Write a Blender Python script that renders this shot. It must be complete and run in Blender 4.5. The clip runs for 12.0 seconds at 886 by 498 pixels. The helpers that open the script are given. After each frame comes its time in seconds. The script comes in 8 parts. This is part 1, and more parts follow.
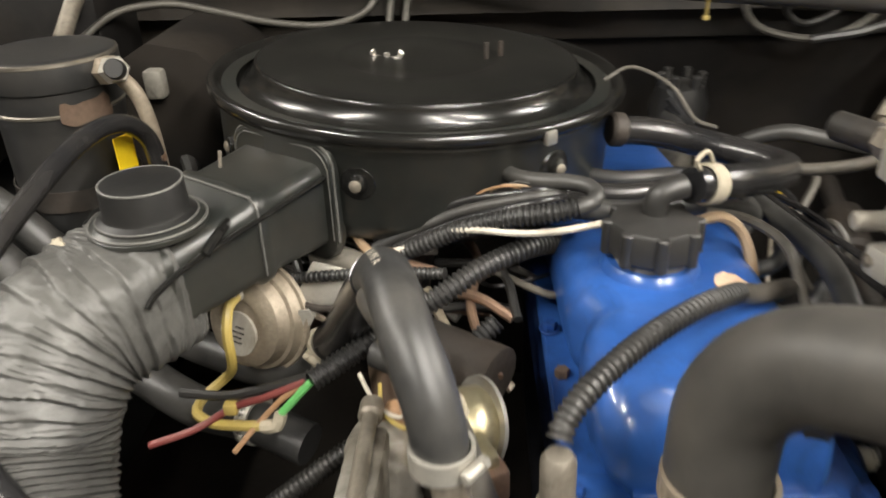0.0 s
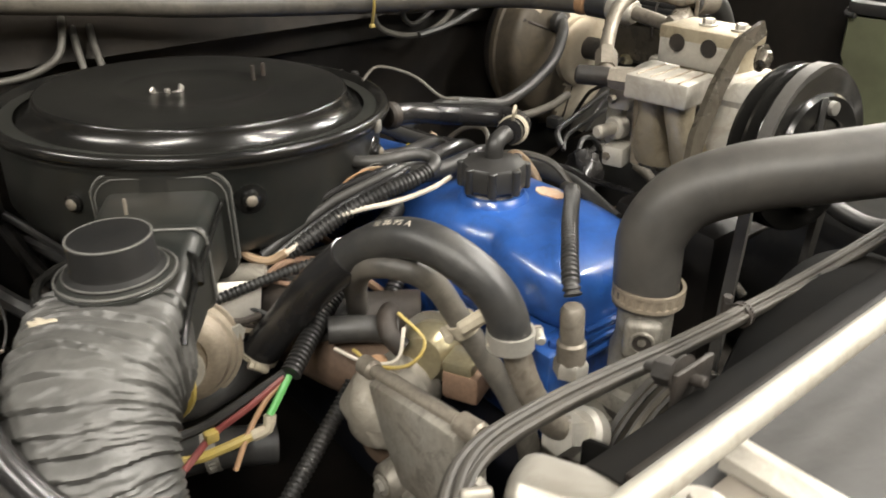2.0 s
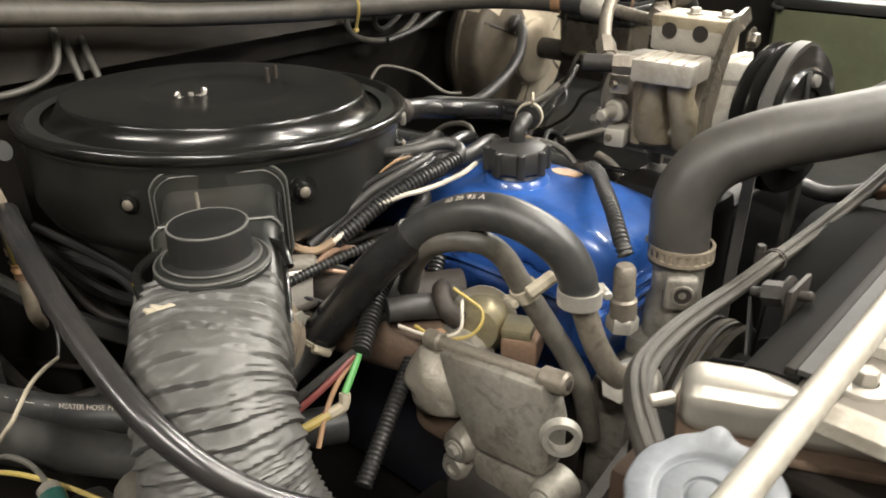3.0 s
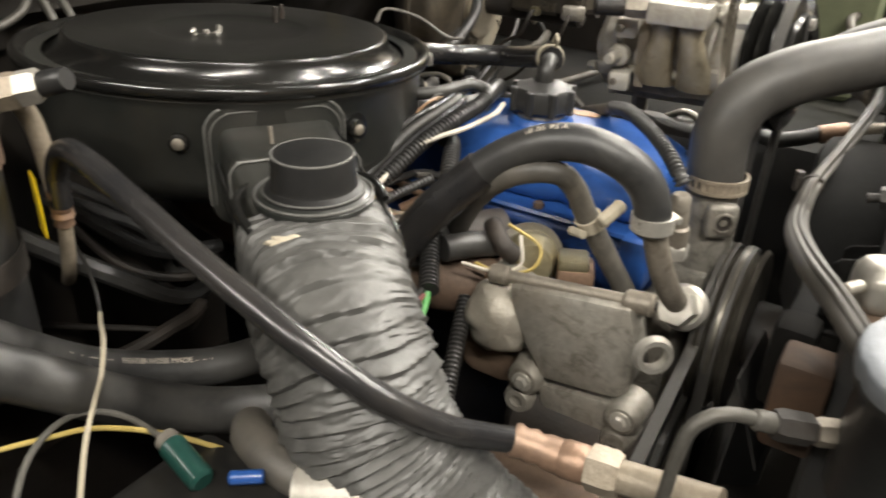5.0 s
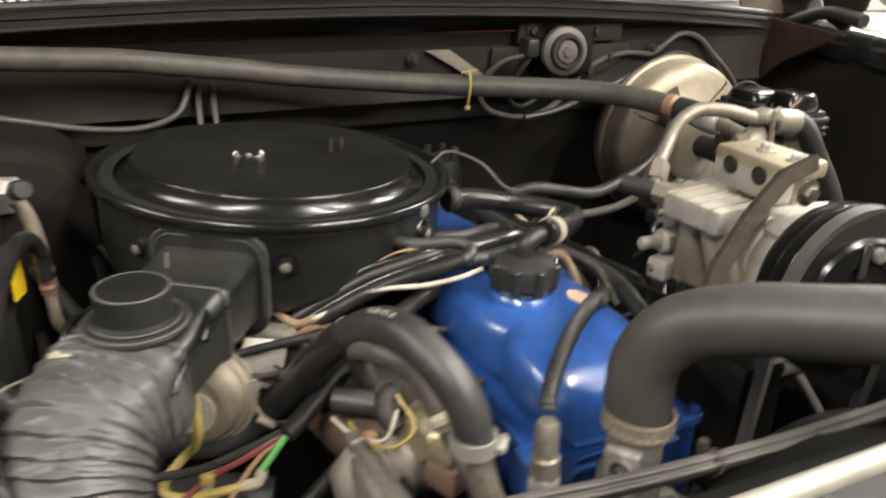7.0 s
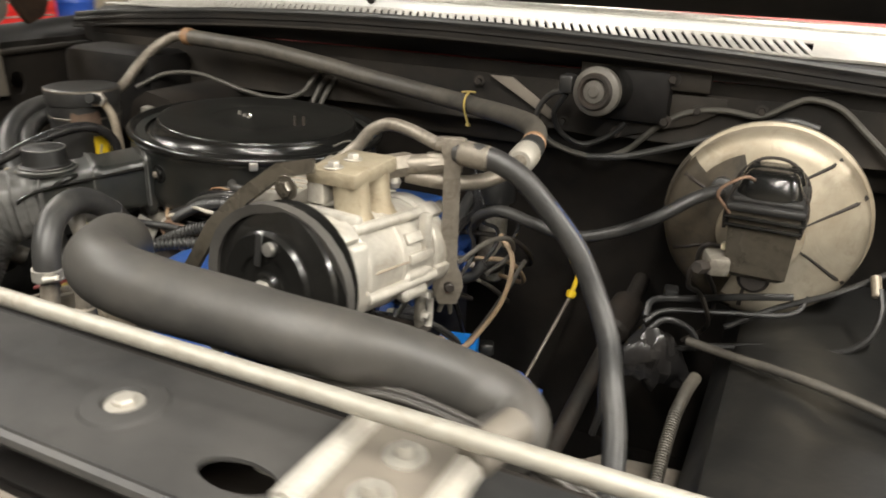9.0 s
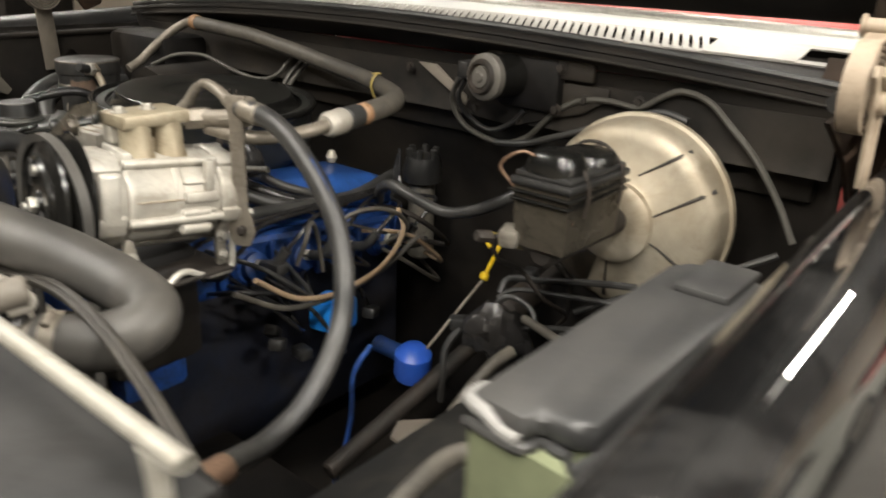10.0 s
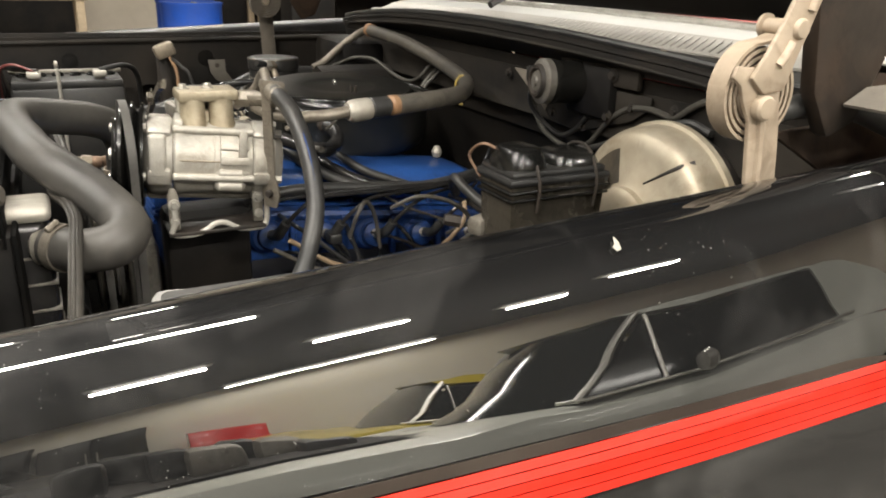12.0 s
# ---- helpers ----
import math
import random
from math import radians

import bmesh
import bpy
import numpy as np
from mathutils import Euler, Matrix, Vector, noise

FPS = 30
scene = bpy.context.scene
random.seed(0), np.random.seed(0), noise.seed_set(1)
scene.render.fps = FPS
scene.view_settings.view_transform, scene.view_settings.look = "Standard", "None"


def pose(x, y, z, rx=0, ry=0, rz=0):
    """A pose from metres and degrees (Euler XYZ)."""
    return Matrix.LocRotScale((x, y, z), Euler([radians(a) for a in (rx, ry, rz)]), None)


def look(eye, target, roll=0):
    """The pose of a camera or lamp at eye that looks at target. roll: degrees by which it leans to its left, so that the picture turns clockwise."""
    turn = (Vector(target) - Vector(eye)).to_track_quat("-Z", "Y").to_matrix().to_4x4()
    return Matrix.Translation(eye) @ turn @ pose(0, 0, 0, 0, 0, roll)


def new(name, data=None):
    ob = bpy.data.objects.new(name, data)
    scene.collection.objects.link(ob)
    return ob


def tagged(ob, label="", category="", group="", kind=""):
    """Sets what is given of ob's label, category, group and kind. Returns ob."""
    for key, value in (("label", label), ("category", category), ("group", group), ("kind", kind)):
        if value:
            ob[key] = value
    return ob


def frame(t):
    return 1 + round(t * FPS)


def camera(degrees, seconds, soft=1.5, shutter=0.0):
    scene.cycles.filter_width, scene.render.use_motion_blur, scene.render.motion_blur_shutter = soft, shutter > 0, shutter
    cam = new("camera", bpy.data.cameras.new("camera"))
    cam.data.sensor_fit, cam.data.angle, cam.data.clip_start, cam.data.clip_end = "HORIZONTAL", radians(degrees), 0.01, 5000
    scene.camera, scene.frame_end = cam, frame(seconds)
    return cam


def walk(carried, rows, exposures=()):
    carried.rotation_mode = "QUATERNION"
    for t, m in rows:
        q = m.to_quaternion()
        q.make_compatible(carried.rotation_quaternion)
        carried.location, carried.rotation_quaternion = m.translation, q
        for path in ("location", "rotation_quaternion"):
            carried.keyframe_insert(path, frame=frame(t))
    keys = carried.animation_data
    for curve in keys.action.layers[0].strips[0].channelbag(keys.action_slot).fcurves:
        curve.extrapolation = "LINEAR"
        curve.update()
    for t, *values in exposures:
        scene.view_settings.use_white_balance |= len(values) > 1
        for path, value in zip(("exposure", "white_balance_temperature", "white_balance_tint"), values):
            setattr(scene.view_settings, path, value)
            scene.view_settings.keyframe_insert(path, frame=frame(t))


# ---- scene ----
cam = camera(60.0, 12.0, soft=1.8, shutter=0.5)
PATH = [
    (0, (0.085, -0.733, 1.182), (-0.004, 1.026, 0.234), -1.8),
    (0.5, (0.006, -0.819, 1.203), (0.249, 0.93, 0.263), -1.8),
    (1, (-0.086, -0.795, 1.209), (0.515, 0.88, 0.297), -2.2),
    (1.5, (-0.183, -0.76, 1.2), (0.791, 0.732, 0.291), -1.2),
    (2, (-0.259, -0.762, 1.208), (0.854, 0.624, 0.292), -0.4),
    (2.5, (-0.328, -0.757, 1.201), (0.856, 0.576, 0.295), -0.8),
    (2.7, (-0.353, -0.742, 1.202), (0.876, 0.557, 0.307), -0.9),
    (4.3, (-0.485, -0.627, 1.172), (1.054, 0.265, 0.258), 1.9),
    (4.5, (-0.49, -0.616, 1.171), (1.052, 0.26, 0.245), 2.3),
    (5, (-0.505, -0.588, 1.167), (0.997, 0.342, 0.23), 2.4),
    (5.5, (-0.508, -0.566, 1.189), (0.881, 0.539, 0.268), 1.9),
    (6, (-0.432, -0.664, 1.208), (0.826, 0.608, 0.315), 2.9),
    (6.5, (-0.323, -0.788, 1.231), (0.692, 0.7, 0.362), 1.5),
    (7, (-0.156, -0.834, 1.25), (0.636, 0.82, 0.453), 2.1),
    (7.5, (0.089, -0.925, 1.254), (0.606, 0.847, 0.484), 3.2),
    (7.7, (0.19, -0.989, 1.259), (0.547, 0.814, 0.472), 3.3),
    (9.3, (0.948, -0.95, 1.259), (-0.039, 0.641, 0.555), 1.4),
    (9.5, (1.042, -0.926, 1.258), (-0.045, 0.597, 0.554), 1.0),
    (10, (1.244, -0.806, 1.238), (0.068, 0.647, 0.527), 2.3),
    (10.5, (1.402, -0.665, 1.222), (-0.004, 0.557, 0.494), 1.3),
    (11, (1.528, -0.561, 1.225), (-0.046, 0.44, 0.502), 1.4),
    (11.5, (1.557, -0.546, 1.226), (-0.071, 0.37, 0.512), 1.6),
    (12, (1.574, -0.542, 1.231), (-0.096, 0.32, 0.547), 1.7),
]
walk(cam, [(t, look(eye, target, roll)) for t, eye, target, roll in PATH], [(0.0, 0.0), (6.3, 0.0), (7.0, -0.2), (7.7, -0.35), (9.4, -0.53), (12.0, -0.68)])

# ---- world, light ----
world = bpy.data.worlds.new("workshop_air")
scene.world = world
world.use_nodes = True
world.node_tree.nodes["Background"].inputs[0].default_value = (0.9, 0.95, 1.0, 1)
world.node_tree.nodes["Background"].inputs[1].default_value = 0.05


def tube_lamp(x, y, z, length, watts, along_y=True):
    data = bpy.data.lights.new("tube_lamp", "AREA")
    data.shape, data.size, data.size_y, data.energy = "RECTANGLE", 0.16, length, watts
    data.color = (1.0, 0.95, 0.86)
    lamp = new("tube_lamp", data)
    lamp.matrix_world = pose(x, y, z, 0, 0, 0 if along_y else 90)
    return lamp


# x 2.7 pair and x 8.9 fixture: added to brighten coupe and wall.
LAMPS = [(-2.0, -2.3, 2.4, 230), (1.2, -2.15, 1.25, 103), (1.2, -3.7, 1.25, 103), (-3.6, 0.6, 2.4, 230), (-0.6, 4.2, 2.4, 130), (-2.3, 5.6, 2.4, 130), (1.45, 4.2, 1.4, 110), (2.7, -2.5, 1.25, 165), (2.7, -4.2, 1.25, 165), (1.45, -0.75, 1.25, 170),
         (5.05, -0.5, 0.65, 290), (4.85, 0.8, 0.65, 290), (5.1, 3.35, 0.65, 250), (6.25, 2.85, 0.65, 250), (8.9, 1.5, 2.4, 420)]
for lx, ly, length, watts in LAMPS:
    tube_lamp(lx, ly, 3.72, length, watts)

# ---- materials ----


def paint(name, color, rough=0.5, metal=0.0, vary=0.25, size=30.0, dust=0.0, dust_color=(0.22, 0.19, 0.155), bump=0.15, coat=0.0,
          bump_size=0.0, spec=0.5, spread=0.12, stain=0.0, stain_color=(0.05, 0.038, 0.026)):
    """Painted, cast or moulded surface: grain, blotches of dust and a fine relief, in object space."""
    m = bpy.data.materials.new(name)
    m.use_nodes = True
    t = m.node_tree
    b = t.nodes["Principled BSDF"]
    co = t.nodes.new("ShaderNodeTexCoord")
    fine = t.nodes.new("ShaderNodeTexNoise")
    fine.inputs["Scale"].default_value, fine.inputs["Detail"].default_value = size * 6, 6
    wide = t.nodes.new("ShaderNodeTexNoise")
    wide.inputs["Scale"].default_value, wide.inputs["Detail"].default_value, wide.inputs["Roughness"].default_value = size * 0.5, 8, 0.62
    for n in (fine, wide):
        t.links.new(co.outputs["Object"], n.inputs["Vector"])
    dark = t.nodes.new("ShaderNodeMix")
    dark.data_type = "RGBA"
    dark.inputs["A"].default_value = (*[c * (1 - vary) for c in color], 1)
    dark.inputs["B"].default_value = (*[min(1, c * (1 + vary)) for c in color], 1)
    t.links.new(fine.outputs["Fac"], dark.inputs["Factor"])
    ramp = t.nodes.new("ShaderNodeMapRange")
    ramp.inputs["From Min"].default_value, ramp.inputs["From Max"].default_value = 0.5 - spread, 0.5 + spread * 1.6
    ramp.inputs["To Max"].default_value = dust
    t.links.new(wide.outputs["Fac"], ramp.inputs["Value"])
    mix = t.nodes.new("ShaderNodeMix")
    mix.data_type = "RGBA"
    mix.inputs["B"].default_value = (*dust_color, 1)
    t.links.new(ramp.outputs["Result"], mix.inputs["Factor"])
    t.links.new(dark.outputs["Result"], mix.inputs["A"])
    surface = mix
    if stain:
        spots = t.nodes.new("ShaderNodeTexNoise")
        spots.inputs["Scale"].default_value, spots.inputs["Detail"].default_value = size * 1.4, 9
        spots.inputs["Roughness"].default_value, spots.inputs["Distortion"].default_value = 0.72, 1.2
        t.links.new(co.outputs["Object"], spots.inputs["Vector"])
        cut = t.nodes.new("ShaderNodeMapRange")
        cut.inputs["From Min"].default_value, cut.inputs["From Max"].default_value, cut.inputs["To Max"].default_value = 0.50, 0.62, stain
        t.links.new(spots.outputs["Fac"], cut.inputs["Value"])
        surface = t.nodes.new("ShaderNodeMix")
        surface.data_type = "RGBA"
        surface.inputs["B"].default_value = (*stain_color, 1)
        t.links.new(cut.outputs["Result"], surface.inputs["Factor"])
        t.links.new(mix.outputs["Result"], surface.inputs["A"])
    t.links.new(surface.outputs["Result"], b.inputs["Base Color"])
    r = t.nodes.new("ShaderNodeMapRange")
    r.inputs["To Min"].default_value, r.inputs["To Max"].default_value = max(0.03, rough - 0.08), min(1, rough + 0.2 * (1 - metal) * (0.3 + dust))
    t.links.new(wide.outputs["Fac"], r.inputs["Value"])
    t.links.new(r.outputs["Result"], b.inputs["Roughness"])
    b.inputs["Metallic"].default_value = metal
    b.inputs["Coat Weight"].default_value = coat
    b.inputs["Coat Roughness"].default_value = 0.03
    b.inputs["Coat IOR"].default_value = 1.7
    b.inputs["Specular IOR Level"].default_value = spec
    if bump:
        bp = t.nodes.new("ShaderNodeBump")
        bp.inputs["Strength"].default_value, bp.inputs["Distance"].default_value = bump, 0.0015
        if bump_size:
            gr = t.nodes.new("ShaderNodeTexNoise")
            gr.inputs["Scale"].default_value, gr.inputs["Detail"].default_value = bump_size, 4
            t.links.new(co.outputs["Object"], gr.inputs["Vector"])
            t.links.new(gr.outputs["Fac"], bp.inputs["Height"])
        else:
            t.links.new(fine.outputs["Fac"], bp.inputs["Height"])
        t.links.new(bp.outputs["Normal"], b.inputs["Normal"])
    return m


def lacquer(name):
    """Polished black paint under clear coat, with smears of dust and pale specks."""
    m = bpy.data.materials.new(name)
    m.use_nodes = True
    t = m.node_tree
    b = t.nodes["Principled BSDF"]
    co = t.nodes.new("ShaderNodeTexCoord")
    smear = t.nodes.new("ShaderNodeTexNoise")
    smear.inputs["Scale"].default_value, smear.inputs["Detail"].default_value, smear.inputs["Roughness"].default_value = 5.5, 7, 0.6
    smear.inputs["Distortion"].default_value = 0.6
    speck = t.nodes.new("ShaderNodeTexVoronoi")
    speck.inputs["Scale"].default_value = 210
    patch = t.nodes.new("ShaderNodeTexNoise")
    patch.inputs["Scale"].default_value = 9
    for n in (smear, speck, patch):
        t.links.new(co.outputs["Object"], n.inputs["Vector"])
    haze = t.nodes.new("ShaderNodeMapRange")
    haze.inputs["From Min"].default_value, haze.inputs["From Max"].default_value, haze.inputs["To Max"].default_value = 0.47, 0.74, 0.32
    t.links.new(smear.outputs["Fac"], haze.inputs["Value"])
    size = t.nodes.new("ShaderNodeMapRange")
    size.inputs["From Min"].default_value, size.inputs["From Max"].default_value, size.inputs["To Max"].default_value = 0.42, 0.75, 0.13
    t.links.new(patch.outputs["Fac"], size.inputs["Value"])
    dot = t.nodes.new("ShaderNodeMath")
    dot.operation = "LESS_THAN"
    t.links.new(speck.outputs["Distance"], dot.inputs[0])
    t.links.new(size.outputs["Result"], dot.inputs[1])
    base = t.nodes.new("ShaderNodeMix")
    base.data_type = "RGBA"
    base.inputs["A"].default_value, base.inputs["B"].default_value = (0.003, 0.003, 0.0032, 1), (0.16, 0.155, 0.15, 1)
    t.links.new(haze.outputs["Result"], base.inputs["Factor"])
    dots = t.nodes.new("ShaderNodeMix")
    dots.data_type = "RGBA"
    dots.inputs["B"].default_value = (0.2, 0.195, 0.185, 1)
    t.links.new(dot.outputs[0], dots.inputs["Factor"])
    t.links.new(base.outputs["Result"], dots.inputs["A"])
    t.links.new(dots.outputs["Result"], b.inputs["Base Color"])
    b.inputs["Roughness"].default_value = 0.5
    b.inputs["Specular IOR Level"].default_value = 0.1
    b.inputs["Coat Weight"].default_value, b.inputs["Coat IOR"].default_value = 1.0, 2.15
    b.inputs["Coat Roughness"].default_value = 0.010
    return m


def glow(name, color, strength):
    m = bpy.data.materials.new(name)
    m.use_nodes = True
    b = m.node_tree.nodes["Principled BSDF"]
    b.inputs["Base Color"].default_value = (*color, 1)
    b.inputs["Emission Color"].default_value = (*color, 1)
    b.inputs["Emission Strength"].default_value = strength
    return m


def clear_glass(name, tint):
    m = bpy.data.materials.new(name)
    m.use_nodes = True
    b = m.node_tree.nodes["Principled BSDF"]
    b.inputs["Base Color"].default_value = (*tint, 1)
    b.inputs["Transmission Weight"].default_value = 1.0
    b.inputs["Roughness"].default_value = 0.02
    b.inputs["IOR"].default_value = 1.5
    return m


SATIN = paint("gloss_black_enamel", (0.0065, 0.0065, 0.0062), 0.19, 0, 0.35, 14, 0.20, (0.034, 0.031, 0.026), bump=0.03, spec=0.5)
DUSTY_SATIN = paint("dusty_black_enamel", (0.011, 0.0128, 0.012), 0.30, 0, 0.35, 14, 0.55, (0.050, 0.046, 0.039), bump=0.06, spec=0.5, stain=0.3, stain_color=(0.03, 0.026, 0.021))
# Rubbed edges and their gloss highlight, both put into one paler grey.
EDGE_SHEEN = paint("rubbed_edge_sheen", (0.13, 0.128, 0.12), 0.35, 0.2, 0.4, 60, 0.5, (0.05, 0.047, 0.042), bump=0.1)
LID_TOP = paint("dusty_black_enamel", (0.008, 0.008, 0.0075), 0.29, 0, 0.35, 14, 0.30, (0.030, 0.029, 0.025), bump=0.04, spec=0.3)
LINE_GREY = paint("dull_grey_line", (0.085, 0.08, 0.07), 0.5, 0.3, 0.3, 34, 0.4, (0.05, 0.044, 0.036), bump=0.2)
MATT_CAP = paint("grey_black_plastic", (0.009, 0.009, 0.009), 0.42, 0, 0.3, 30, 0.3, (0.026, 0.024, 0.022), bump=0.08, spec=0.35)
GLOSS = lacquer("gloss_black_lacquer")
RUBBER = paint("hose_rubber", (0.026, 0.026, 0.026), 0.40, 0, 0.35, 24, 0.4, (0.08, 0.074, 0.064), bump=0.14, stain=0.45, stain_color=(0.012, 0.012, 0.012))
DUSTY_HOSE = paint("dusty_hose_rubber", (0.036, 0.035, 0.033), 0.42, 0, 0.35, 12, 0.55, (0.10, 0.09, 0.077), bump=0.16, spec=0.42, stain=0.35, stain_color=(0.03, 0.029, 0.028))
SHROUD = paint("dusty_black_moulding", (0.005, 0.0049, 0.0047), 0.72, 0, 0.35, 16, 0.35, (0.018, 0.015, 0.012), bump=0.12, spec=0.06, stain=0.3, stain_color=(0.004, 0.004, 0.004))
RIBBED_RUBBER = paint("dusty_ribbed_rubber", (0.034, 0.031, 0.027), 0.5, 0, 0.3, 25, 0.5, (0.095, 0.083, 0.066), bump=0.15, stain=0.4, stain_color=(0.016, 0.015, 0.013))
OLD_RUBBER = paint("grey_hose_rubber", (0.058, 0.053, 0.046), 0.48, 0, 0.3, 25, 0.5, (0.16, 0.14, 0.11), bump=0.15, stain=0.4, stain_color=(0.026, 0.024, 0.021))
SLEEK = paint("smooth_black_tube", (0.012, 0.012, 0.013), 0.25, 0, 0.2, 20, 0.08, bump=0.03)
PLASTIC = paint("black_plastic", (0.016, 0.016, 0.016), 0.4, 0, 0.3, 30, 0.25, (0.07, 0.063, 0.055), bump=0.08)
GRIME = paint("grimy_black_sheet", (0.008, 0.0072, 0.0068), 0.58, 0, 0.5, 9, 0.6, (0.030, 0.024, 0.018), bump=0.35, spec=0.22)
DARK_IRON = paint("greasy_cast_iron", (0.02, 0.018, 0.016), 0.6, 0.2, 0.5, 26, 0.5, (0.06, 0.042, 0.03), bump=0.5)
DUSTY = paint("dusty_black_sheet", (0.011, 0.010, 0.009), 0.6, 0, 0.45, 10, 0.75, (0.044, 0.036, 0.028), bump=0.3, spec=0.25)
PANEL = paint("dusty_support_sheet", (0.022, 0.022, 0.022), 0.55, 0, 0.4, 8, 0.55, (0.075, 0.071, 0.066), bump=0.3, spec=0.28, stain=0.35, stain_color=(0.014, 0.013, 0.012))
HOUSING = paint("sheen_black_sheet", (0.008, 0.008, 0.008), 0.34, 0, 0.3, 8, 0.5, (0.026, 0.025, 0.023), bump=0.3, stain=0.3, stain_color=(0.04, 0.036, 0.03))
TAN_DUST = paint("dust_covered_sheet", (0.10, 0.09, 0.075), 0.6, 0, 0.35, 12, 0.75, (0.21, 0.18, 0.145), bump=0.25)
BLUE = paint("blue_engine_enamel", (0.022, 0.082, 0.30), 0.28, 0, 0.3, 16, 0.4, (0.016, 0.034, 0.10), bump=0.3, coat=0.3, bump_size=45, stain=0.35, stain_color=(0.012, 0.028, 0.075))
BLUE_DARK = paint("grimy_blue_enamel", (0.014, 0.060, 0.25), 0.4, 0, 0.5, 18, 0.8, (0.012, 0.022, 0.05), bump=0.6, stain=0.6, stain_color=(0.010, 0.010, 0.010))
ALLOY = paint("cast_alloy", (0.46, 0.44, 0.395), 0.42, 0.3, 0.25, 11, 0.75, (0.24, 0.20, 0.145), bump=0.4, bump_size=320, stain=0.3, stain_color=(0.13, 0.10, 0.065))
# Near-black mottled mix for the block, far darker than the head's blue.
BLUE_BLACK = paint("mottled_blue_black_iron", (0.008, 0.011, 0.022), 0.6, 0, 0.4, 12, 0.7, (0.020, 0.016, 0.012), bump=0.4, spec=0.25, stain=0.5, stain_color=(0.010, 0.009, 0.008))
VENT = paint("dusty_vent_paint", (0.42, 0.40, 0.37), 0.4, 0.1, 0.2, 20, 0.5, (0.26, 0.24, 0.2))
CAST_SHEEN = paint("dark_bronze_cast", (0.085, 0.075, 0.060), 0.28, 0.5, 0.3, 24, 0.4, (0.13, 0.11, 0.08), bump=0.25, stain=0.45, stain_color=(0.02, 0.017, 0.013))
BELT = paint("worn_belt_rubber", (0.050, 0.047, 0.043), 0.55, 0, 0.3, 40, 0.4, (0.10, 0.092, 0.08), bump=0.2)
WORN_STEEL = paint("worn_pulley_steel", (0.17, 0.155, 0.13), 0.36, 0.6, 0.35, 24, 0.6, (0.05, 0.042, 0.035), bump=0.2)
ALLOY_DULL = paint("dull_cast_alloy", (0.25, 0.235, 0.205), 0.48, 0.35, 0.3, 26, 0.6, (0.14, 0.115, 0.085), bump=0.5, stain=0.5, stain_color=(0.055, 0.044, 0.032))
TANK = paint("matt_alloy_tank", (0.36, 0.345, 0.31), 0.34, 0.55, 0.2, 12, 0.5, (0.28, 0.25, 0.21), bump=0.15, stain=0.25, stain_color=(0.2, 0.17, 0.13))
TAN_ALLOY = paint("stained_cast_alloy", (0.36, 0.315, 0.23), 0.42, 0.3, 0.25, 20, 0.7, (0.20, 0.155, 0.095), bump=0.4, bump_size=320, stain=0.4, stain_color=(0.12, 0.085, 0.05))
STEEL = paint("bright_steel", (0.55, 0.53, 0.49), 0.34, 0.8, 0.2, 30, 0.4, (0.3, 0.28, 0.24), bump=0.15, stain=0.25, stain_color=(0.2, 0.17, 0.13))
DULL_ROD = paint("dull_bare_rod", (0.34, 0.325, 0.285), 0.5, 0.4, 0.2, 40, 0.5, (0.22, 0.195, 0.155), bump=0.15, stain=0.3, stain_color=(0.15, 0.12, 0.085))
ZINC = paint("zinc_plated_steel", (0.45, 0.43, 0.385), 0.46, 0.6, 0.15, 50, 0.3, bump=0.15)
PIPE = paint("dull_pipe_metal", (0.23, 0.205, 0.17), 0.45, 0.45, 0.3, 34, 0.5, (0.13, 0.105, 0.075), bump=0.25, stain=0.4, stain_color=(0.07, 0.052, 0.036))
BRASS = paint("yellow_zinc_plate", (0.36, 0.31, 0.19), 0.32, 0.75, 0.3, 40, 0.4, (0.3, 0.3, 0.24), bump=0.15)
COPPER = paint("copper_sleeve", (0.27, 0.17, 0.115), 0.42, 0.5, 0.35, 45, 0.5, (0.16, 0.12, 0.09), bump=0.25)
TARNISH = paint("tarnished_fitting", (0.30, 0.255, 0.195), 0.45, 0.3, 0.35, 45, 0.6, (0.14, 0.105, 0.075), bump=0.35)
RUST = paint("rusty_plate", (0.10, 0.065, 0.045), 0.65, 0.2, 0.45, 30, 0.5, (0.17, 0.12, 0.08), bump=0.4)
RUSTY_DARK = paint("rust_stained_sheet", (0.028, 0.022, 0.017), 0.6, 0, 0.4, 9, 0.6, (0.075, 0.040, 0.022), bump=0.3, spec=0.25, stain=0.5, stain_color=(0.012, 0.010, 0.009))
CREAM = paint("beige_overspray_paint", (0.37, 0.30, 0.225), 0.5, 0, 0.2, 16, 0.6, (0.24, 0.185, 0.13), bump=0.4, stain=0.45, stain_color=(0.16, 0.115, 0.078))
GOLD = paint("pale_gold_plating", (0.46, 0.415, 0.33), 0.45, 0.45, 0.2, 10, 0.6, (0.30, 0.22, 0.13), bump=0.1, stain=0.35, stain_color=(0.20, 0.155, 0.10))
# Dark copy of GOLD for the servo's dim inboard side.
SHADE_GOLD = paint("shaded_plating", (0.050, 0.042, 0.032), 0.45, 0.2, 0.3, 14, 0.6, (0.16, 0.125, 0.08), bump=0.15, stain=0.4, stain_color=(0.018, 0.015, 0.012))
FOIL = paint("grey_duct_tape", (0.066, 0.065, 0.062), 0.42, 0.1, 0.4, 22, 0.5, (0.108, 0.104, 0.095), bump=0.35, bump_size=190, stain=0.45, stain_color=(0.038, 0.037, 0.034))
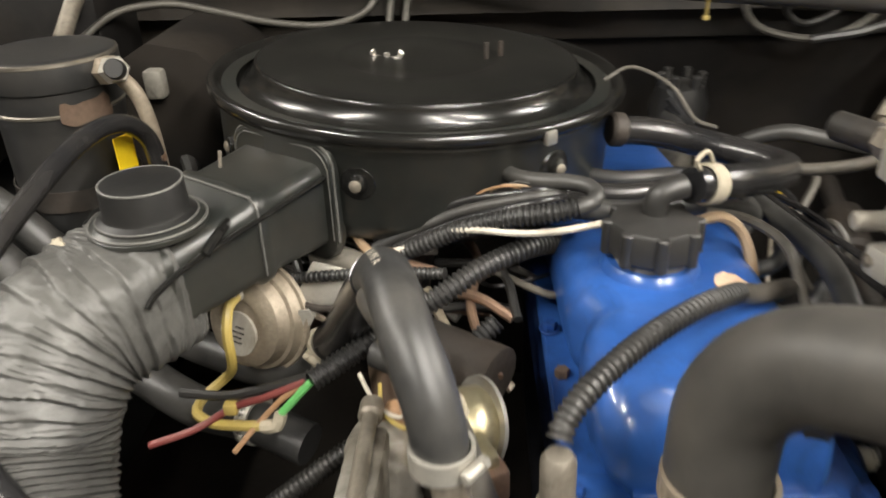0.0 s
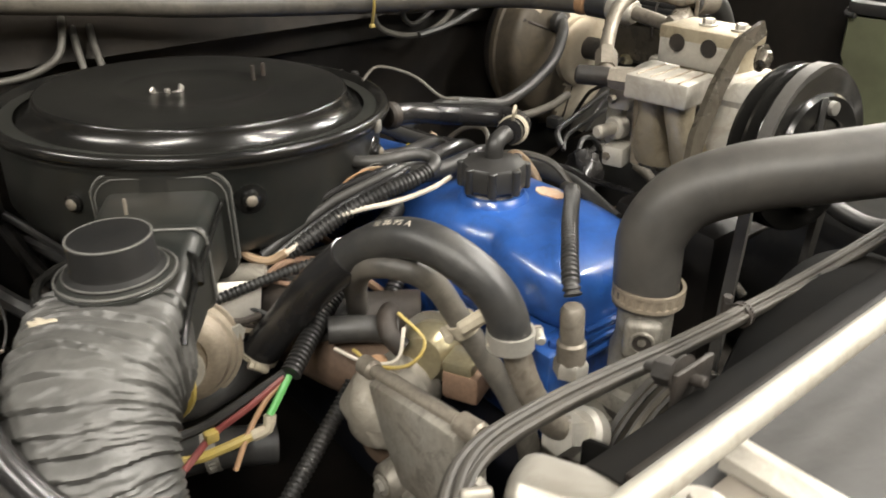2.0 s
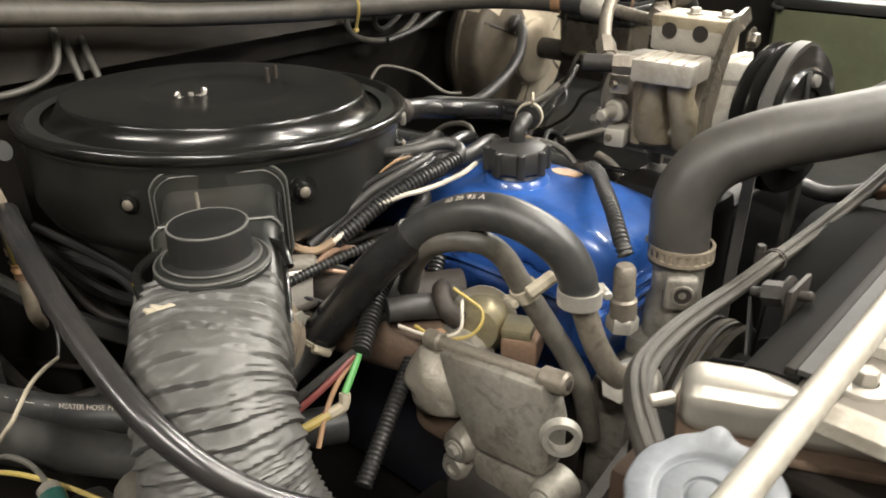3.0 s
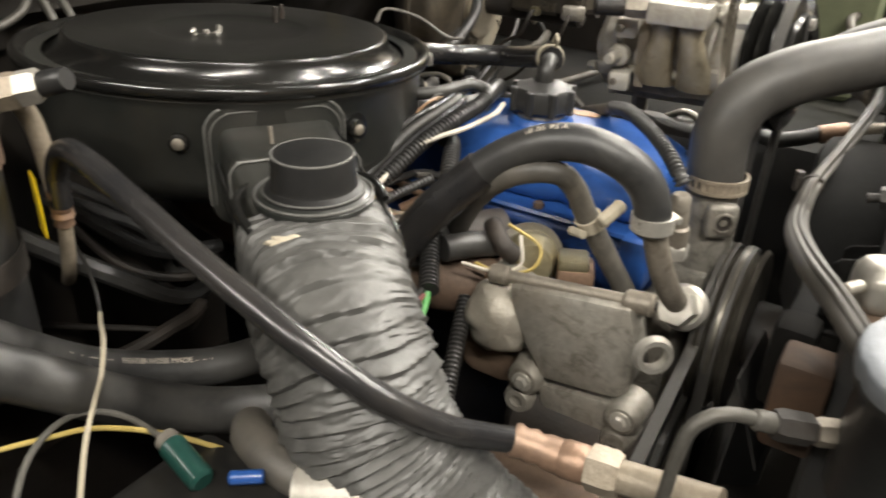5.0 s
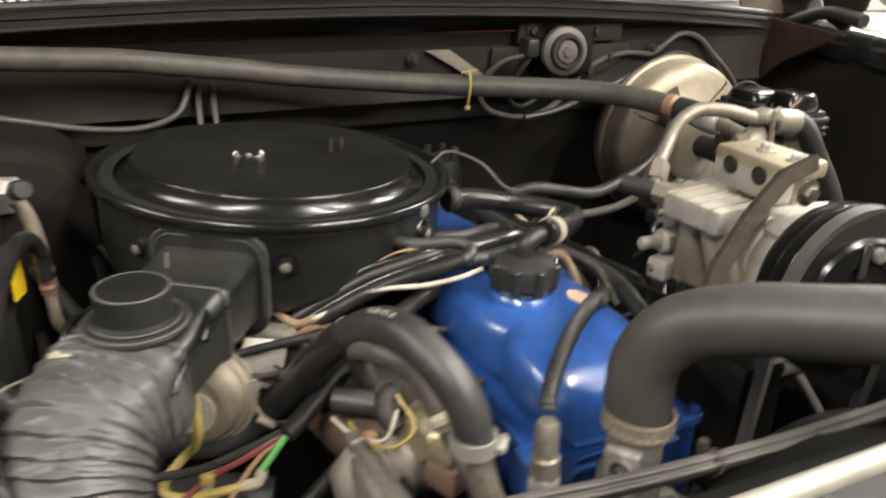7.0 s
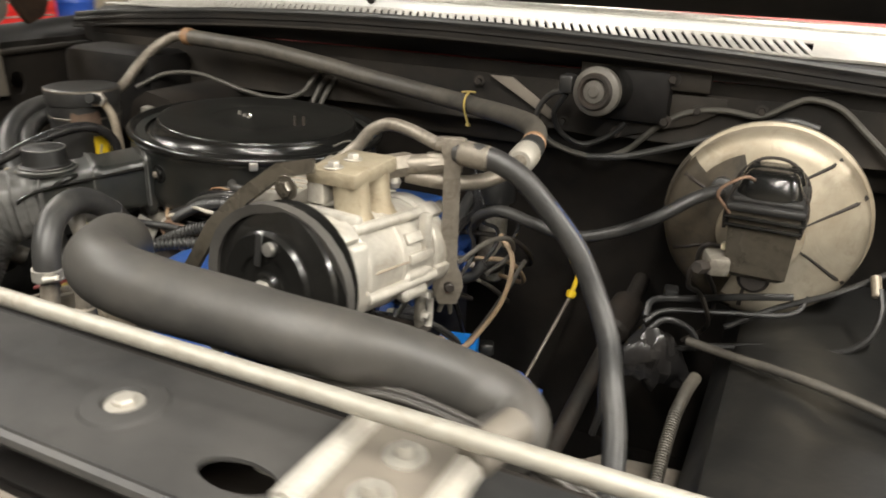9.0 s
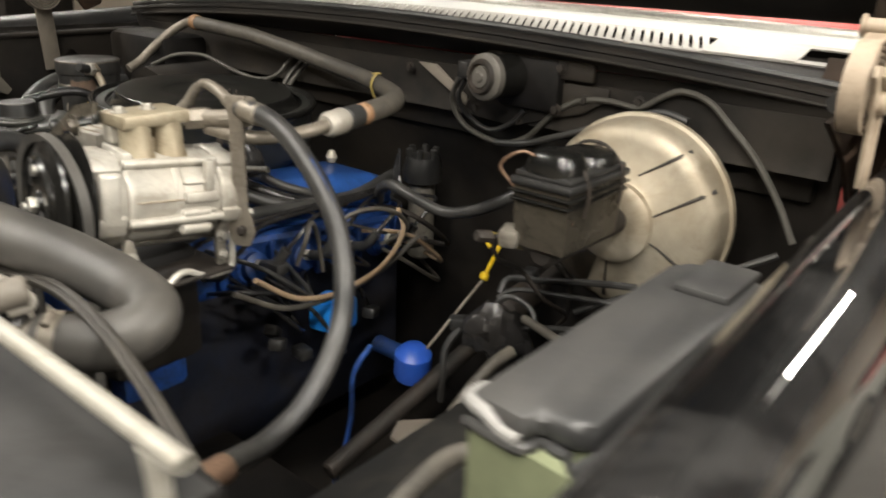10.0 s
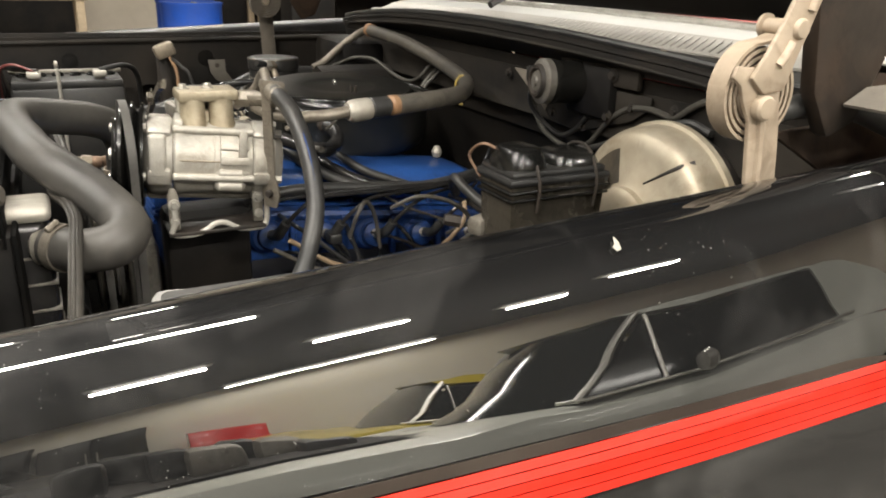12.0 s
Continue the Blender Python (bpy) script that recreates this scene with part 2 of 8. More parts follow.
TAPE = paint("worn_pale_tape", (0.31, 0.275, 0.21), 0.8, 0, 0.25, 60, 0.5, (0.35, 0.30, 0.22))
WHITE_WIRE = paint("white_tube", (0.48, 0.44, 0.37), 0.45, 0, 0.15, 60, 0.3)
TAN_WIRE = paint("tan_tube", (0.30, 0.21, 0.13), 0.5, 0, 0.2, 60, 0.3)
YELLOW = paint("yellow_plastic", (0.75, 0.52, 0.01), 0.4, 0, 0.1, 40, 0.1)
OLIVE = paint("aged_yellow_tube", (0.36, 0.27, 0.07), 0.4, 0, 0.2, 60, 0.3)
RED_WIRE = paint("red_wire", (0.15, 0.03, 0.028), 0.45, 0, 0.2, 60, 0.2)
GREEN_WIRE = paint("green_wire", (0.09, 0.33, 0.09), 0.45, 0, 0.2, 60, 0.1)
AMBER = paint("orange_wire", (0.27, 0.15, 0.075), 0.5, 0, 0.2, 60, 0.2)
SKY_BLUE = paint("bright_blue_plastic", (0.01, 0.26, 0.85), 0.35, 0, 0.15, 40, 0.1)
CAP_GREY = paint("grey_alloy_cap", (0.17, 0.182, 0.20), 0.5, 0.15, 0.15, 40, 0.5, (0.115, 0.117, 0.118), bump=0.25)
DARK_BAND = paint("dark_brown_band", (0.028, 0.02, 0.016), 0.35, 0, 0.1, 20, 0.1, bump=0.0, spec=0.3)
STRIPE = paint("red_stripe_film", (0.74, 0.022, 0.010), 0.25, 0, 0.06, 20, 0.06, bump=0.0, coat=1.0)
BOTTLE = paint("aged_reservoir_plastic", (0.19, 0.21, 0.125), 0.4, 0, 0.25, 8, 0.6, (0.10, 0.09, 0.06), bump=0.1)
RIM_PALE = paint("milky_plastic_rim", (0.24, 0.235, 0.225), 0.4, 0, 0.2, 25, 0.6, (0.12, 0.11, 0.10), bump=0.2)
LID_GREY = paint("scuffed_dark_lid", (0.030, 0.030, 0.030), 0.42, 0, 0.35, 14, 0.6, (0.075, 0.071, 0.066), bump=0.2)
WHITE_PAINT = paint("white_body_paint", (0.72, 0.72, 0.70), 0.3, 0, 0.05, 10, 0.15, coat=0.4, bump=0)
RED_VINYL = paint("red_dash_vinyl", (0.35, 0.045, 0.045), 0.55, 0, 0.15, 14, 0.3, (0.4, 0.25, 0.22), bump=0.2)
CONCRETE = paint("shop_concrete", (0.125, 0.118, 0.107), 0.55, 0, 0.3, 2, 0.7, (0.060, 0.055, 0.048), bump=0.2, stain=0.5, stain_color=(0.03, 0.027, 0.023))
WHITE_WALL = paint("pale_wall_paint", (0.80, 0.75, 0.64), 0.7, 0, 0.06, 2, 0.3, (0.62, 0.58, 0.52), bump=0.1)
WALL = paint("shop_wall_paint", (0.74, 0.66, 0.54), 0.7, 0, 0.08, 2, 0.3, (0.5, 0.43, 0.34), bump=0.1)
CEILING = paint("shop_ceiling_paint", (0.022, 0.021, 0.020), 0.8, 0, 0.3, 2, 0.3, (0.035, 0.033, 0.03), bump=0.1)
CAR_GREY = paint("grey_car_paint", (0.70, 0.71, 0.64), 0.3, 0.1, 0.06, 6, 0.1, coat=0.5, bump=0)
CAR_YELLOW = paint("yellow_car_paint", (0.55, 0.42, 0.01), 0.3, 0, 0.06, 6, 0.1, coat=0.5, bump=0)
CAR_RED = paint("red_car_paint", (0.62, 0.012, 0.012), 0.25, 0, 0.06, 6, 0.1, coat=0.5, bump=0)
DARK_GLASS = paint("dark_car_glass", (0.01, 0.012, 0.012), 0.05, 0, 0.1, 6, 0.0, bump=0)
DRUM_BLUE = paint("blue_drum_paint", (0.015, 0.09, 0.5), 0.35, 0, 0.12, 10, 0.15)
WOOD = paint("bench_wood", (0.40, 0.31, 0.20), 0.6, 0, 0.3, 8, 0.3)
GLASS = clear_glass("windscreen_glass", (0.9, 0.96, 0.93))
LAMP_WHITE = glow("lamp_tube", (1.0, 0.95, 0.87), 9.0)

# ---- building helpers ----


def thing(name, base, label, category, group="", kind=""):
    ob = new(name)
    ob.empty_display_size = 0.02
    ob.matrix_world = Matrix.Translation(base)
    return tagged(ob, label, category, group, kind)


def finish(bm, name, material, sharp=38):
    bmesh.ops.remove_doubles(bm, verts=bm.verts, dist=1e-6)
    bmesh.ops.recalc_face_normals(bm, faces=bm.faces)
    me = bpy.data.meshes.new(name)
    bm.to_mesh(me)
    bm.free()
    me.materials.append(material)
    me.polygons.foreach_set("use_smooth", [True] * len(me.polygons))
    me.set_sharp_from_angle(angle=radians(sharp))
    return me


def part(name, bm, material, parent, label="", sharp=38):
    ob = new(name, finish(bm, name, material, sharp))
    ob.parent = parent
    if parent.parent is None:
        ob.matrix_parent_inverse = parent.matrix_basis.inverted()
    return tagged(ob, label)


def solo(name, bm, material, label, category, group="", kind="", sharp=38):
    return tagged(new(name, finish(bm, name, material, sharp)), label, category, group, kind)


def spline(pts, step=0.006, closed=False):
    """Points along a smooth line through pts."""
    p = [Vector(q) for q in pts]
    q = [p[0] * 2 - p[1], *p, p[-1] * 2 - p[-2]]
    out = []
    for i in range(1, len(q) - 2):
        a, b, c, d = q[i - 1], q[i], q[i + 1], q[i + 2]
        n = max(2, int((c - b).length / step))
        for k in range(n):
            t = k / n
            out.append(0.5 * (2 * b + (c - a) * t + (2 * a - 5 * b + 4 * c - d) * t * t + (3 * b - a - 3 * c + d) * t ** 3))
    return [*out, p[-1]]


def tube(pts, r, seg=12, step=0.006, bm=None, ring=None, smooth=True):
    """A round tube along pts; ring(i, s, length) gives the factor of its radius."""
    bm = bm or bmesh.new()
    line = spline(pts, step) if smooth else [Vector(q) for q in pts]
    n = len(line)
    tang = [(line[min(i + 1, n - 1)] - line[max(i - 1, 0)]).normalized() for i in range(n)]
    side = tang[0].orthogonal().normalized()
    rows, s = [], 0.0
    for i in range(n):
        if i:
            s += (line[i] - line[i - 1]).length
        side = (side - tang[i] * side.dot(tang[i])).normalized()
        up = tang[i].cross(side)
        k = r * (ring(i, s) if ring else 1)
        rows.append([bm.verts.new(line[i] + (side * math.cos(a) + up * math.sin(a)) * k) for a in [2 * math.pi * j / seg for j in range(seg)]])
    for a, b in zip(rows, rows[1:]):
        for j in range(seg):
            bm.faces.new((a[j], a[(j + 1) % seg], b[(j + 1) % seg], b[j]))
    bm.faces.new(rows[0][::-1])
    bm.faces.new(rows[-1])
    return bm


def loom(pts, r, pitch=0.0044, seg=12, bm=None):
    """Split corrugated sleeve: square ribs along a tube."""
    return tube(pts, r, seg, pitch / 4, bm, lambda i, s: 1.0 if (s / pitch) % 1 < 0.5 else 0.80)


def place(axis_from, axis_to):
    """A pose at axis_from whose z points to axis_to."""
    a, b = Vector(axis_from), Vector(axis_to)
    return Matrix.Translation(a) @ (b - a).to_track_quat("Z", "Y").to_matrix().to_4x4()


def lathe(profile, m, seg=40, bm=None, squash=None):
    bm = bm or bmesh.new()
    rows = []
    for r, z in profile:
        if r < 1e-5:
            rows.append([bm.verts.new(m @ Vector((0, 0, z)))])
        else:
            rows.append([bm.verts.new(m @ Vector((r * math.cos(2 * math.pi * j / seg), r * math.sin(2 * math.pi * j / seg), z))) for j in range(seg)])
    for a, b in zip(rows, rows[1:]):
        for j in range(seg):
            k = (j + 1) % seg
            if len(a) == 1 and len(b) == 1:
                continue
            if len(a) == 1:
                bm.faces.new((a[0], b[j], b[k]))
            elif len(b) == 1:
                bm.faces.new((a[j], a[k], b[0]))
            else:
                bm.faces.new((a[j], a[k], b[k], b[j]))
    return bm


def rod(a, b, r, seg=16, bm=None, bevel=0.12):
    """A round bar from a to b with eased ends."""
    L = (Vector(b) - Vector(a)).length
    e = min(r * bevel * 2, L * 0.2)
    return lathe([(0, 0), (r - e, 0), (r, e), (r, L - e), (r - e, L), (0, L)], place(a, b), seg, bm)


def rbox(size, m, bevel=0.004, seg=2, bm=None):
    """A box of that size, centred on m, with rounded edges."""
    one = bmesh.new()
    bmesh.ops.create_cube(one, size=1)
    bmesh.ops.scale(one, vec=size, verts=one.verts)
    if bevel:
        bmesh.ops.bevel(one, geom=one.edges[:], offset=min(bevel, min(size) * 0.45), segments=seg, profile=0.5, affect="EDGES")
    bmesh.ops.transform(one, matrix=m, verts=one.verts)
    return joined(one, bm)


def joined(one, bm):
    if bm is None:
        return one
    me = bpy.data.meshes.new("tmp")
    one.to_mesh(me)
    one.free()
    bm.from_mesh(me)
    bpy.data.meshes.remove(me)
    return bm


def plate(outline, thick, m, bevel=0.001, bm=None):
    """A flat piece: outline in m's xy plane, thick along its z."""
    one = bmesh.new()
    lo = [one.verts.new((x, y, 0)) for x, y in outline]
    f = one.faces.new(lo)
    ex = bmesh.ops.extrude_face_region(one, geom=[f])
    up = [v for v in ex["geom"] if isinstance(v, bmesh.types.BMVert)]
    bmesh.ops.translate(one, vec=(0, 0, thick), verts=up)
    if bevel:
        edges = [e for e in one.edges if len(e.link_faces) == 2 and e.calc_face_angle(0) > 0.6]
        bmesh.ops.bevel(one, geom=edges, offset=bevel, segments=2, profile=0.5, affect="EDGES")
    bmesh.ops.transform(one, matrix=m, verts=one.verts)
    return joined(one, bm)


def hexagon(a, b, r, bm=None):
    """A hexagonal head or nut from a to b."""
    L = (Vector(b) - Vector(a)).length
    return lathe([(0, 0), (r, 0), (r, L * 0.8), (r * 0.86, L), (0, L)], place(a, b), 6, bm)


def bolt(at, way, r=0.006, height=0.005, washer=True, bm=None):
    at, way = Vector(at), Vector(way).normalized()
    bm = bm or bmesh.new()
    if washer:
        rod(at, at + way * 0.0016, r * 1.55, 18, bm)
    hexagon(at, at + way * (height + 0.0016), r, bm)
    return bm


def hose_clamp(at, way, r, width=0.012, bm=None, screw=0.0):
    """A worm-drive band with its screw housing."""
    at, way = Vector(at), Vector(way).normalized()
    bm = bm or bmesh.new()
    m = place(at - way * width / 2, at + way)
    rows = []
    for z, dr in ((0, -r * 0.05), (0, 0.0016), (width * 0.22, 0.0016), (width * 0.24, 0.0), (width * 0.76, 0.0), (width * 0.78, 0.0016), (width, 0.0016), (width, -r * 0.05)):
        ring = []
        for j in range(96):
            a = 2 * math.pi * j / 96
            worm = 0.0016 if dr == 0.0 and ((a - screw) % (2 * math.pi) > 3.6 or j % 4 < 2) else dr
            ring.append(m @ Vector(((r + worm) * math.cos(a), (r + worm) * math.sin(a), z)))
        rows.append(ring)
    loft(rows, bm, True, False)
    c = m @ Vector(((r + 0.0045) * math.cos(screw), (r + 0.0045) * math.sin(screw), width / 2))
    out = (c - (m @ Vector((0, 0, width / 2)))).normalized()
    tan = way.cross(out)
    rod(c - tan * 0.008, c + tan * 0.006, 0.0038, 12, bm)
    hexagon(c + tan * 0.006, c + tan * 0.010, 0.0042, bm)
    return bm


def turn(axis, degrees):
    return Matrix.Rotation(radians(degrees), 4, axis)


def loft(sections, bm=None, closed=True, caps=True):
    """A skin over rows of points of one length."""
    bm = bm or bmesh.new()
    rows = [[bm.verts.new(p) for p in s] for s in sections]
    n = len(rows[0])
    for a, b in zip(rows, rows[1:]):
        for j in range(n if closed else n - 1):
            k = (j + 1) % n
            bm.faces.new((a[j], a[k], b[k], b[j]))
    if caps and closed:
        bm.faces.new(rows[0][::-1])
        bm.faces.new(rows[-1])
    return bm


def thick_sheet(rows, thick, bm=None):
    """A curved sheet of metal through rows of points, with a thickness."""
    one = loft(rows, None, False, False)
    bmesh.ops.recalc_face_normals(one, faces=one.faces)
    bmesh.ops.solidify(one, geom=one.faces[:], thickness=thick)
    return joined(one, bm)


def text_mesh(words, size, m, depth=0.0004):
    cu = bpy.data.curves.new("words", "FONT")
    cu.body, cu.size, cu.extrude, cu.align_x, cu.align_y = words, size, depth, "CENTER", "CENTER"
    ob = bpy.data.objects.new("words", cu)
    scene.collection.objects.link(ob)
    dg = bpy.context.evaluated_depsgraph_get()
    me = bpy.data.meshes.new_from_object(ob.evaluated_get(dg))
    bm = bmesh.new()
    bm.from_mesh(me)
    bmesh.ops.transform(bm, matrix=m, verts=bm.verts)
    bpy.data.objects.remove(ob)
    bpy.data.meshes.remove(me)
    return bm

# ---- the workshop ----
I4 = Matrix.Identity(4)


def at(x, y, z):
    return Matrix.Translation((x, y, z))


floor = solo("floor", rbox((21, 18, 0.2), at(0.4, 0.5, -0.1), 0), CONCRETE, "grey stained concrete workshop floor", "floor", kind="structure")
for nm, size, c in (("wall_east", (0.2, 18, 4.2), (10.4, 0.5, 2.1)), ("wall_west", (0.2, 18, 4.2), (-9.4, 0.5, 2.1)),
                    ("wall_north", (19.6, 0.2, 4.2), (0.5, 9.4, 2.1)), ("wall_south", (19.6, 0.2, 4.2), (0.5, -8.4, 2.1))):
    solo(nm, rbox(size, at(*c), 0), WHITE_WALL if nm == "wall_east" else WALL, ("white" if nm == "wall_east" else "tan") + " painted workshop wall, scuffed", "wall", kind="structure")
solo("ceiling", rbox((21, 18, 0.2), at(0.4, 0.5, 4.3), 0), CEILING, "dark painted workshop ceiling", "ceiling", kind="structure")


def ceiling_light(x, y, length):
    t = thing("ceiling_light", (x, y, 4.2), "white twin-tube fluorescent ceiling fixture, lit", "lamp", "ceiling tubes")
    part("housing", rbox((0.26, length + 0.1, 0.09), at(x, y, 3.98), 0.02), WHITE_PAINT, t)
    for dx in (-0.06, 0.06):
        part("tube", rod((x + dx, y - length / 2, 3.9), (x + dx, y + length / 2, 3.9), 0.019, 10), LAMP_WHITE, t, "glowing fluorescent tube")
    for dy in (-length * 0.4, length * 0.4):
        part("hanger", rod((x, y + dy, 4.02), (x, y + dy, 4.2), 0.006, 8), ZINC, t)
    return t


# Every lamp gets a fixture, the added ones too.
for lx, ly, length, watts in LAMPS:
    ceiling_light(lx, ly, length)


def parked_car(name, x, y, paintwork, label, bare=False, scale=1.0):
    """A two-door car that stands along y, nose towards -y; x, y is the middle of its nose on the floor."""
    t = thing(name, (x, y, 0), label, "car")
    side = [(-0.60, 0.42), (-0.58, 0.66), (-0.48, 0.76), (1.3, 0.90), (1.55, 0.93), (3.7, 0.92), (4.2, 0.85), (4.85, 0.80), (4.92, 0.55), (4.8, 0.34), (-0.3, 0.28)]
    def sec(ix, inset, drop):
        return [(x + ix, y + a * scale, max(0.26, b - drop * (b > 0.5))) for a, b in side]
    body = loft([sec(-0.90, 0, 0.12), sec(-0.86, 0, 0.03), sec(-0.7, 0, 0), sec(0.7, 0, 0), sec(0.86, 0, 0.03), sec(0.90, 0, 0.12)])
    part("body", body, paintwork, t, sharp=30)
    part("roof", loft([[(x + s * (0.74 - 0.25 * (b - 0.93)), y + a * scale, b + 0.012) for a, b in ((2.22, 1.29), (2.6, 1.335), (3.5, 1.31), (3.6, 1.26), (2.3, 1.26))] for s in (-1, -0.5, 0.5, 1)]), paintwork, t)
    part("windscreen", loft([[(x + s * 0.75, y + 1.48 + 0.36 * s * s, 0.93), (x + s * 0.66, y + 2.18 + 0.15 * s * s, 1.28), (x + s * 0.66, y + 2.20 + 0.15 * s * s, 1.26), (x + s * 0.74, y + 1.52 + 0.36 * s * s, 0.925)] for s in (-1, -0.85, -0.6, -0.3, 0, 0.3, 0.6, 0.85, 1)]), DARK_GLASS, t)
    part("rear_window", loft([[(x + s * 0.70, y + 4.23, 0.93), (x + s * 0.62, y + 3.55, 1.28), (x + s * 0.62, y + 3.52, 1.26), (x + s * 0.70, y + 4.18, 0.925)] for s in (-1, 1)]), DARK_GLASS, t)
    for s in (-1, 1):
        part("side_window", loft([[(x + s * (0.77 - 0.3 * (b - 0.93) - d), y + a, b) for a, b in ((1.88, 0.955), (2.38, 1.25), (3.50, 1.25), (3.57, 0.955))] for d in (0, 0.02)]), DARK_GLASS, t)
        part("rear_quarter", loft([[(x + s * (0.775 - 0.3 * (b - 0.93) - d), y + a, b) for a, b in ((3.47, 1.285), (3.51, 1.25), (3.59, 0.91), (4.40, 0.84), (4.05, 1.10), (3.65, 1.305))] for d in (0, 0.06)]), paintwork, t)
        part("pillar", rod((x + s * 0.765, y + 1.82, 0.94), (x + s * 0.665, y + 2.34, 1.29), 0.018, 8), STEEL, t)
        part("door_mirror", lathe([(0, 0), (0.05, 0.01), (0.062, 0.05), (0.05, 0.07), (0, 0.07)], place((x + s * 0.88, y + 2.45, 0.985), (x + s * 0.88, y + 2.6, 0.985)), 16), STEEL, t)
        part("window_trim", rod((x + s * 0.775, y + 1.72, 0.945), (x + s * 0.775, y + 3.7, 0.945), 0.010, 8), STEEL, t)
        part("window_divider", rod((x + s * 0.772, y + 2.32, 0.95), (x + s * 0.683, y + 2.36, 1.26), 0.012, 8), STEEL, t)
        for a in (0.45, 4.05):
            w = part("wheel", lathe([(0, 0.0), (0.2, 0.0), (0.31, 0.02), (0.32, 0.1), (0.31, 0.19), (0.2, 0.2), (0, 0.2)], place((x + s * 0.92, y + a, 0.32), (x, y + a, 0.32)), 32), RUBBER, t, "black tyre")
            part("rim", lathe([(0, -0.01), (0.06, -0.012), (0.17, 0.0), (0.19, -0.006), (0.19, 0.01), (0, 0.02)], place((x + s * 0.925, y + a, 0.32), (x, y + a, 0.32)), 24), STEEL, w, "bright steel rim")
    if bare:
        part("engine_opening", loft([[(x + ix, y + a, b + 0.012) for a, b in ((-0.42, 0.765), (0.4, 0.832), (1.2, 0.893))] for ix in (-0.62, 0.0, 0.62)], None, False, False), GRIME, t, "dark open engine bay")
        for k in range(7):
            part("engine_lump", rbox((0.22, 0.16 + 0.03 * (k % 3), 0.10), at(x - 0.4 + 0.13 * k, y + 0.1 + 0.14 * ((k * 3) % 7), 0.88), 0.03, 2), (PLASTIC, ALLOY_DULL, RUBBER)[k % 3], t)
    for s in (-0.6, 0.6):
        part("headlamp", lathe([(0, -0.02), (0.09, 0), (0.1, 0.03), (0, 0.05)], place((x + s, y - 0.60, 0.58), (x + s, y + 1, 0.58)), 20), STEEL, t)
    return t


parked_car("parked_coupe", 4.2, -0.8, CAR_GREY, "grey two-door coupe without its bonnet, parked on concrete", True)
parked_car("parked_coupe", 9.0, 0.0, CAR_YELLOW, "yellow two-door car parked by the far wall")
# Unseen car, added to darken the lower left of the wing's reflection.
parked_car("parked_coupe", 7.2, -5.6, HOUSING, "added black two-door car that darkens the wing's reflection")
parked_car("parked_coupe", 4.7, 4.6, CAR_RED, "glossy red two-door car parked further back")


def oil_drum(x, y):
    t = thing("oil_drum", (x, y, 0), "blue steel oil drum standing on concrete", "drum", "blue drums")
    prof = [(0, 0.01), (0.28, 0.0), (0.29, 0.02), (0.28, 0.04)]
    for z in (0.3, 0.58):
        prof += [(0.28, z - 0.03), (0.292, z), (0.28, z + 0.03)]
    prof += [(0.28, 0.84), (0.29, 0.86), (0.29, 0.88), (0.27, 0.87), (0, 0.865)]
    part("body", lathe(prof, at(x, y, 0), 32), DRUM_BLUE, t)
    part("bung", rod((x + 0.15, y, 0.86), (x + 0.15, y, 0.885), 0.03, 12), ZINC, t)
    return t


for dx, dy in ((-6.3, 0.76), (-6.9, 0.80), (-6.7, 5.2)):
    oil_drum(dx, dy)


def tool_chest(x, y):
    t = thing("tool_chest", (x, y, 0), "red steel tool chest with drawers", "tool chest")
    part("cabinet", rbox((0.5, 0.75, 0.92), at(x, y, 0.53), 0.012), CAR_RED, t)
    for k in range(6):
        d = part("drawer", rbox((0.02, 0.69, 0.11), at(x + 0.258, y, 0.2 + k * 0.135), 0.004), CAR_RED, t)
        part("drawer_pull", rbox((0.014, 0.6, 0.016), at(x + 0.272, y, 0.24 + k * 0.135), 0.004), STEEL, d, "bright pull rail")
    for sx in (-1, 1):
        for sy in (-1, 1):
            part("caster", rod((x + sx * 0.2 - 0.012, y + sy * 0.32, 0.035), (x + sx * 0.2 + 0.012, y + sy * 0.32, 0.035), 0.035, 16), RUBBER, t)
    return t


def steel_cabinet(x, y, width, height):
    t = thing("steel_cabinet", (x, y, 0), "tall dark steel cabinet standing against the wall", "cabinet", "dark cabinets")
    part("carcass", rbox((0.5, width, height), at(x, y, height / 2), 0.01), GRIME, t)
    for s in (-1, 1):
        d = part("door", rbox((0.02, width / 2 - 0.02, height - 0.12), at(x - 0.26, y + s * width / 4, height / 2 + 0.02), 0.004), PLASTIC, t)
        part("door_handle", rod((x - 0.28, y + s * 0.05, height / 2 - 0.08), (x - 0.28, y + s * 0.05, height / 2 + 0.08), 0.009, 8), ZINC, d)


for cy, ch in ((-6.2, 1.9), (-4.9, 2.3), (-3.4, 1.8), (-2.0, 2.4), (-0.9, 1.7), (7.2, 1.7), (8.4, 2.0)):
    steel_cabinet(10.0, cy, 1.0, ch)
for cy, ch in ((-3.6, 1.9), (-2.3, 1.6), (-0.6, 2.0), (1.92, 1.5), (3.4, 2.1), (6.4, 1.9)):
    steel_cabinet(-8.7, cy, 0.9, ch)
tool_chest(9.9, 0.35)
tool_chest(-6.4, 4.25)


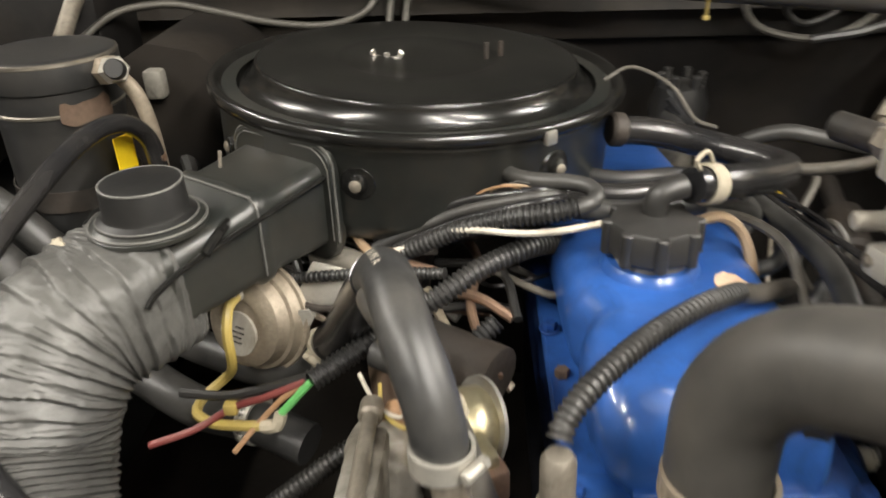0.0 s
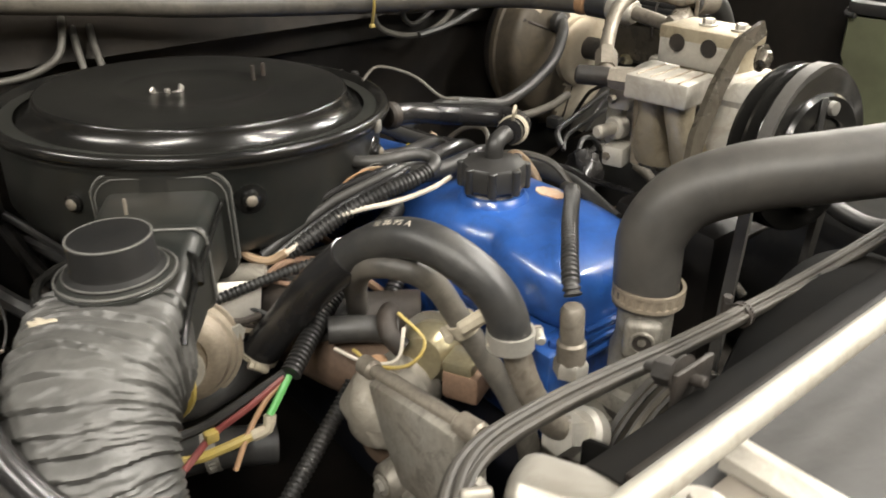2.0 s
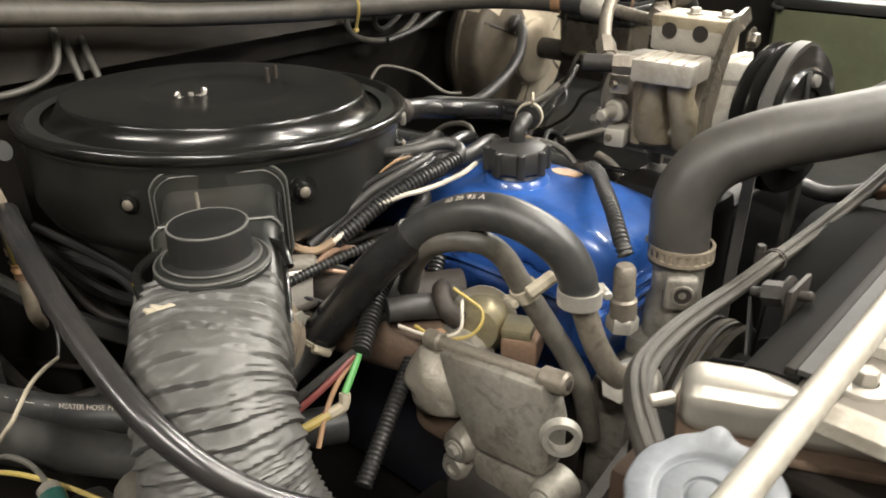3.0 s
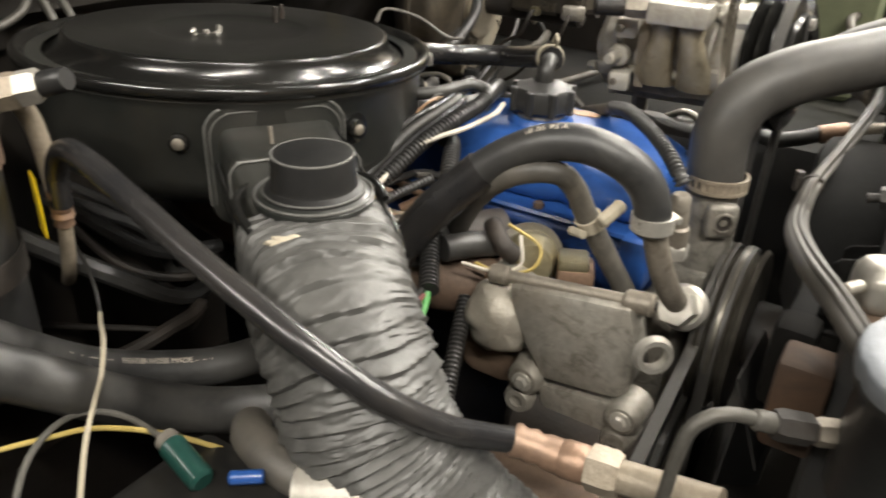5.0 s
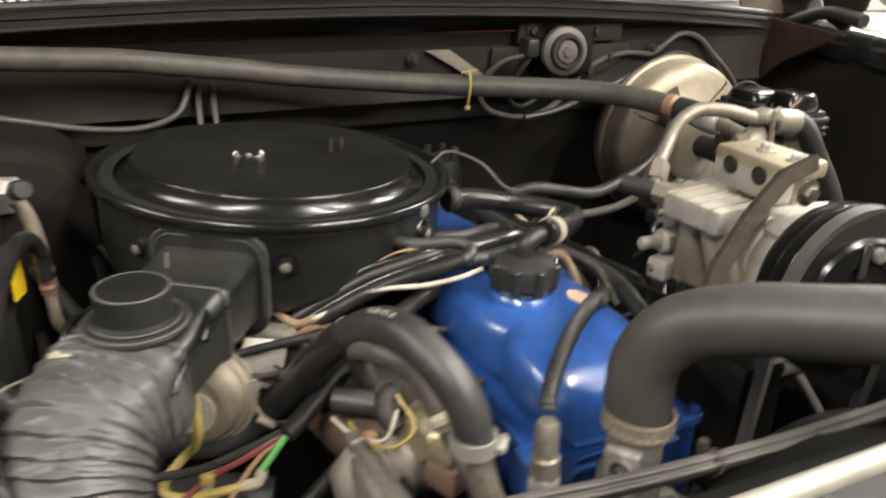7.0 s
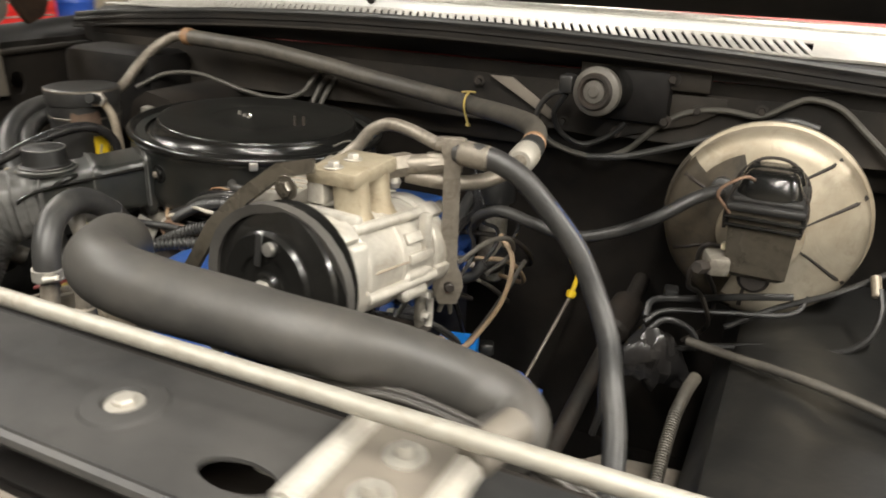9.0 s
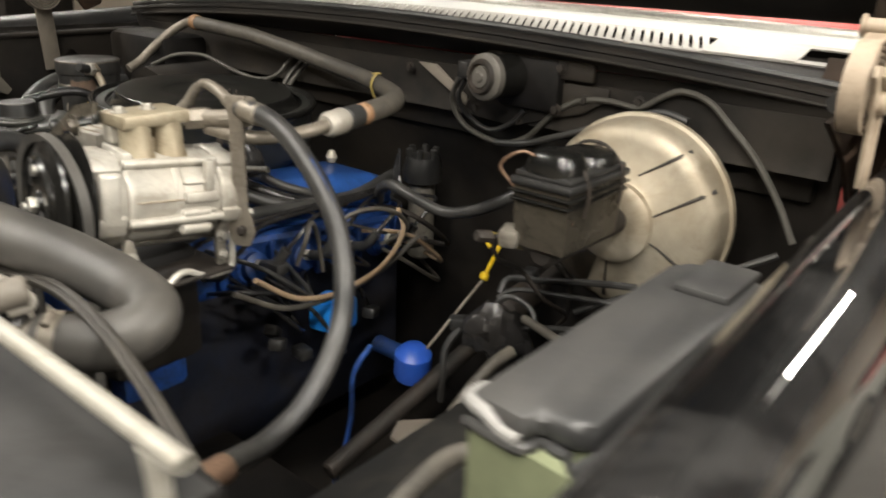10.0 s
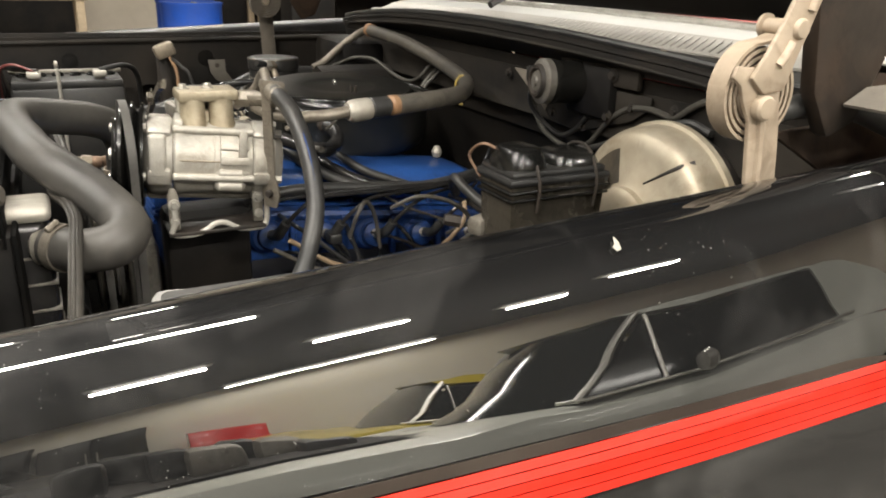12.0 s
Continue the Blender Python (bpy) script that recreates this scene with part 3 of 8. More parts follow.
def work_bench(x, y, length):
    t = thing("work_bench", (x, y, 0), "pale wooden workbench with a lower shelf", "bench")
    part("top", rbox((0.6, length, 0.05), at(x, y, 0.92), 0.006), WOOD, t)
    part("shelf", rbox((0.52, length - 0.1, 0.03), at(x, y, 0.4), 0.004), WOOD, t)
    for sx in (-0.25, 0.25):
        for sy in (-1, 1):
            part("leg", rbox((0.07, 0.07, 0.9), at(x + sx, y + sy * (length / 2 - 0.06), 0.45), 0.005), WOOD, t)
    return t


work_bench(-6.3, -0.75, 1.2)
work_bench(-7.9, 3.2, 3.0)


def bench_box(x, y, z, s, material, label):
    t = thing("storage_box", (x, y, z), label, "box")
    part("box", rbox(s, at(x, y, z + s[2] / 2), 0.008), material, t)
    part("box_lid", rbox((s[0] * 1.04, s[1] * 1.04, s[2] * 0.14), at(x, y, z + s[2] * 1.0), 0.006), PLASTIC, t)


bench_box(-7.9, 2.3, 0.945, (0.4, 0.5, 0.28), CAR_YELLOW, "yellow storage box on a workbench")
bench_box(-7.9, 3.0, 0.945, (0.35, 0.4, 0.3), SKY_BLUE, "blue storage box on a workbench")
bench_box(-7.9, 3.9, 0.945, (0.35, 0.5, 0.35), WHITE_PAINT, "white storage box on a workbench")
bench_box(-6.35, -0.85, 0.945, (0.3, 0.3, 0.16), DUSTY, "dark storage box on a workbench")
bench_box(-6.3, 1.9, 0.0, (0.4, 0.45, 1.05), GRIME, "tall dark steel bin standing on concrete")

# ---- the car body round the engine bay ----


def rise(y, z):
    """The wing's crown climbs gently to the rear."""
    return z + 0.05 * (y + 0.2) * max(0.0, min(1.0, (z - 0.93) / 0.1))


WING = [(1.098, 1.012), (1.103, 1.032), (1.113, 1.048), (1.130, 1.060), (1.150, 1.0655), (1.168, 1.0645), (1.183, 1.058), (1.1957, 1.045), (1.2054, 1.027), (1.2120, 1.009), (1.2168, 0.995),
        (1.2227, 0.978), (1.2288, 0.960), (1.2340, 0.944), (1.2390, 0.925), (1.2432, 0.90), (1.247, 0.86), (1.250, 0.80), (1.252, 0.70), (1.247, 0.60), (1.23, 0.50), (1.20, 0.44)]
WING = [(p.x, p.z) for p in spline([(x, 0, z) for x, z in WING], 0.006)]
CHIP = (1.1881, -0.209, 1.0562)
WING_Y = [-1.12, -1.08, -1.0] + [-0.95 + 0.1 * k for k in range(22)]


def wing_point(x, z, y):
    twist = 0.085 * max(0.0, min(1.4, (-0.2 - y) / 0.25))
    x = x + twist * (max(0.93, min(1.03, z)) - 0.98)
    mid = max(-0.5, min(0.3, y))
    x = x - 0.05 * (mid + 0.1) ** 2 * max(0.0, min(1.0, (x - 1.15) / 0.05))
    nose = 0.06 * max(0.0, (-0.98 - y) / 0.14) ** 2
    return (x - nose * 1.5, y, rise(y, z) - nose)


def front_wing(side):
    label = "gloss black front wing with red stripes" if side > 0 else "gloss black front wing, inner edge showing"
    t = thing("front_wing", (0.25 + side * 0.95, 0, 0.5), label, "car wing", kind="structure")
    def q(p):
        return p if side > 0 else (0.46 - p[0] - 0.06, p[1], p[2] - 0.006)
    part("wing_panel", thick_sheet([[q(wing_point(x, z, y)) for x, z in WING] for y in WING_Y], 0.0015), GLOSS if side > 0 else HOUSING, t, "polished black lacquer panel" if side > 0 else "dusty black panel", sharp=50)
    part("inner_flange", thick_sheet([[q(wing_point(x, z, y)) for x, z in ((1.0978, 1.011), (1.096, 1.0), (1.094, 0.96), (1.094, 0.90), (1.094, 0.775))] for y in WING_Y], 0.0015), GRIME, t)
    return t


wing_left = front_wing(1)
front_wing(-1)
part("paint_chip", plate([(-0.004, 0.0), (-0.001, 0.002), (0.001, 0.008), (0.003, 0.003), (0.002, -0.003), (-0.002, -0.004)], 0.0006, place(CHIP, (CHIP[0] + 0.6, CHIP[1], CHIP[2] + 0.8)), 0), ALLOY, wing_left, "small chip in the paint")
for k in range(-1, 5):
    hi = 0.938 - k * 0.0072 + 0.002 * (k < 0)
    rows = []
    for y in WING_Y[4:]:
        row = []
        for j in range(4):
            z = hi - j * (0.0021 + 0.0005 * (k < 0))
            x = wing_point(np.interp(-z, [-b for a, b in WING[6:]], [a for a, b in WING[6:]]), z, y)[0]
            row.append((x + 0.0012, y, z - 0.012 * (y + 0.2)))
        rows.append(row)
    # k = -1 draws a dark brown band above the five red stripes.
    if k < 0:
        part("pinstripe", thick_sheet(rows, 0.0006), DARK_BAND, wing_left, "narrow dark brown band above the stripes", sharp=60)
    else:
        part("stripe", thick_sheet(rows, 0.0006), STRIPE, wing_left, "bright red stripe film", sharp=60)

# inner aprons, wheel housings, floor of the bay
bay = thing("inner_body", (0.25, 0, 0.4), "grimy black sheet-metal engine bay with dusty ledges", "engine bay", kind="structure")
part("wheel_housing", thick_sheet([[(x, y, z) for x, z in ((1.094, 0.775), (0.95, 0.782), (0.86, 0.775), (0.78, 0.755), (0.755, 0.70), (0.75, 0.40))] for y in (-0.75, -0.5, -0.25, 0, 0.2, 0.36)], 0.003), HOUSING, bay, "dusty black housing top")
part("wheel_housing", thick_sheet([[(x, y, z) for x, z in ((-0.62, 0.775), (-0.56, 0.772), (-0.48, 0.76), (-0.43, 0.72), (-0.42, 0.40))] for y in (-0.75, -0.5, -0.25, 0, 0.2, 0.36)], 0.003), HOUSING, bay)
part("undertray", rbox((1.7, 1.2, 0.02), at(0.2, -0.2, 0.36), 0.004), GRIME, bay)
part("cross_member", rbox((1.2, 0.12, 0.12), at(0.2, -0.25, 0.45), 0.02), GRIME, bay)
# firewall with a pressed ledge and cowl box
part("firewall", thick_sheet([[(x, y, z) for y, z in ((0.33, 0.36), (0.33, 0.70), (0.325, 0.86), (0.30, 0.90), (0.295, 1.0), (0.285, 1.035), (0.262, 1.05), (0.258, 1.085))] for x in (-0.64, -0.3, -0.05, 0.1, 0.3, 0.5, 0.7, 0.9, 1.03)], 0.004), GRIME, bay, "dusty brown-black bulkhead")
for gx in (-0.35, 0.06, 0.33):
    part("firewall_rib", plate([(0, 0), (0.13, 0.0), (0.165, 0.06), (0.165, 0.075), (0, 0.075)], 0.01, at(gx, 0.287, 1.0) @ turn("X", 90), 0.003), GRIME, bay)
part("plenum_face", thick_sheet([[(x, 0.2565 - 0.004 * (z < 1.0), z) for z in (0.985, 1.0, 1.02, 1.05, 1.064)] for x in (-0.62, -0.2, 0.2, 0.6, 1.02)], 0.002), DUSTY, bay, "dusty brown upper bulkhead")
part("ledge", rbox((1.6, 0.02, 0.045), at(0.2, 0.290, 0.965), 0.008), DUSTY, bay, "dusty pressed ledge")

cowl = thing("cowl", (0.25, 0.3, 1.09), "black cowl with a slotted pale vent strip", "cowl", kind="structure")
XS = [-0.68, -0.5, -0.25, 0, 0.25, 0.5, 0.75, 0.95, 1.04]


def bow(x):
    return 0.05 * ((x - 0.2) / 0.85) ** 2


def crown(x):
    return 0.030 - 0.045 * ((x - 0.2) / 0.85) ** 2


part("lip", thick_sheet([[(x, y + bow(x), z + k * crown(x)) for y, z, k in ((0.262, 1.078, 0.3), (0.226, 1.083, 0.8), (0.214, 1.0865, 1), (0.212, 1.089, 1), (0.2125, 1.0965, 1), (0.2135, 1.100, 1), (0.2105, 1.102, 1), (0.2115, 1.106, 1), (0.2185, 1.1105, 1), (0.226, 1.1125, 1), (0.25, 1.1125, 1))] for x in XS], 0.003), GRIME, cowl, "folded black front lip")
part("lip_bead", tube([(x, 0.2105 + bow(x), 1.0895 + crown(x)) for x in XS], 0.0028, 8, 0.03), DUSTY, cowl, "dusty rolled bead")
part("seal", tube([(x, 0.222 + bow(x), 1.1145 + crown(x)) for x in XS], 0.0060, 8, 0.03), RUBBER, cowl, "black rubber weatherstrip")
part("top_panel", thick_sheet([[(x, y + bow(x), z + k * crown(x) - (1 - k) * 0.25 * bow(x)) for y, z, k in ((0.232, 1.110, 1), (0.26, 1.113, 0.8), (0.30, 1.126, 0))] for x in XS], 0.002), DUSTY, cowl)
part("vent_back", thick_sheet([[(x, y + bow(x), z - 0.25 * bow(x)) for y, z in ((0.30, 1.118), (0.372, 1.132), (0.376, 1.146))] for x in XS], 0.002), GRIME, cowl)
part("vent_edge", thick_sheet([[(x, y + bow(x), z - 0.25 * bow(x)) for y, z in ((0.375, 1.147), (0.40, 1.151), (0.44, 1.158), (0.47, 1.150))] for x in XS], 0.002), WHITE_PAINT, cowl, "white painted strip below the windscreen")
slat = rbox((0.0102, 0.074, 0.003), at(0, 0, 0), 0.001, 1)
slat_mesh = finish(slat, "vent_slat", VENT)
for k in range(92):
    x = -0.62 + k * 0.0155
    o = new("vent_slat", slat_mesh)
    o.parent, o.matrix_parent_inverse = cowl, cowl.matrix_basis.inverted()
    o.matrix_basis = at(x, 0.338 + bow(x), 1.138 - 0.25 * bow(x)) @ turn("Z", 24) @ turn("X", 13.5)
for y0, z0, y1, z1 in ((0.299, 1.1295, 0.312, 1.1325), (0.364, 1.1445, 0.378, 1.148)):
    part("vent_border", thick_sheet([[(x, y + bow(x), z - 0.25 * bow(x)) for y, z in ((y0, z0), (y1, z1))] for x in XS], 0.0025), VENT, cowl, "pale border beside the slots")
part("vent_end", thick_sheet([[(x, y + bow(x), z - 0.25 * bow(x)) for y, z in ((0.30, 1.131), (0.38, 1.149))] for x in (0.80, 0.86, 0.93)], 0.0025), VENT, cowl, "plain end of the vent strip")
for nx in (0.1, 0.42, 0.72):
    part("clip", rbox((0.012, 0.006, 0.006), at(nx, 0.222 + bow(nx), 1.117 + crown(nx)), 0.001), TAPE, cowl)
part("wiper_arm", tube([(0.02, 0.36, 1.16), (0.0, 0.45, 1.2), (-0.06, 0.62, 1.29)], 0.008, 8), PLASTIC, cowl)

screen = thing("windscreen", (0.2, 0.5, 1.15), "sloping clear windscreen with a bright lower trim", "windscreen", kind="structure")
part("glass", thick_sheet([[(x, y + bow(x), z - 0.25 * bow(x)) for y, z in ((0.455, 1.155), (0.8, 1.34), (1.15, 1.53))] for x in XS], 0.005), GLASS, screen)
screen.children[0].visible_shadow = False
part("trim", tube([(x, 0.45 + bow(x), 1.162 - 0.25 * bow(x)) for x in XS], 0.008, 8, 0.04), STEEL, screen, "bright metal trim")
dash = thing("dashboard", (0.2, 0.7, 1.1), "red padded dashboard top behind the glass", "dashboard", kind="structure")
part("dash_pad", thick_sheet([[(x, y, z) for y, z in ((0.5, 1.145), (0.58, 1.185), (0.70, 1.205), (0.85, 1.21), (0.95, 1.18), (0.97, 0.95))] for x in (-0.66, -0.2, 0.2, 0.6, 1.04)], 0.01), RED_VINYL, dash)
cabin = thing("cabin", (0.2, 1.4, 0.4), "black car cabin shell behind the windscreen", "car cabin", kind="structure")
part("roof", thick_sheet([[(x, y, z) for y, z in ((1.14, 1.53), (1.5, 1.60), (2.4, 1.60), (3.0, 1.45))] for x in (-0.6, 0.2, 1.0)], 0.01), GLOSS, cabin)
for sx in (-0.70, 1.10):
    part("pillar", rod((sx, 0.5, 1.12), (sx + (0.08 if sx < 0 else -0.08), 1.16, 1.54), 0.025, 10), GLOSS, cabin)
    part("door", rbox((0.06, 2.2, 0.65), at(sx, 1.95, 0.78), 0.02), GLOSS, cabin)
part("seat", rbox((1.2, 0.3, 0.7), at(0.2, 1.7, 0.85), 0.1, 4), RED_VINYL, cabin)

# bonnet, open
bonnet = thing("bonnet", (0.2, 0.3, 1.2), "open black bonnet seen from underneath", "car bonnet", kind="structure")
BM = at(0.2, 0.315, 1.168) @ turn("X", -52)
part("outer_skin", rbox((1.72, 1.5, 0.004), BM @ at(0, -0.75, 0.03), 0.001), GLOSS, bonnet)
part("inner_frame", rbox((1.66, 0.1, 0.03), BM @ at(0, -0.06, 0.012), 0.01), GRIME, bonnet)
part("inner_frame", rbox((1.66, 0.1, 0.03), BM @ at(0, -1.42, 0.012), 0.01), GRIME, bonnet)
for sx in (-0.78, 0.78):
    part("inner_frame", rbox((0.1, 1.3, 0.03), BM @ at(sx, -0.74, 0.012), 0.01), GRIME, bonnet)
for sgn in (-1, 1):
    part("brace", rbox((0.08, 1.35, 0.025), BM @ at(sgn * 0.32, -0.74, 0.014) @ turn("Z", sgn * 24), 0.008), GRIME, bonnet)

for sx in (-0.71, 0.71):
    part("hinge_bracket", plate([(0.10, 1.13), (0.13, 1.085), (0.17, 1.10), (0.20, 1.17), (0.19, 1.30), (0.13, 1.36), (0.07, 1.30)], 0.02, Matrix(((0, 0, 1, 0.2 + sx * 1.215), (1, 0, 0, 0), (0, 1, 0, 0), (0, 0, 0, 1))), 0.006), RUSTY_DARK, bonnet, "dusty dark hinge bracket")
corner = thing("cowl_corner", (1.08, 0.25, 1.1), "brown dusty cowl end panel beside the hinge", "car panel", kind="structure")
part("end_panel", thick_sheet([[(x, y, z) for y, z in ((0.14, 1.12), (0.17, 1.135), (0.30, 1.14), (0.45, 1.15))] for x in (1.085, 1.13, 1.19)], 0.003), TAN_DUST, corner)
part("end_hose", tube([(1.05, 0.08, 1.11), (1.06, 0.16, 1.115), (1.07, 0.24, 1.09), (1.08, 0.32, 1.05)], 0.012, 12), RUBBER, corner)
part("end_wall", plate([(0.10, 1.085), (0.34, 1.10), (0.34, 0.96), (0.30, 0.95), (0.22, 1.02)], 0.008, Matrix(((0, 0, 1, 1.035), (1, 0, 0, 0), (0, 1, 0, 0), (0, 0, 0, 1))), 0.002), RUSTY_DARK, corner, "brown rusty gusset")
part("pocket_wall", thick_sheet([[(x, y, z) for y, z in ((0.30, 0.98), (0.295, 1.06), (0.28, 1.10), (0.30, 1.135))] for x in (0.98, 1.05, 1.12, 1.19)], 0.003), RUSTY_DARK, corner, "brown rusty pocket wall")
part("pocket_bead", tube([(1.075, 0.285, 1.0), (1.088, 0.275, 1.05), (1.10, 0.262, 1.10)], 0.005, 8), RUST, corner)

# front: radiator support, header panel, grille
front = thing("radiator_support", (0.25, -0.7, 0.9), "dusty black radiator support panel with holes", "car panel", kind="structure")


def holed_panel(x0, x1, y0, y1, z, holes, thick=0.003):
    """A flat panel with round holes through it, in strips."""
    bm = bmesh.new()
    ring = 20
    outer = [(x0, y0), (x1, y0), (x1, y1), (x0, y1)]
    edges = []
    vo = [bm.verts.new((*p, z)) for p in outer]
    for i in range(4):
        edges.append(bm.edges.new((vo[i], vo[(i + 1) % 4])))
    for hx, hy, rx, ry in holes:
        vs = [bm.verts.new((hx + rx * math.cos(2 * math.pi * j / ring), hy + ry * math.sin(2 * math.pi * j / ring), z)) for j in range(ring)]
        edges += [bm.edges.new((vs[j], vs[(j + 1) % ring])) for j in range(ring)]
    bmesh.ops.triangle_fill(bm, edges=edges, use_beauty=True, use_dissolve=False)
    bmesh.ops.solidify(bm, geom=bm.faces[:], thickness=thick)
    return bm


part("top_panel", holed_panel(-0.058, 0.965, -0.735, -0.632, 0.985, [(0.565, -0.703, 0.026, 0.013), (0.30, -0.70, 0.02, 0.02), (0.05, -0.70, 0.026, 0.013)]), PANEL, front, "dusty top panel")
part("under_panel", rbox((1.03, 0.09, 0.01), at(0.435, -0.685, 0.94), 0.003), GRIME, front)
part("rear_edge", rbox((1.02, 0.006, 0.045), at(0.453, -0.6285, 0.964), 0.002), GRIME, front)
part("front_edge", tube([(-0.3, -0.737, 0.987), (0.28, -0.737, 0.987), (0.965, -0.737, 0.987)], 0.005, 8, 0.1), RUBBER, front, "black edge seal")
for sx in (-0.46, 0.97):
    part("side_post", rbox((0.30, 0.05, 0.5), at(sx, -0.67, 0.72), 0.01), GRIME, front)
for ex, ey in ((0.459, -0.681), (0.16, -0.68)):
    part("adjuster", lathe([(0.012, 0), (0.03, 0.0), (0.026, 0.005), (0.015, 0.006), (0.013, 0.003), (0, 0.003)], at(ex, ey, 0.9855), 24), PANEL, front, "pressed round seat")
    part("adjuster_bolt", bolt((ex, ey, 0.988), (0, 0, 1), 0.008, 0.004), ZINC, front)
header = thing("header_panel", (0.25, -0.9, 0.8), "grey dusty header panel above the grille", "car panel", kind="structure")
part("header_top", thick_sheet([[(x, y, z) for y, z in ((-0.745, 0.945), (-0.76, 0.975), (-0.80, 0.985), (-0.90, 0.98), (-1.02, 0.955), (-1.07, 0.92), (-1.08, 0.6))] for x in (-0.62, -0.2, 0.25, 0.7, 1.1)], 0.003), TAN_DUST, header)
part("gutter", rbox((1.6, 0.02, 0.02), at(0.25, -0.745, 0.94), 0.003), GRIME, header)
part("grille", rbox((1.3, 0.03, 0.3), at(0.25, -1.085, 0.72), 0.01), PLASTIC, header)


def stay_plate(cx, cy, spin, arm, back=0.045, shift=0.0):
    """A pale pressed bracket with two washers, bolted on the support panel."""
    t = thing("support_bracket", (cx, cy, 0.988), "pale galvanised radiator bracket with two bolts, on the support panel", "bracket", "radiator brackets")
    m = at(cx, cy, 0.9885) @ turn("Z", spin)
    part("bracket_plate", plate([(-0.036, -0.04), (0.036, -0.04), (0.036, back), (-0.036, back)], 0.003, m, 0.001), TAN_DUST, t)
    for sx in (-1, 1):
        part("flange", loft([[m @ Vector((sx * 0.036 + dx, yy, dz)) for dx, dz in ((-0.009, 0.002), (-0.008, 0.008), (0.0, 0.011), (0.008, 0.008), (0.009, 0.002))] for yy in (-0.042, back + 0.005)]), ALLOY, t, "rounded pale flange")
    part("end_flange", plate([(-0.04, -0.05), (-0.03, -0.047), (-0.02, -0.05), (0.02, -0.047), (0.028, -0.05), (0.04, -0.047), (0.04, -0.036), (-0.04, -0.036)], 0.004, m @ at(0, 0, 0.003), 0.001), ALLOY, t)
    for yy in (-0.016 + shift, 0.022 + shift):
        c = m @ Vector((0, yy, 0.003))
        part("washer", lathe([(0.006, 0), (0.013, 0), (0.0125, 0.002), (0.006, 0.0025)], at(*c), 24), ZINC, t)
        part("bolt", bolt(c + Vector((0, 0, 0.001)), (0, 0, 1), 0.0055, 0.006, False), ZINC, t)
    if arm > 0:
        part("arm", rod(m @ Vector((0.036, 0.03, 0.006)), m @ Vector((0.05, 0.072, 0.012)), 0.012, 12), TAN_DUST, t)
    return t


stay_plate(0.640, -0.672, 0, 1)
stay_plate(-0.057, -0.690, 0, -1, 0.035, 0.008)

prop = thing("prop_rod", (0.3, -0.655, 1.02), "long bare steel prop rod lying across the front", "rod")
part("bar", tube([(-0.36, -0.656, 1.019), (0.3, -0.657, 1.0205), (0.93, -0.654, 1.0205), (0.944, -0.6535, 1.017), (0.950, -0.6535, 1.006), (0.952, -0.6535, 0.988)], 0.0062, 12, 0.03), DULL_ROD, prop)
part("grommet", rod((-0.35, -0.656, 0.965), (-0.35, -0.656, 1.026), 0.010, 14), RUBBER, prop)

wiper_panel = thing("wiper_panel", (0.55, 0.25, 1.04), "dusty tan panel and brace behind the wiper motor", "car panel", kind="structure")
XZ = Matrix(((1, 0, 0, 0), (0, 0, -1, 0.2505), (0, 1, 0, 0), (0, 0, 0, 1)))
part("panel_plate", plate([(0.435, 1.0615), (0.43, 1.0), (0.45, 0.985), (0.53, 0.98), (0.56, 0.99), (0.66, 1.02), (0.70, 1.045), (0.70, 1.062)], 0.004, XZ, 0.001), DUSTY, wiper_panel)
part("panel_brace", plate([(0.32, 1.062), (0.43, 1.0), (0.436, 1.012), (0.36, 1.062)], 0.006, XZ, 0.001), TAN_DUST, wiper_panel)
for x, z in ((0.452, 1.0), (0.66, 1.04), (0.54, 0.992), (0.75, 1.05), (0.30, 1.05)):
    part("panel_bolt", bolt((x, 0.247, z), (0, -1, 0), 0.006, 0.005), DARK_IRON, wiper_panel)

# ---- engine ----
engine = thing("engine", (0.21, -0.1, 0.5), "straight engine with a blue block and blue rocker cover", "engine")


def ring_section(y, x0, x1, z0, z1, r, n=5, lean=0.0):
    """A rounded box outline across the engine at y."""
    out = []
    for cx, cz, a0 in ((x1 - r, z1 - r, 0), (x0 + r, z1 - r, 90), (x0 + r, z0 + r, 180), (x1 - r, z0 + r, 270)):
        for k in range(n + 1):
            a = radians(a0 + 90 * k / n)
            out.append((cx + r * math.cos(a), y + lean * (cz - z0), cz + r * math.sin(a)))
    return out


def sink(y):
    """The engine leans down towards the rear."""
    return -0.105 * max(0.0, y + 0.24)


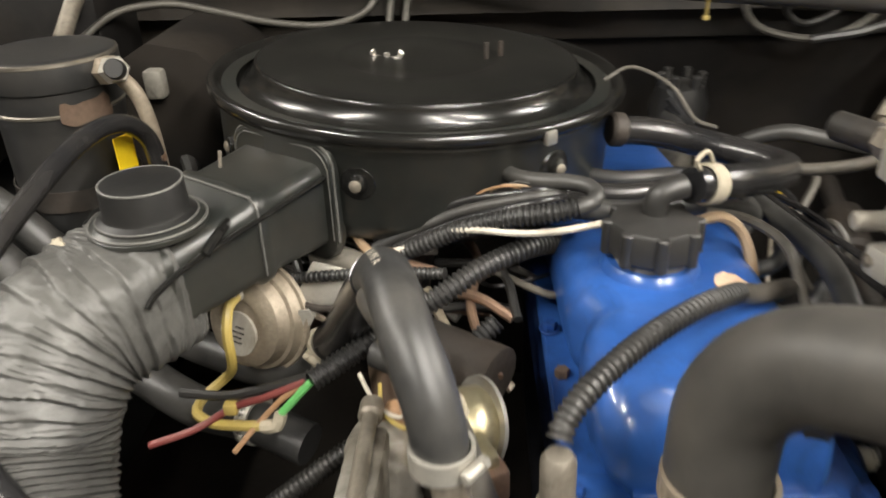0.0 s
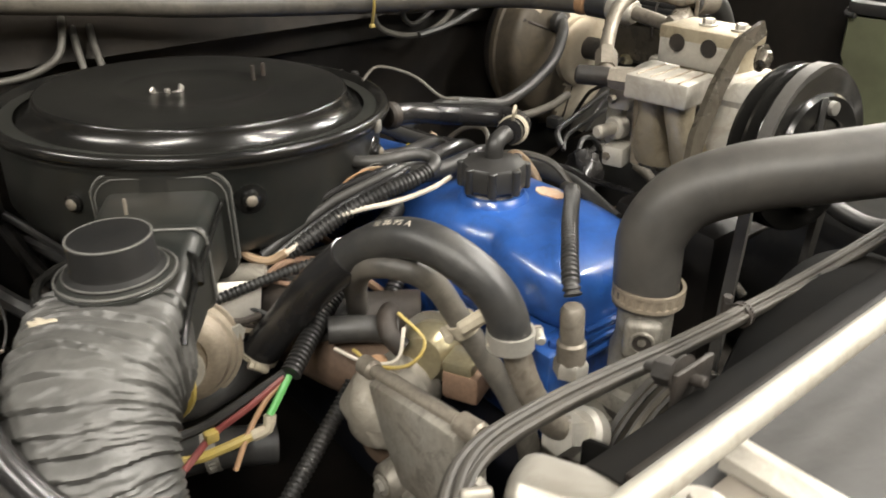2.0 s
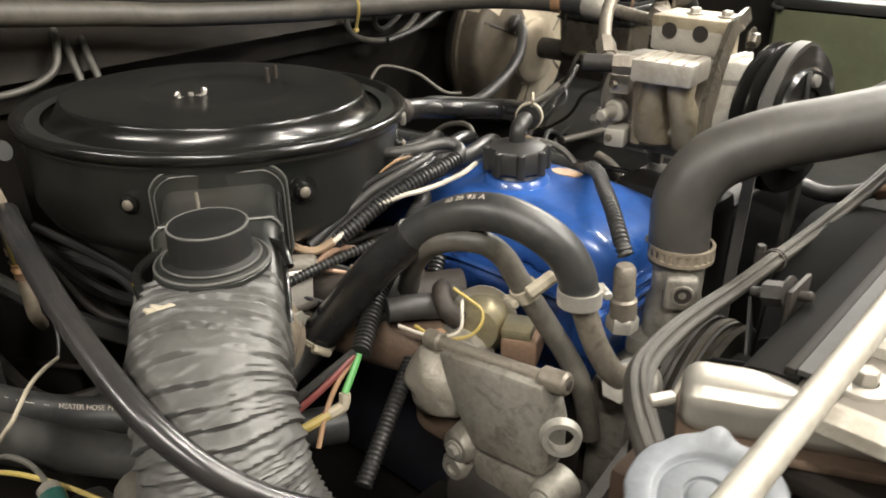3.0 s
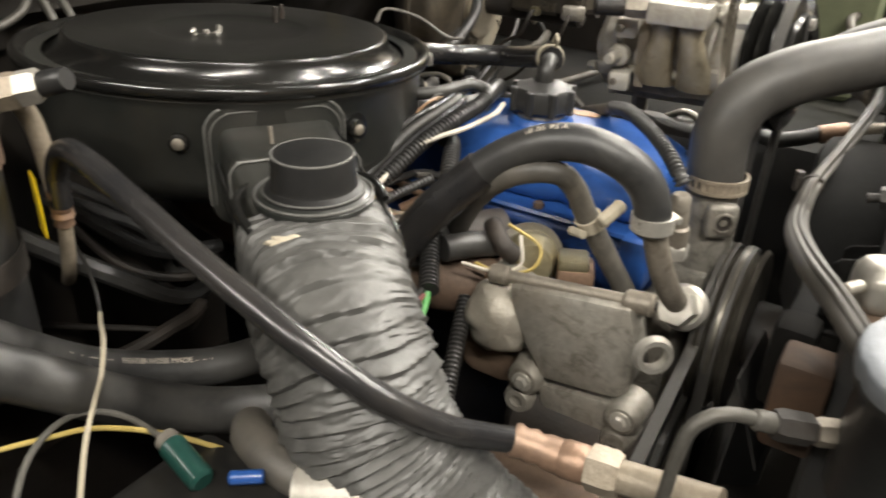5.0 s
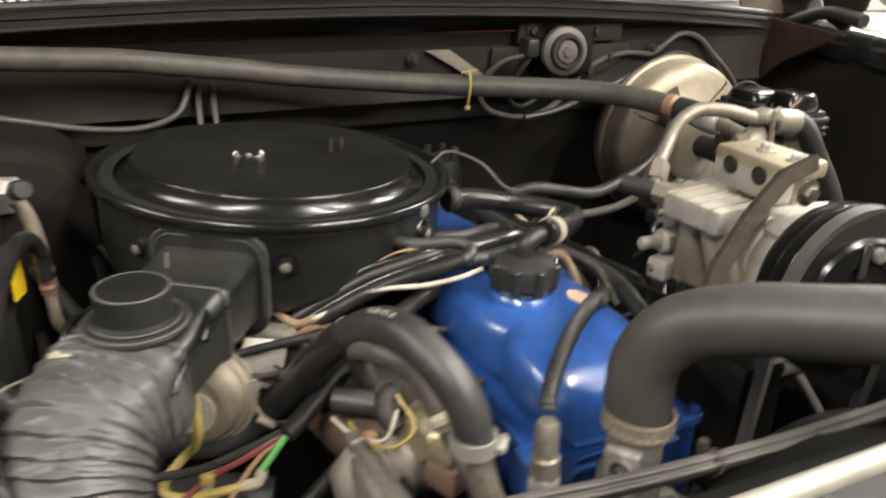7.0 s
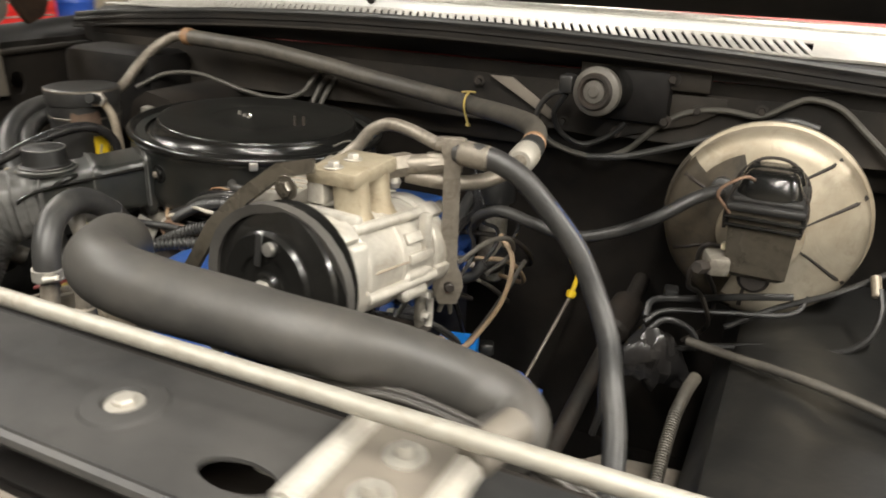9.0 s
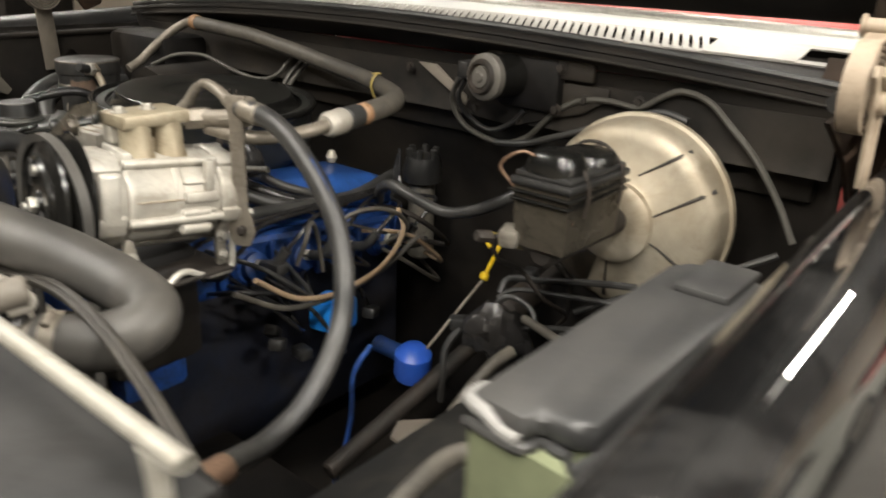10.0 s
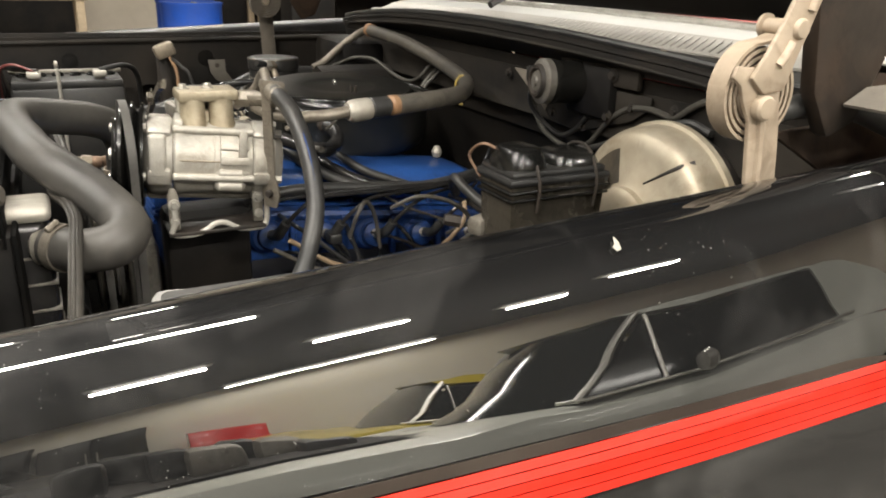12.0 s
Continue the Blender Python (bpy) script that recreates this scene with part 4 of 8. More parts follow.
cover = loft([ring_section(y, x0, x1, 0.842 + sink(y), z1 + sink(y), r, 6, ln) for y, x0, x1, z1, r, ln in (
    (-0.412, 0.174, 0.275, 0.872, 0.012, 0.02), (-0.408, 0.164, 0.281, 0.886, 0.018, 0.06), (-0.400, 0.156, 0.285, 0.897, 0.022, 0.10), (-0.38, 0.151, 0.287, 0.906, 0.024, 0.10), (-0.345, 0.150, 0.288, 0.911, 0.025, 0.05),
    (-0.326, 0.151, 0.288, 0.913, 0.025, 0), (-0.316, 0.1565, 0.288, 0.913, 0.026, 0), (-0.306, 0.1565, 0.288, 0.913, 0.026, 0), (-0.296, 0.149, 0.288, 0.914, 0.026, 0), (-0.262, 0.146, 0.288, 0.914, 0.027, 0), (-0.242, 0.145, 0.288, 0.914, 0.028, 0), (-0.22, 0.145, 0.299, 0.913, 0.03, 0), (-0.1, 0.143, 0.299, 0.911, 0.032, 0), (0.16, 0.141, 0.299, 0.908, 0.034, 0),
    (0.195, 0.143, 0.297, 0.898, 0.03, 0), (0.21, 0.147, 0.292, 0.878, 0.02, 0))])
rocker = part("rocker_cover", cover, BLUE, engine, "glossy blue pressed rocker cover", sharp=55)
patch = plate([(0.011 * (1 + 0.35 * noise.noise(Vector((math.cos(b) * 2, math.sin(b) * 2, 4)))) * math.cos(b), 0.018 * (1 + 0.35 * noise.noise(Vector((math.cos(b) * 2, math.sin(b) * 2, 4)))) * math.sin(b)) for b in [2 * math.pi * j / 26 for j in range(26)]], 0.0012, at(0.254, -0.290, 0.9133) @ turn("Y", 3), 0)
part("bare_patch", patch, paint("bare_rusty_patch", (0.50, 0.40, 0.30), 0.6, 0, 0.3, 60, 0.7, (0.40, 0.16, 0.06), bump=0.2), rocker, "flaked rusty cream patch in the paint")
part("cover_flange", loft([[(x, y, 0.842 + sink(y) + dz) for x, dz in ((0.136, -0.003), (0.134, 0.0), (0.136, 0.003), (0.306, 0.003), (0.308, 0.0), (0.306, -0.003))] for y in (-0.418, -0.24, 0.0, 0.222)]), BLUE, engine)
part("neck_boss", lathe([(0.036, 0), (0.034, 0.008), (0.030, 0.013), (0, 0.013)], at(0.205, -0.262, 0.9075), 32), BLUE, rocker)
for y in (-0.41, -0.24, -0.08, 0.08, 0.2):
    for x in (0.1405, 0.304):
        part("cover_bolt", bolt((x, y, 0.845 + sink(y)), (0, 0, 1), 0.0055, 0.006), BLUE_DARK, engine)
for k in range(3):
    part("cover_bead", tube([(0.172, -0.414 - 0.001 * k, 0.850 - k * 0.012), (0.22, -0.417, 0.851 - k * 0.012), (0.285, -0.414, 0.849 - k * 0.012)], 0.0035, 6), BLUE, rocker)
head = loft([ring_section(y, 0.137, 0.315, 0.74 + sink(y), 0.838 + sink(y), 0.010, 3) for y in (-0.405, -0.24, -0.1, 0.05, 0.215)])
for k in range(6):
    y = -0.335 + k * 0.095
    rod((0.300, y, 0.79 + sink(y)), (0.330, y, 0.79 + sink(y)), 0.030, 18, head)
    rbox((0.016, 0.012, 0.075), at(0.320, y + 0.047, 0.785 + sink(y)), 0.004, 2, head)
part("cylinder_head", head, BLUE_DARK, engine, "blue cylinder head, grimy")
part("head_rail", loft([[(x, y, 0.826 + sink(y) + dz) for x, dz in ((0.308, -0.012), (0.320, -0.008), (0.323, 0.0), (0.320, 0.008), (0.308, 0.012))] for y in (-0.40, -0.24, 0.0, 0.21)]), BLUE_DARK, engine, "blue ledge along the head")
part("block", rbox((0.17, 0.60, 0.30), at(0.235, -0.09, 0.60), 0.02), BLUE_BLACK, engine, "mottled blue-black engine block")
part("rusty_bolt", bolt((0.144, -0.297, 0.8445), (0, 0, 1), 0.0055, 0.005, False), RUST, engine, "rusty flange bolt")
part("head_lug", rbox((0.05, 0.03, 0.05), at(0.150, -0.405, 0.822), 0.006), BLUE, engine)
part("front_plate", plate([(-0.10, 0), (0.10, 0), (0.11, 0.12), (0.08, 0.3), (-0.08, 0.3), (-0.11, 0.12)], 0.02, at(0.235, -0.385, 0.5) @ turn("X", 90), 0.004), DARK_IRON, engine)
for k in range(6):
    y = -0.33 + k * 0.095
    part("plug_boss", lathe([(0.024, 0), (0.022, 0.02), (0.014, 0.024), (0, 0.024)], place((0.322, y, 0.79 + sink(y)), (0.40, y, 0.81 + sink(y))), 18), BLUE_DARK, engine)
    p = part("spark_plug", lathe([(0.009, 0), (0.009, 0.012), (0.006, 0.014), (0.0055, 0.03), (0, 0.03)], place((0.34, y, 0.797 + sink(y)), (0.40, y, 0.815 + sink(y))), 12), WHITE_WIRE, engine)
    part("plug_boot", tube([(0.355, y, 0.801 + sink(y)), (0.385, y, 0.812 + sink(y)), (0.40, y + 0.01, 0.835 + sink(y))], 0.0085, 10), RUBBER, p, "black plug boot")
part("freeze_plug", lathe([(0.02, 0.004), (0.017, 0.0), (0, 0.001)], place((0.313, -0.25, 0.66), (0.4, -0.25, 0.66)), 20), BLUE_DARK, engine)
part("front_mount", rbox((0.05, 0.1, 0.10), at(0.335, -0.33, 0.70), 0.012), BLUE_DARK, engine, "blue front mounting boss")
part("timing_cover", rbox((0.16, 0.05, 0.26), at(0.2, -0.435, 0.66), 0.02), ALLOY_DULL, engine)
# fuel pump and oil filter low on the side
part("blue_pump", lathe([(0, 0), (0.03, 0.0), (0.034, 0.01), (0.034, 0.05), (0.02, 0.065), (0, 0.07)], place((0.440, 0.112, 0.525), (0.448, 0.108, 0.60)), 24), DRUM_BLUE, engine, "blue canister low on the block")
part("pump_arm", rod((0.36, 0.10, 0.57), (0.44, 0.11, 0.562), 0.016, 14), BLUE_DARK, engine)

part("exhaust_manifold", tube([(0.07, -0.32, 0.80), (0.03, -0.25, 0.80), (0.01, -0.1, 0.80), (0.02, 0.05, 0.80), (0.07, 0.15, 0.80)], 0.03, 14), RUST, engine, "rusty exhaust manifold")
part("intake_manifold", tube([(0.10, -0.28, 0.83), (0.02, -0.22, 0.835), (-0.01, -0.08, 0.84), (0.0, 0.02, 0.845)], 0.024, 14), DARK_IRON, engine)
carb = thing("carburettor", (0.02, -0.01, 0.84), "dark carburettor under the air cleaner", "carburettor")
part("throttle_body", rbox((0.10, 0.12, 0.045), at(0.02, -0.03, 0.855), 0.008), DARK_IRON, carb)
part("air_horn", lathe([(0.045, 0), (0.045, 0.02), (0.035, 0.03), (0, 0.03)], at(0.02, -0.01, 0.875), 24), ALLOY_DULL, carb)
part("choke_housing", lathe([(0, 0), (0.024, 0), (0.024, 0.016), (0, 0.018)], place((-0.03, -0.09, 0.86), (-0.05, -0.12, 0.86)), 20), PLASTIC, carb)
part("linkage", tube([(-0.04, -0.11, 0.86), (0.0, -0.15, 0.865), (0.05, -0.14, 0.86)], 0.003, 6), ZINC, carb)
part("solenoid", rod((-0.055, -0.155, 0.868), (0.0, -0.185, 0.868), 0.012, 14), ALLOY_DULL, carb)
part("linkage_bracket", plate([(0, 0), (0.05, 0), (0.06, 0.03), (0.02, 0.04)], 0.003, at(-0.07, -0.2, 0.84) @ turn("X", 70)), ZINC, carb)
part("fuel_line", tube([(0.06, -0.09, 0.862), (0.085, -0.15, 0.86), (0.08, -0.22, 0.85), (0.10, -0.28, 0.83)], 0.004, 8), COPPER, carb)

# water outlet with its lug, and the elbow pipe
outlet = thing("water_outlet", (0.2, -0.455, 0.86), "dull cast water outlet with a drilled lug", "engine fitting")
part("neck", lathe([(0.026, -0.06), (0.026, -0.02), (0.0225, -0.01), (0.0225, 0.05), (0, 0.05)], at(0.203, -0.450, 0.862), 28), ALLOY_DULL, outlet)
part("flange", rbox((0.07, 0.045, 0.02), at(0.203, -0.444, 0.80), 0.006), ALLOY_DULL, outlet)
LM = place((0.180, -0.4655, 0.866), (0.10, -0.525, 0.868))
lug = rbox((0.030, 0.034, 0.013), LM, 0.006, 3)
rbox((0.026, 0.014, 0.034), at(0.192, -0.456, 0.866) @ turn("Z", 50), 0.004, 2, lug)
part("lug", lug, ALLOY_DULL, outlet)
part("lug_hole", lathe([(0.0075, 0.0078), (0.0068, 0.0066), (0.0, 0.0064)], LM, 22), DARK_IRON, outlet)
part("lug_rim", lathe([(0.0105, 0.006), (0.0095, 0.0084), (0.0078, 0.0084), (0.0072, 0.0066)], LM, 22), ALLOY_DULL, outlet)
part("lower_body", rod((0.195, -0.452, 0.70), (0.2, -0.452, 0.80), 0.030, 20), DARK_IRON, outlet)
part("steel_elbow", tube([(0.068, -0.436, 0.892), (0.076, -0.446, 0.855), (0.092, -0.457, 0.822), (0.125, -0.460, 0.800)], 0.0105, 14), PIPE, outlet, "dull steel elbow pipe")
part("elbow_nut", hexagon((0.095, -0.459, 0.812), (0.118, -0.461, 0.800), 0.017), ZINC, outlet)
part("elbow_collar", rod((0.116, -0.461, 0.803), (0.132, -0.462, 0.793), 0.022, 24), ZINC, outlet)
part("sender", lathe([(0, 0), (0.0115, 0), (0.0115, 0.018), (0.0095, 0.02), (0.0095, 0.046), (0.007, 0.05), (0, 0.05)], place((0.126, -0.441, 0.855), (0.1255, -0.438, 0.915)), 20), PIPE, outlet, "temperature sender")
part("sender_nut", hexagon((0.126, -0.441, 0.845), (0.126, -0.441, 0.858), 0.014), ZINC, outlet)

oil_cap = thing("oil_filler_cap", (0.205, -0.262, 0.922), "black ribbed plastic oil filler cap on the rocker cover", "cap")
prof = [(0.024, 0), (0.024, 0.006), (0.031, 0.007), (0.032, 0.010)]
part("collar", lathe([(0.025, -0.004), (0.025, 0.008), (0, 0.008)], at(0.205, -0.262, 0.918), 28), ALLOY_DULL, oil_cap, "dull metal collar")
part("cap", lathe([(0, 0.0), (0.029, 0), (0.032, 0.003), (0.032, 0.022), (0.030, 0.025), (0.022, 0.027), (0.014, 0.030), (0, 0.030)], at(0.205, -0.262, 0.925), 8), PLASTIC, oil_cap)
for k in range(8):
    a = 2 * math.pi * k / 8
    part("grip", rod((0.205 + 0.0305 * math.cos(a), -0.262 + 0.0305 * math.sin(a), 0.925), (0.205 + 0.0305 * math.cos(a), -0.262 + 0.0305 * math.sin(a), 0.950), 0.0045, 10), PLASTIC, oil_cap)
part("breather_stub", tube([(0.205, -0.262, 0.950), (0.205, -0.262, 0.962), (0.209, -0.261, 0.969), (0.224, -0.257, 0.972)], 0.0085, 12), PLASTIC, oil_cap)

# ---- air cleaner ----
AC = at(0.029, -0.002, 0.986) @ turn("Y", 2.84)
cleaner = thing("air_cleaner", (0.029, -0.002, 0.87), "round black air cleaner with a domed lid and snorkel", "air cleaner")
part("housing", lathe([(0.0, -0.118), (0.10, -0.118), (0.155, -0.110), (0.178, -0.094), (0.186, -0.078), (0.187, -0.020), (0.192, -0.012), (0.190, -0.004), (0.170, -0.004)], AC, 96), DUSTY_SATIN, cleaner)
lid = part("lid", lathe([(0.150, 0.0128), (0.1518, 0.0122), (0.1528, 0.0106), (0.1535, 0.0080), (0.1550, 0.0040), (0.158, -0.0010), (0.163, -0.0052), (0.169, -0.0076), (0.175, -0.0080), (0.181, -0.0060),
                         (0.1855, -0.0022), (0.188, 0.0008), (0.1905, 0.0022), (0.1935, 0.0020), (0.1958, -0.0006), (0.1966, -0.0042), (0.1955, -0.0082), (0.192, -0.010)], AC, 144), SATIN, cleaner, "black domed lid with a rolled rim", sharp=50)
part("lid_top", lathe([(0, 0.0098), (0.045, 0.0100), (0.070, 0.0104), (0.0745, 0.0118), (0.079, 0.0127), (0.10, 0.0133), (0.132, 0.0136), (0.145, 0.0134), (0.150, 0.0128)], AC, 120), LID_TOP, lid, "dusty flat lid top")
wn = bmesh.new()
rod((0, 0, 0.992), (0, 0, 1.001), 0.003, 10, wn)
rod((0, 0, 0.993), (0, 0, 0.9965), 0.007, 14, wn)
tube([(-0.004, 0.0015, 0.995), (-0.011, 0.003, 0.9962), (-0.0142, 0.003, 1.0005), (-0.0115, 0.003, 1.0022)], 0.0027, 8, 0.003, wn)
tube([(0.004, -0.0015, 0.995), (0.011, -0.003, 0.9962), (0.0142, -0.003, 1.0005), (0.0115, -0.003, 1.0022)], 0.0027, 8, 0.003, wn)
part("wing_nut", wn, STEEL, lid, "bright wing nut")
for dx, dy in ((0, 0), (0.014, 0.004)):
    part("lid_pin", rod((0.095 + dx, 0.002 + dy, 0.990), (0.095 + dx, 0.002 + dy, 1.009), 0.0026, 8), DARK_IRON, lid)
part("lid_dot", rod((0.125, 0.0, 0.990), (0.125, 0.0, 0.994), 0.003, 8), STEEL, lid)
for bx, by, bz in ((-0.128, -0.104, 0.948), (-0.008, -0.186, 0.945), (0.15, -0.145, 0.94)):
    c = Vector((bx, by, bz))
    out = (c - Vector((0.029, -0.002, bz))).normalized()
    base = Vector((0.029, -0.002, bz)) + out * 0.186
    part("rivet_boss", lathe([(0.017, -0.002), (0.014, 0.001), (0.0085, 0.0015), (0.008, 0.005), (0.005, 0.0065), (0, 0.0055)], place(base, base + out), 20), SATIN, cleaner)
    part("rivet", lathe([(0.0055, 0.004), (0.005, 0.0075), (0.003, 0.009), (0, 0.009)], place(base, base + out), 14), PIPE, cleaner, "dull rivet")
rc = Vector((0.143, -0.161, 0.972))
part("rim_clip", rbox((0.012, 0.006, 0.012), at(*rc) @ turn("Z", 42), 0.002), STEEL, lid, "bright lid clip")

# snorkel: a flat box that runs to the front, with a vacuum motor on top
sd = Vector((-0.565, -0.825, -0.12)).normalized()
ss = Vector((0.825, -0.565, 0)).normalized()
s0 = Vector((-0.067, -0.148, 0.932))


def snorkel_ring(d, w, z0, z1, r=0.012, n=4):
    c = s0 + sd * d
    out = []
    for cx, cz, a0 in ((w - r, z1 - r, 0), (-w + r, z1 - r, 90), (-w + r, z0 + r, 180), (w - r, z0 + r, 270)):
        for k in range(n + 1):
            a = radians(a0 + 90 * k / n)
            out.append(c + ss * (cx + r * math.cos(a)) + Vector((0, 0, cz + r * math.sin(a))))
    return out


snorkel = part("snorkel", loft([snorkel_ring(*v) for v in ((-0.03, 0.060, -0.05, 0.030, 0.02), (0.0, 0.053, -0.045, 0.030, 0.014), (0.012, 0.047, -0.042, 0.030, 0.010), (0.065, 0.046, -0.036, 0.031), (0.072, 0.049, -0.038, 0.0352), (0.080, 0.049, -0.038, 0.0352), (0.086, 0.046, -0.035, 0.031), (0.155, 0.045, -0.03, 0.030), (0.172, 0.044, -0.028, 0.029))]), DUSTY_SATIN, cleaner, "black pressed snorkel", sharp=45)
part("snorkel_flange", loft([snorkel_ring(d, w, z0, z1, 0.02) for d, w, z0, z1 in ((0.000, 0.055, -0.055, 0.043), (0.006, 0.057, -0.056, 0.046), (0.012, 0.056, -0.055, 0.0445), (0.0125, 0.054, -0.054, 0.042))]), DUSTY_SATIN, snorkel)
# Thin grey lines carry the edge highlights as colour, with the wear.
for d, w, z0, z1, r, thin in ((0.0095, 0.0568, -0.056, 0.0458, 0.02, 0.0012), (0.0125, 0.0535, -0.054, 0.0422, 0.02, 0.0007), (0.081, 0.0492, -0.038, 0.0354, 0.012, 0.0011)):
    edge = snorkel_ring(d, w, z0, z1, r, 6)
    part("worn_edge", tube([edge[-1]] + edge[:14] + [edge[14]], thin, 6, 0.004), EDGE_SHEEN, snorkel, "grey line for a rubbed edge and its sheen")
part("side_seam", tube([s0 + sd * d + ss * 0.049 + Vector((0, 0, z)) for d, z in ((0.0, 0.02), (0.08, 0.02), (0.14, 0.02), (0.172, 0.014), (0.18, 0.008))], 0.0022, 8), SATIN, snorkel, "folded sheet edge")
part("side_seam", tube([s0 + sd * d - ss * 0.049 + Vector((0, 0, 0.0)) for d in (0.0, 0.08, 0.165)], 0.0028, 8), SATIN, snorkel)
vm = Vector((-0.144, -0.259, 0.950))
mtr = part("vacuum_motor", lathe([(0.036, 0.0), (0.035, 0.006), (0.0300, 0.009), (0.0290, 0.012), (0.0283, 0.028), (0.0268, 0.0312), (0.02, 0.0325), (0, 0.0325)], at(*vm), 48), MATT_CAP, cleaner, "black round vacuum motor")
part("motor_base", lathe([(0.041, 0.0), (0.041, 0.003), (0.037, 0.006), (0.033, 0.007)], at(vm.x, vm.y, vm.z - 0.002), 48), DUSTY_SATIN, mtr)
for r, z, thin in ((0.0275, 0.0306, 0.0010), (0.0398, 0.0030, 0.0011), (0.0345, 0.0060, 0.0008)):
    part("rim_edge", lathe([(r + thin * math.cos(2 * math.pi * k / 8), z + thin * math.sin(2 * math.pi * k / 8)) for k in range(9)], at(vm.x, vm.y, vm.z), 48), EDGE_SHEEN, mtr, "grey line for a rubbed rim and its sheen")
part("stamped_bead", tube([vm + Vector((0.053 * math.cos(a), 0.053 * math.sin(a), -0.004 - 0.008 * (k == 0 or k == 12))) for k, a in enumerate([radians(-30 + 17 * j) for j in range(13)])], 0.0036, 8), SATIN, snorkel)
part("motor_nipple", rod((-0.112, -0.19, 0.962), (-0.111, -0.188, 0.975), 0.0015, 8), PIPE, snorkel)
# wrinkled duct from the snorkel down to the front
DUCT = [(-0.150, -0.256, 0.903), (-0.167, -0.286, 0.903), (-0.189, -0.314, 0.894), (-0.203, -0.340, 0.869), (-0.209, -0.358, 0.836), (-0.206, -0.388, 0.8), (-0.198, -0.432, 0.764), (-0.187, -0.49, 0.737), (-0.177, -0.57, 0.724), (-0.171, -0.63, 0.72)]


def wrinkled(pts, r, seg=96):
    """Flexible duct under cloth tape: uneven rolled ridges and slack wraps."""
    bm = bmesh.new()
    line = spline(pts, 0.0009)
    n = len(line)
    side = Vector((1, -0.6, 0)).normalized()
    rows, s = [], 0.0
    for i in range(n):
        tan = (line[min(i + 3, n - 1)] - line[max(i - 3, 0)]).normalized()
        if i:
            s += (line[i] - line[i - 1]).length
        side = (side - tan * side.dot(tan)).normalized()
        up = tan.cross(side)
        row = []
        for j in range(seg):
            a = 2 * math.pi * j / seg
            d = side * math.cos(a) + up * math.sin(a)
            ca, sa = math.cos(a), math.sin(a)
            w = noise.noise(Vector((ca * 0.9, sa * 0.9, s * 14)))
            pitch = 0.0105 - 0.0030 * min(1.0, max(0.0, (s - 0.10) / 0.12))
            u = s / pitch + 0.42 * w + 0.20 * noise.noise(Vector((ca * 1.8, sa * 1.8, s * 40 + 9)))
            v = u % 1
            deep = max(0.22, min(1.0, 0.62 + 1.4 * noise.noise(Vector((ca * 1.1, sa * 1.1, s * 95)))))
            pleat = v ** 1.1 if v < 0.86 else (1 - v) / 0.14 * 0.85
            crease = (u * 2.3 + 1.5 * noise.noise(Vector((ca * 2.6, sa * 2.6, s * 60 + 3)))) % 1
            f = 0.99 + 0.105 * (0.15 + 0.85 * deep) * (pleat - 0.4) + 0.026 * (crease - 0.5) * (1.1 - deep) + 0.03 * w
            f += 0.014 * noise.noise(Vector((ca * 5, sa * 5, s * 120))) + 0.008 * noise.noise(Vector((ca * 14, sa * 14, s * 260)))
            grow = 1.0 if s > 0.025 else 0.94 + 0.06 * s / 0.025
            boxy = max(0.0, 1 - s / 0.10)
            flat = (abs(ca) ** 6 + (abs(sa) / 0.82) ** 6) ** (-1 / 6)
            row.append(bm.verts.new(line[i] + d * r * f * grow * (1 + boxy * (flat - 1))))
        rows.append(row)
    for a, b in zip(rows, rows[1:]):
        for j in range(seg):
            bm.faces.new((a[j], a[(j + 1) % seg], b[(j + 1) % seg], b[j]))
    return bm


duct = thing("air_duct", (-0.2, -0.4, 0.8), "grey wrinkled tape-wrapped flexible air duct on the snorkel", "duct")
part("duct_hose", wrinkled(DUCT, 0.0535), FOIL, duct, sharp=40)


def scrap(c, n, r, seed):
    """A ragged scrap of old tape stuck on the duct."""
    m = place(c, Vector(c) + Vector(n))
    rows = []
    for k, z in ((0.0, 0.0016), (0.5, 0.0018), (0.85, 0.0012), (1.0, -0.0015)):
        rows.append([m @ Vector((k * r * (1 + 0.9 * noise.noise(Vector((math.cos(b) * 1.7, math.sin(b) * 1.7, seed)))) * math.cos(b) * 1.4, k * r * (1 + 0.9 * noise.noise(Vector((math.cos(b) * 1.7, math.sin(b) * 1.7, seed)))) * math.sin(b) * 0.7, z + 0.0008 * noise.noise(Vector((math.cos(b) * 5 * k, math.sin(b) * 5 * k, seed))))) for b in [2 * math.pi * j / 22 for j in range(22)]])
    return loft(rows, None, True, False)


for k, (c, n, r) in enumerate((((-0.200, -0.284, 0.944), (-0.45, -0.35, 0.8), 0.008), ((-0.236, -0.318, 0.915), (-0.8, -0.3, 0.4), 0.006), ((-0.243, -0.34, 0.893), (-0.7, -0.5, 0.4), 0.005), ((-0.205, -0.318, 0.932), (-0.4, -0.5, 0.8), 0.006))):
    part("tape_scrap", scrap(c, n, r, 3.1 * k + 1), TAPE, duct, "pale ragged tape scrap")

# ---- hoses ----


def hose(name, pts, r, material, label, category="hose", seg=18, step=0.006):
    t = thing(name, pts[0], label, category)
    part("tube", tube(pts, r, seg, step), material, t)
    return t


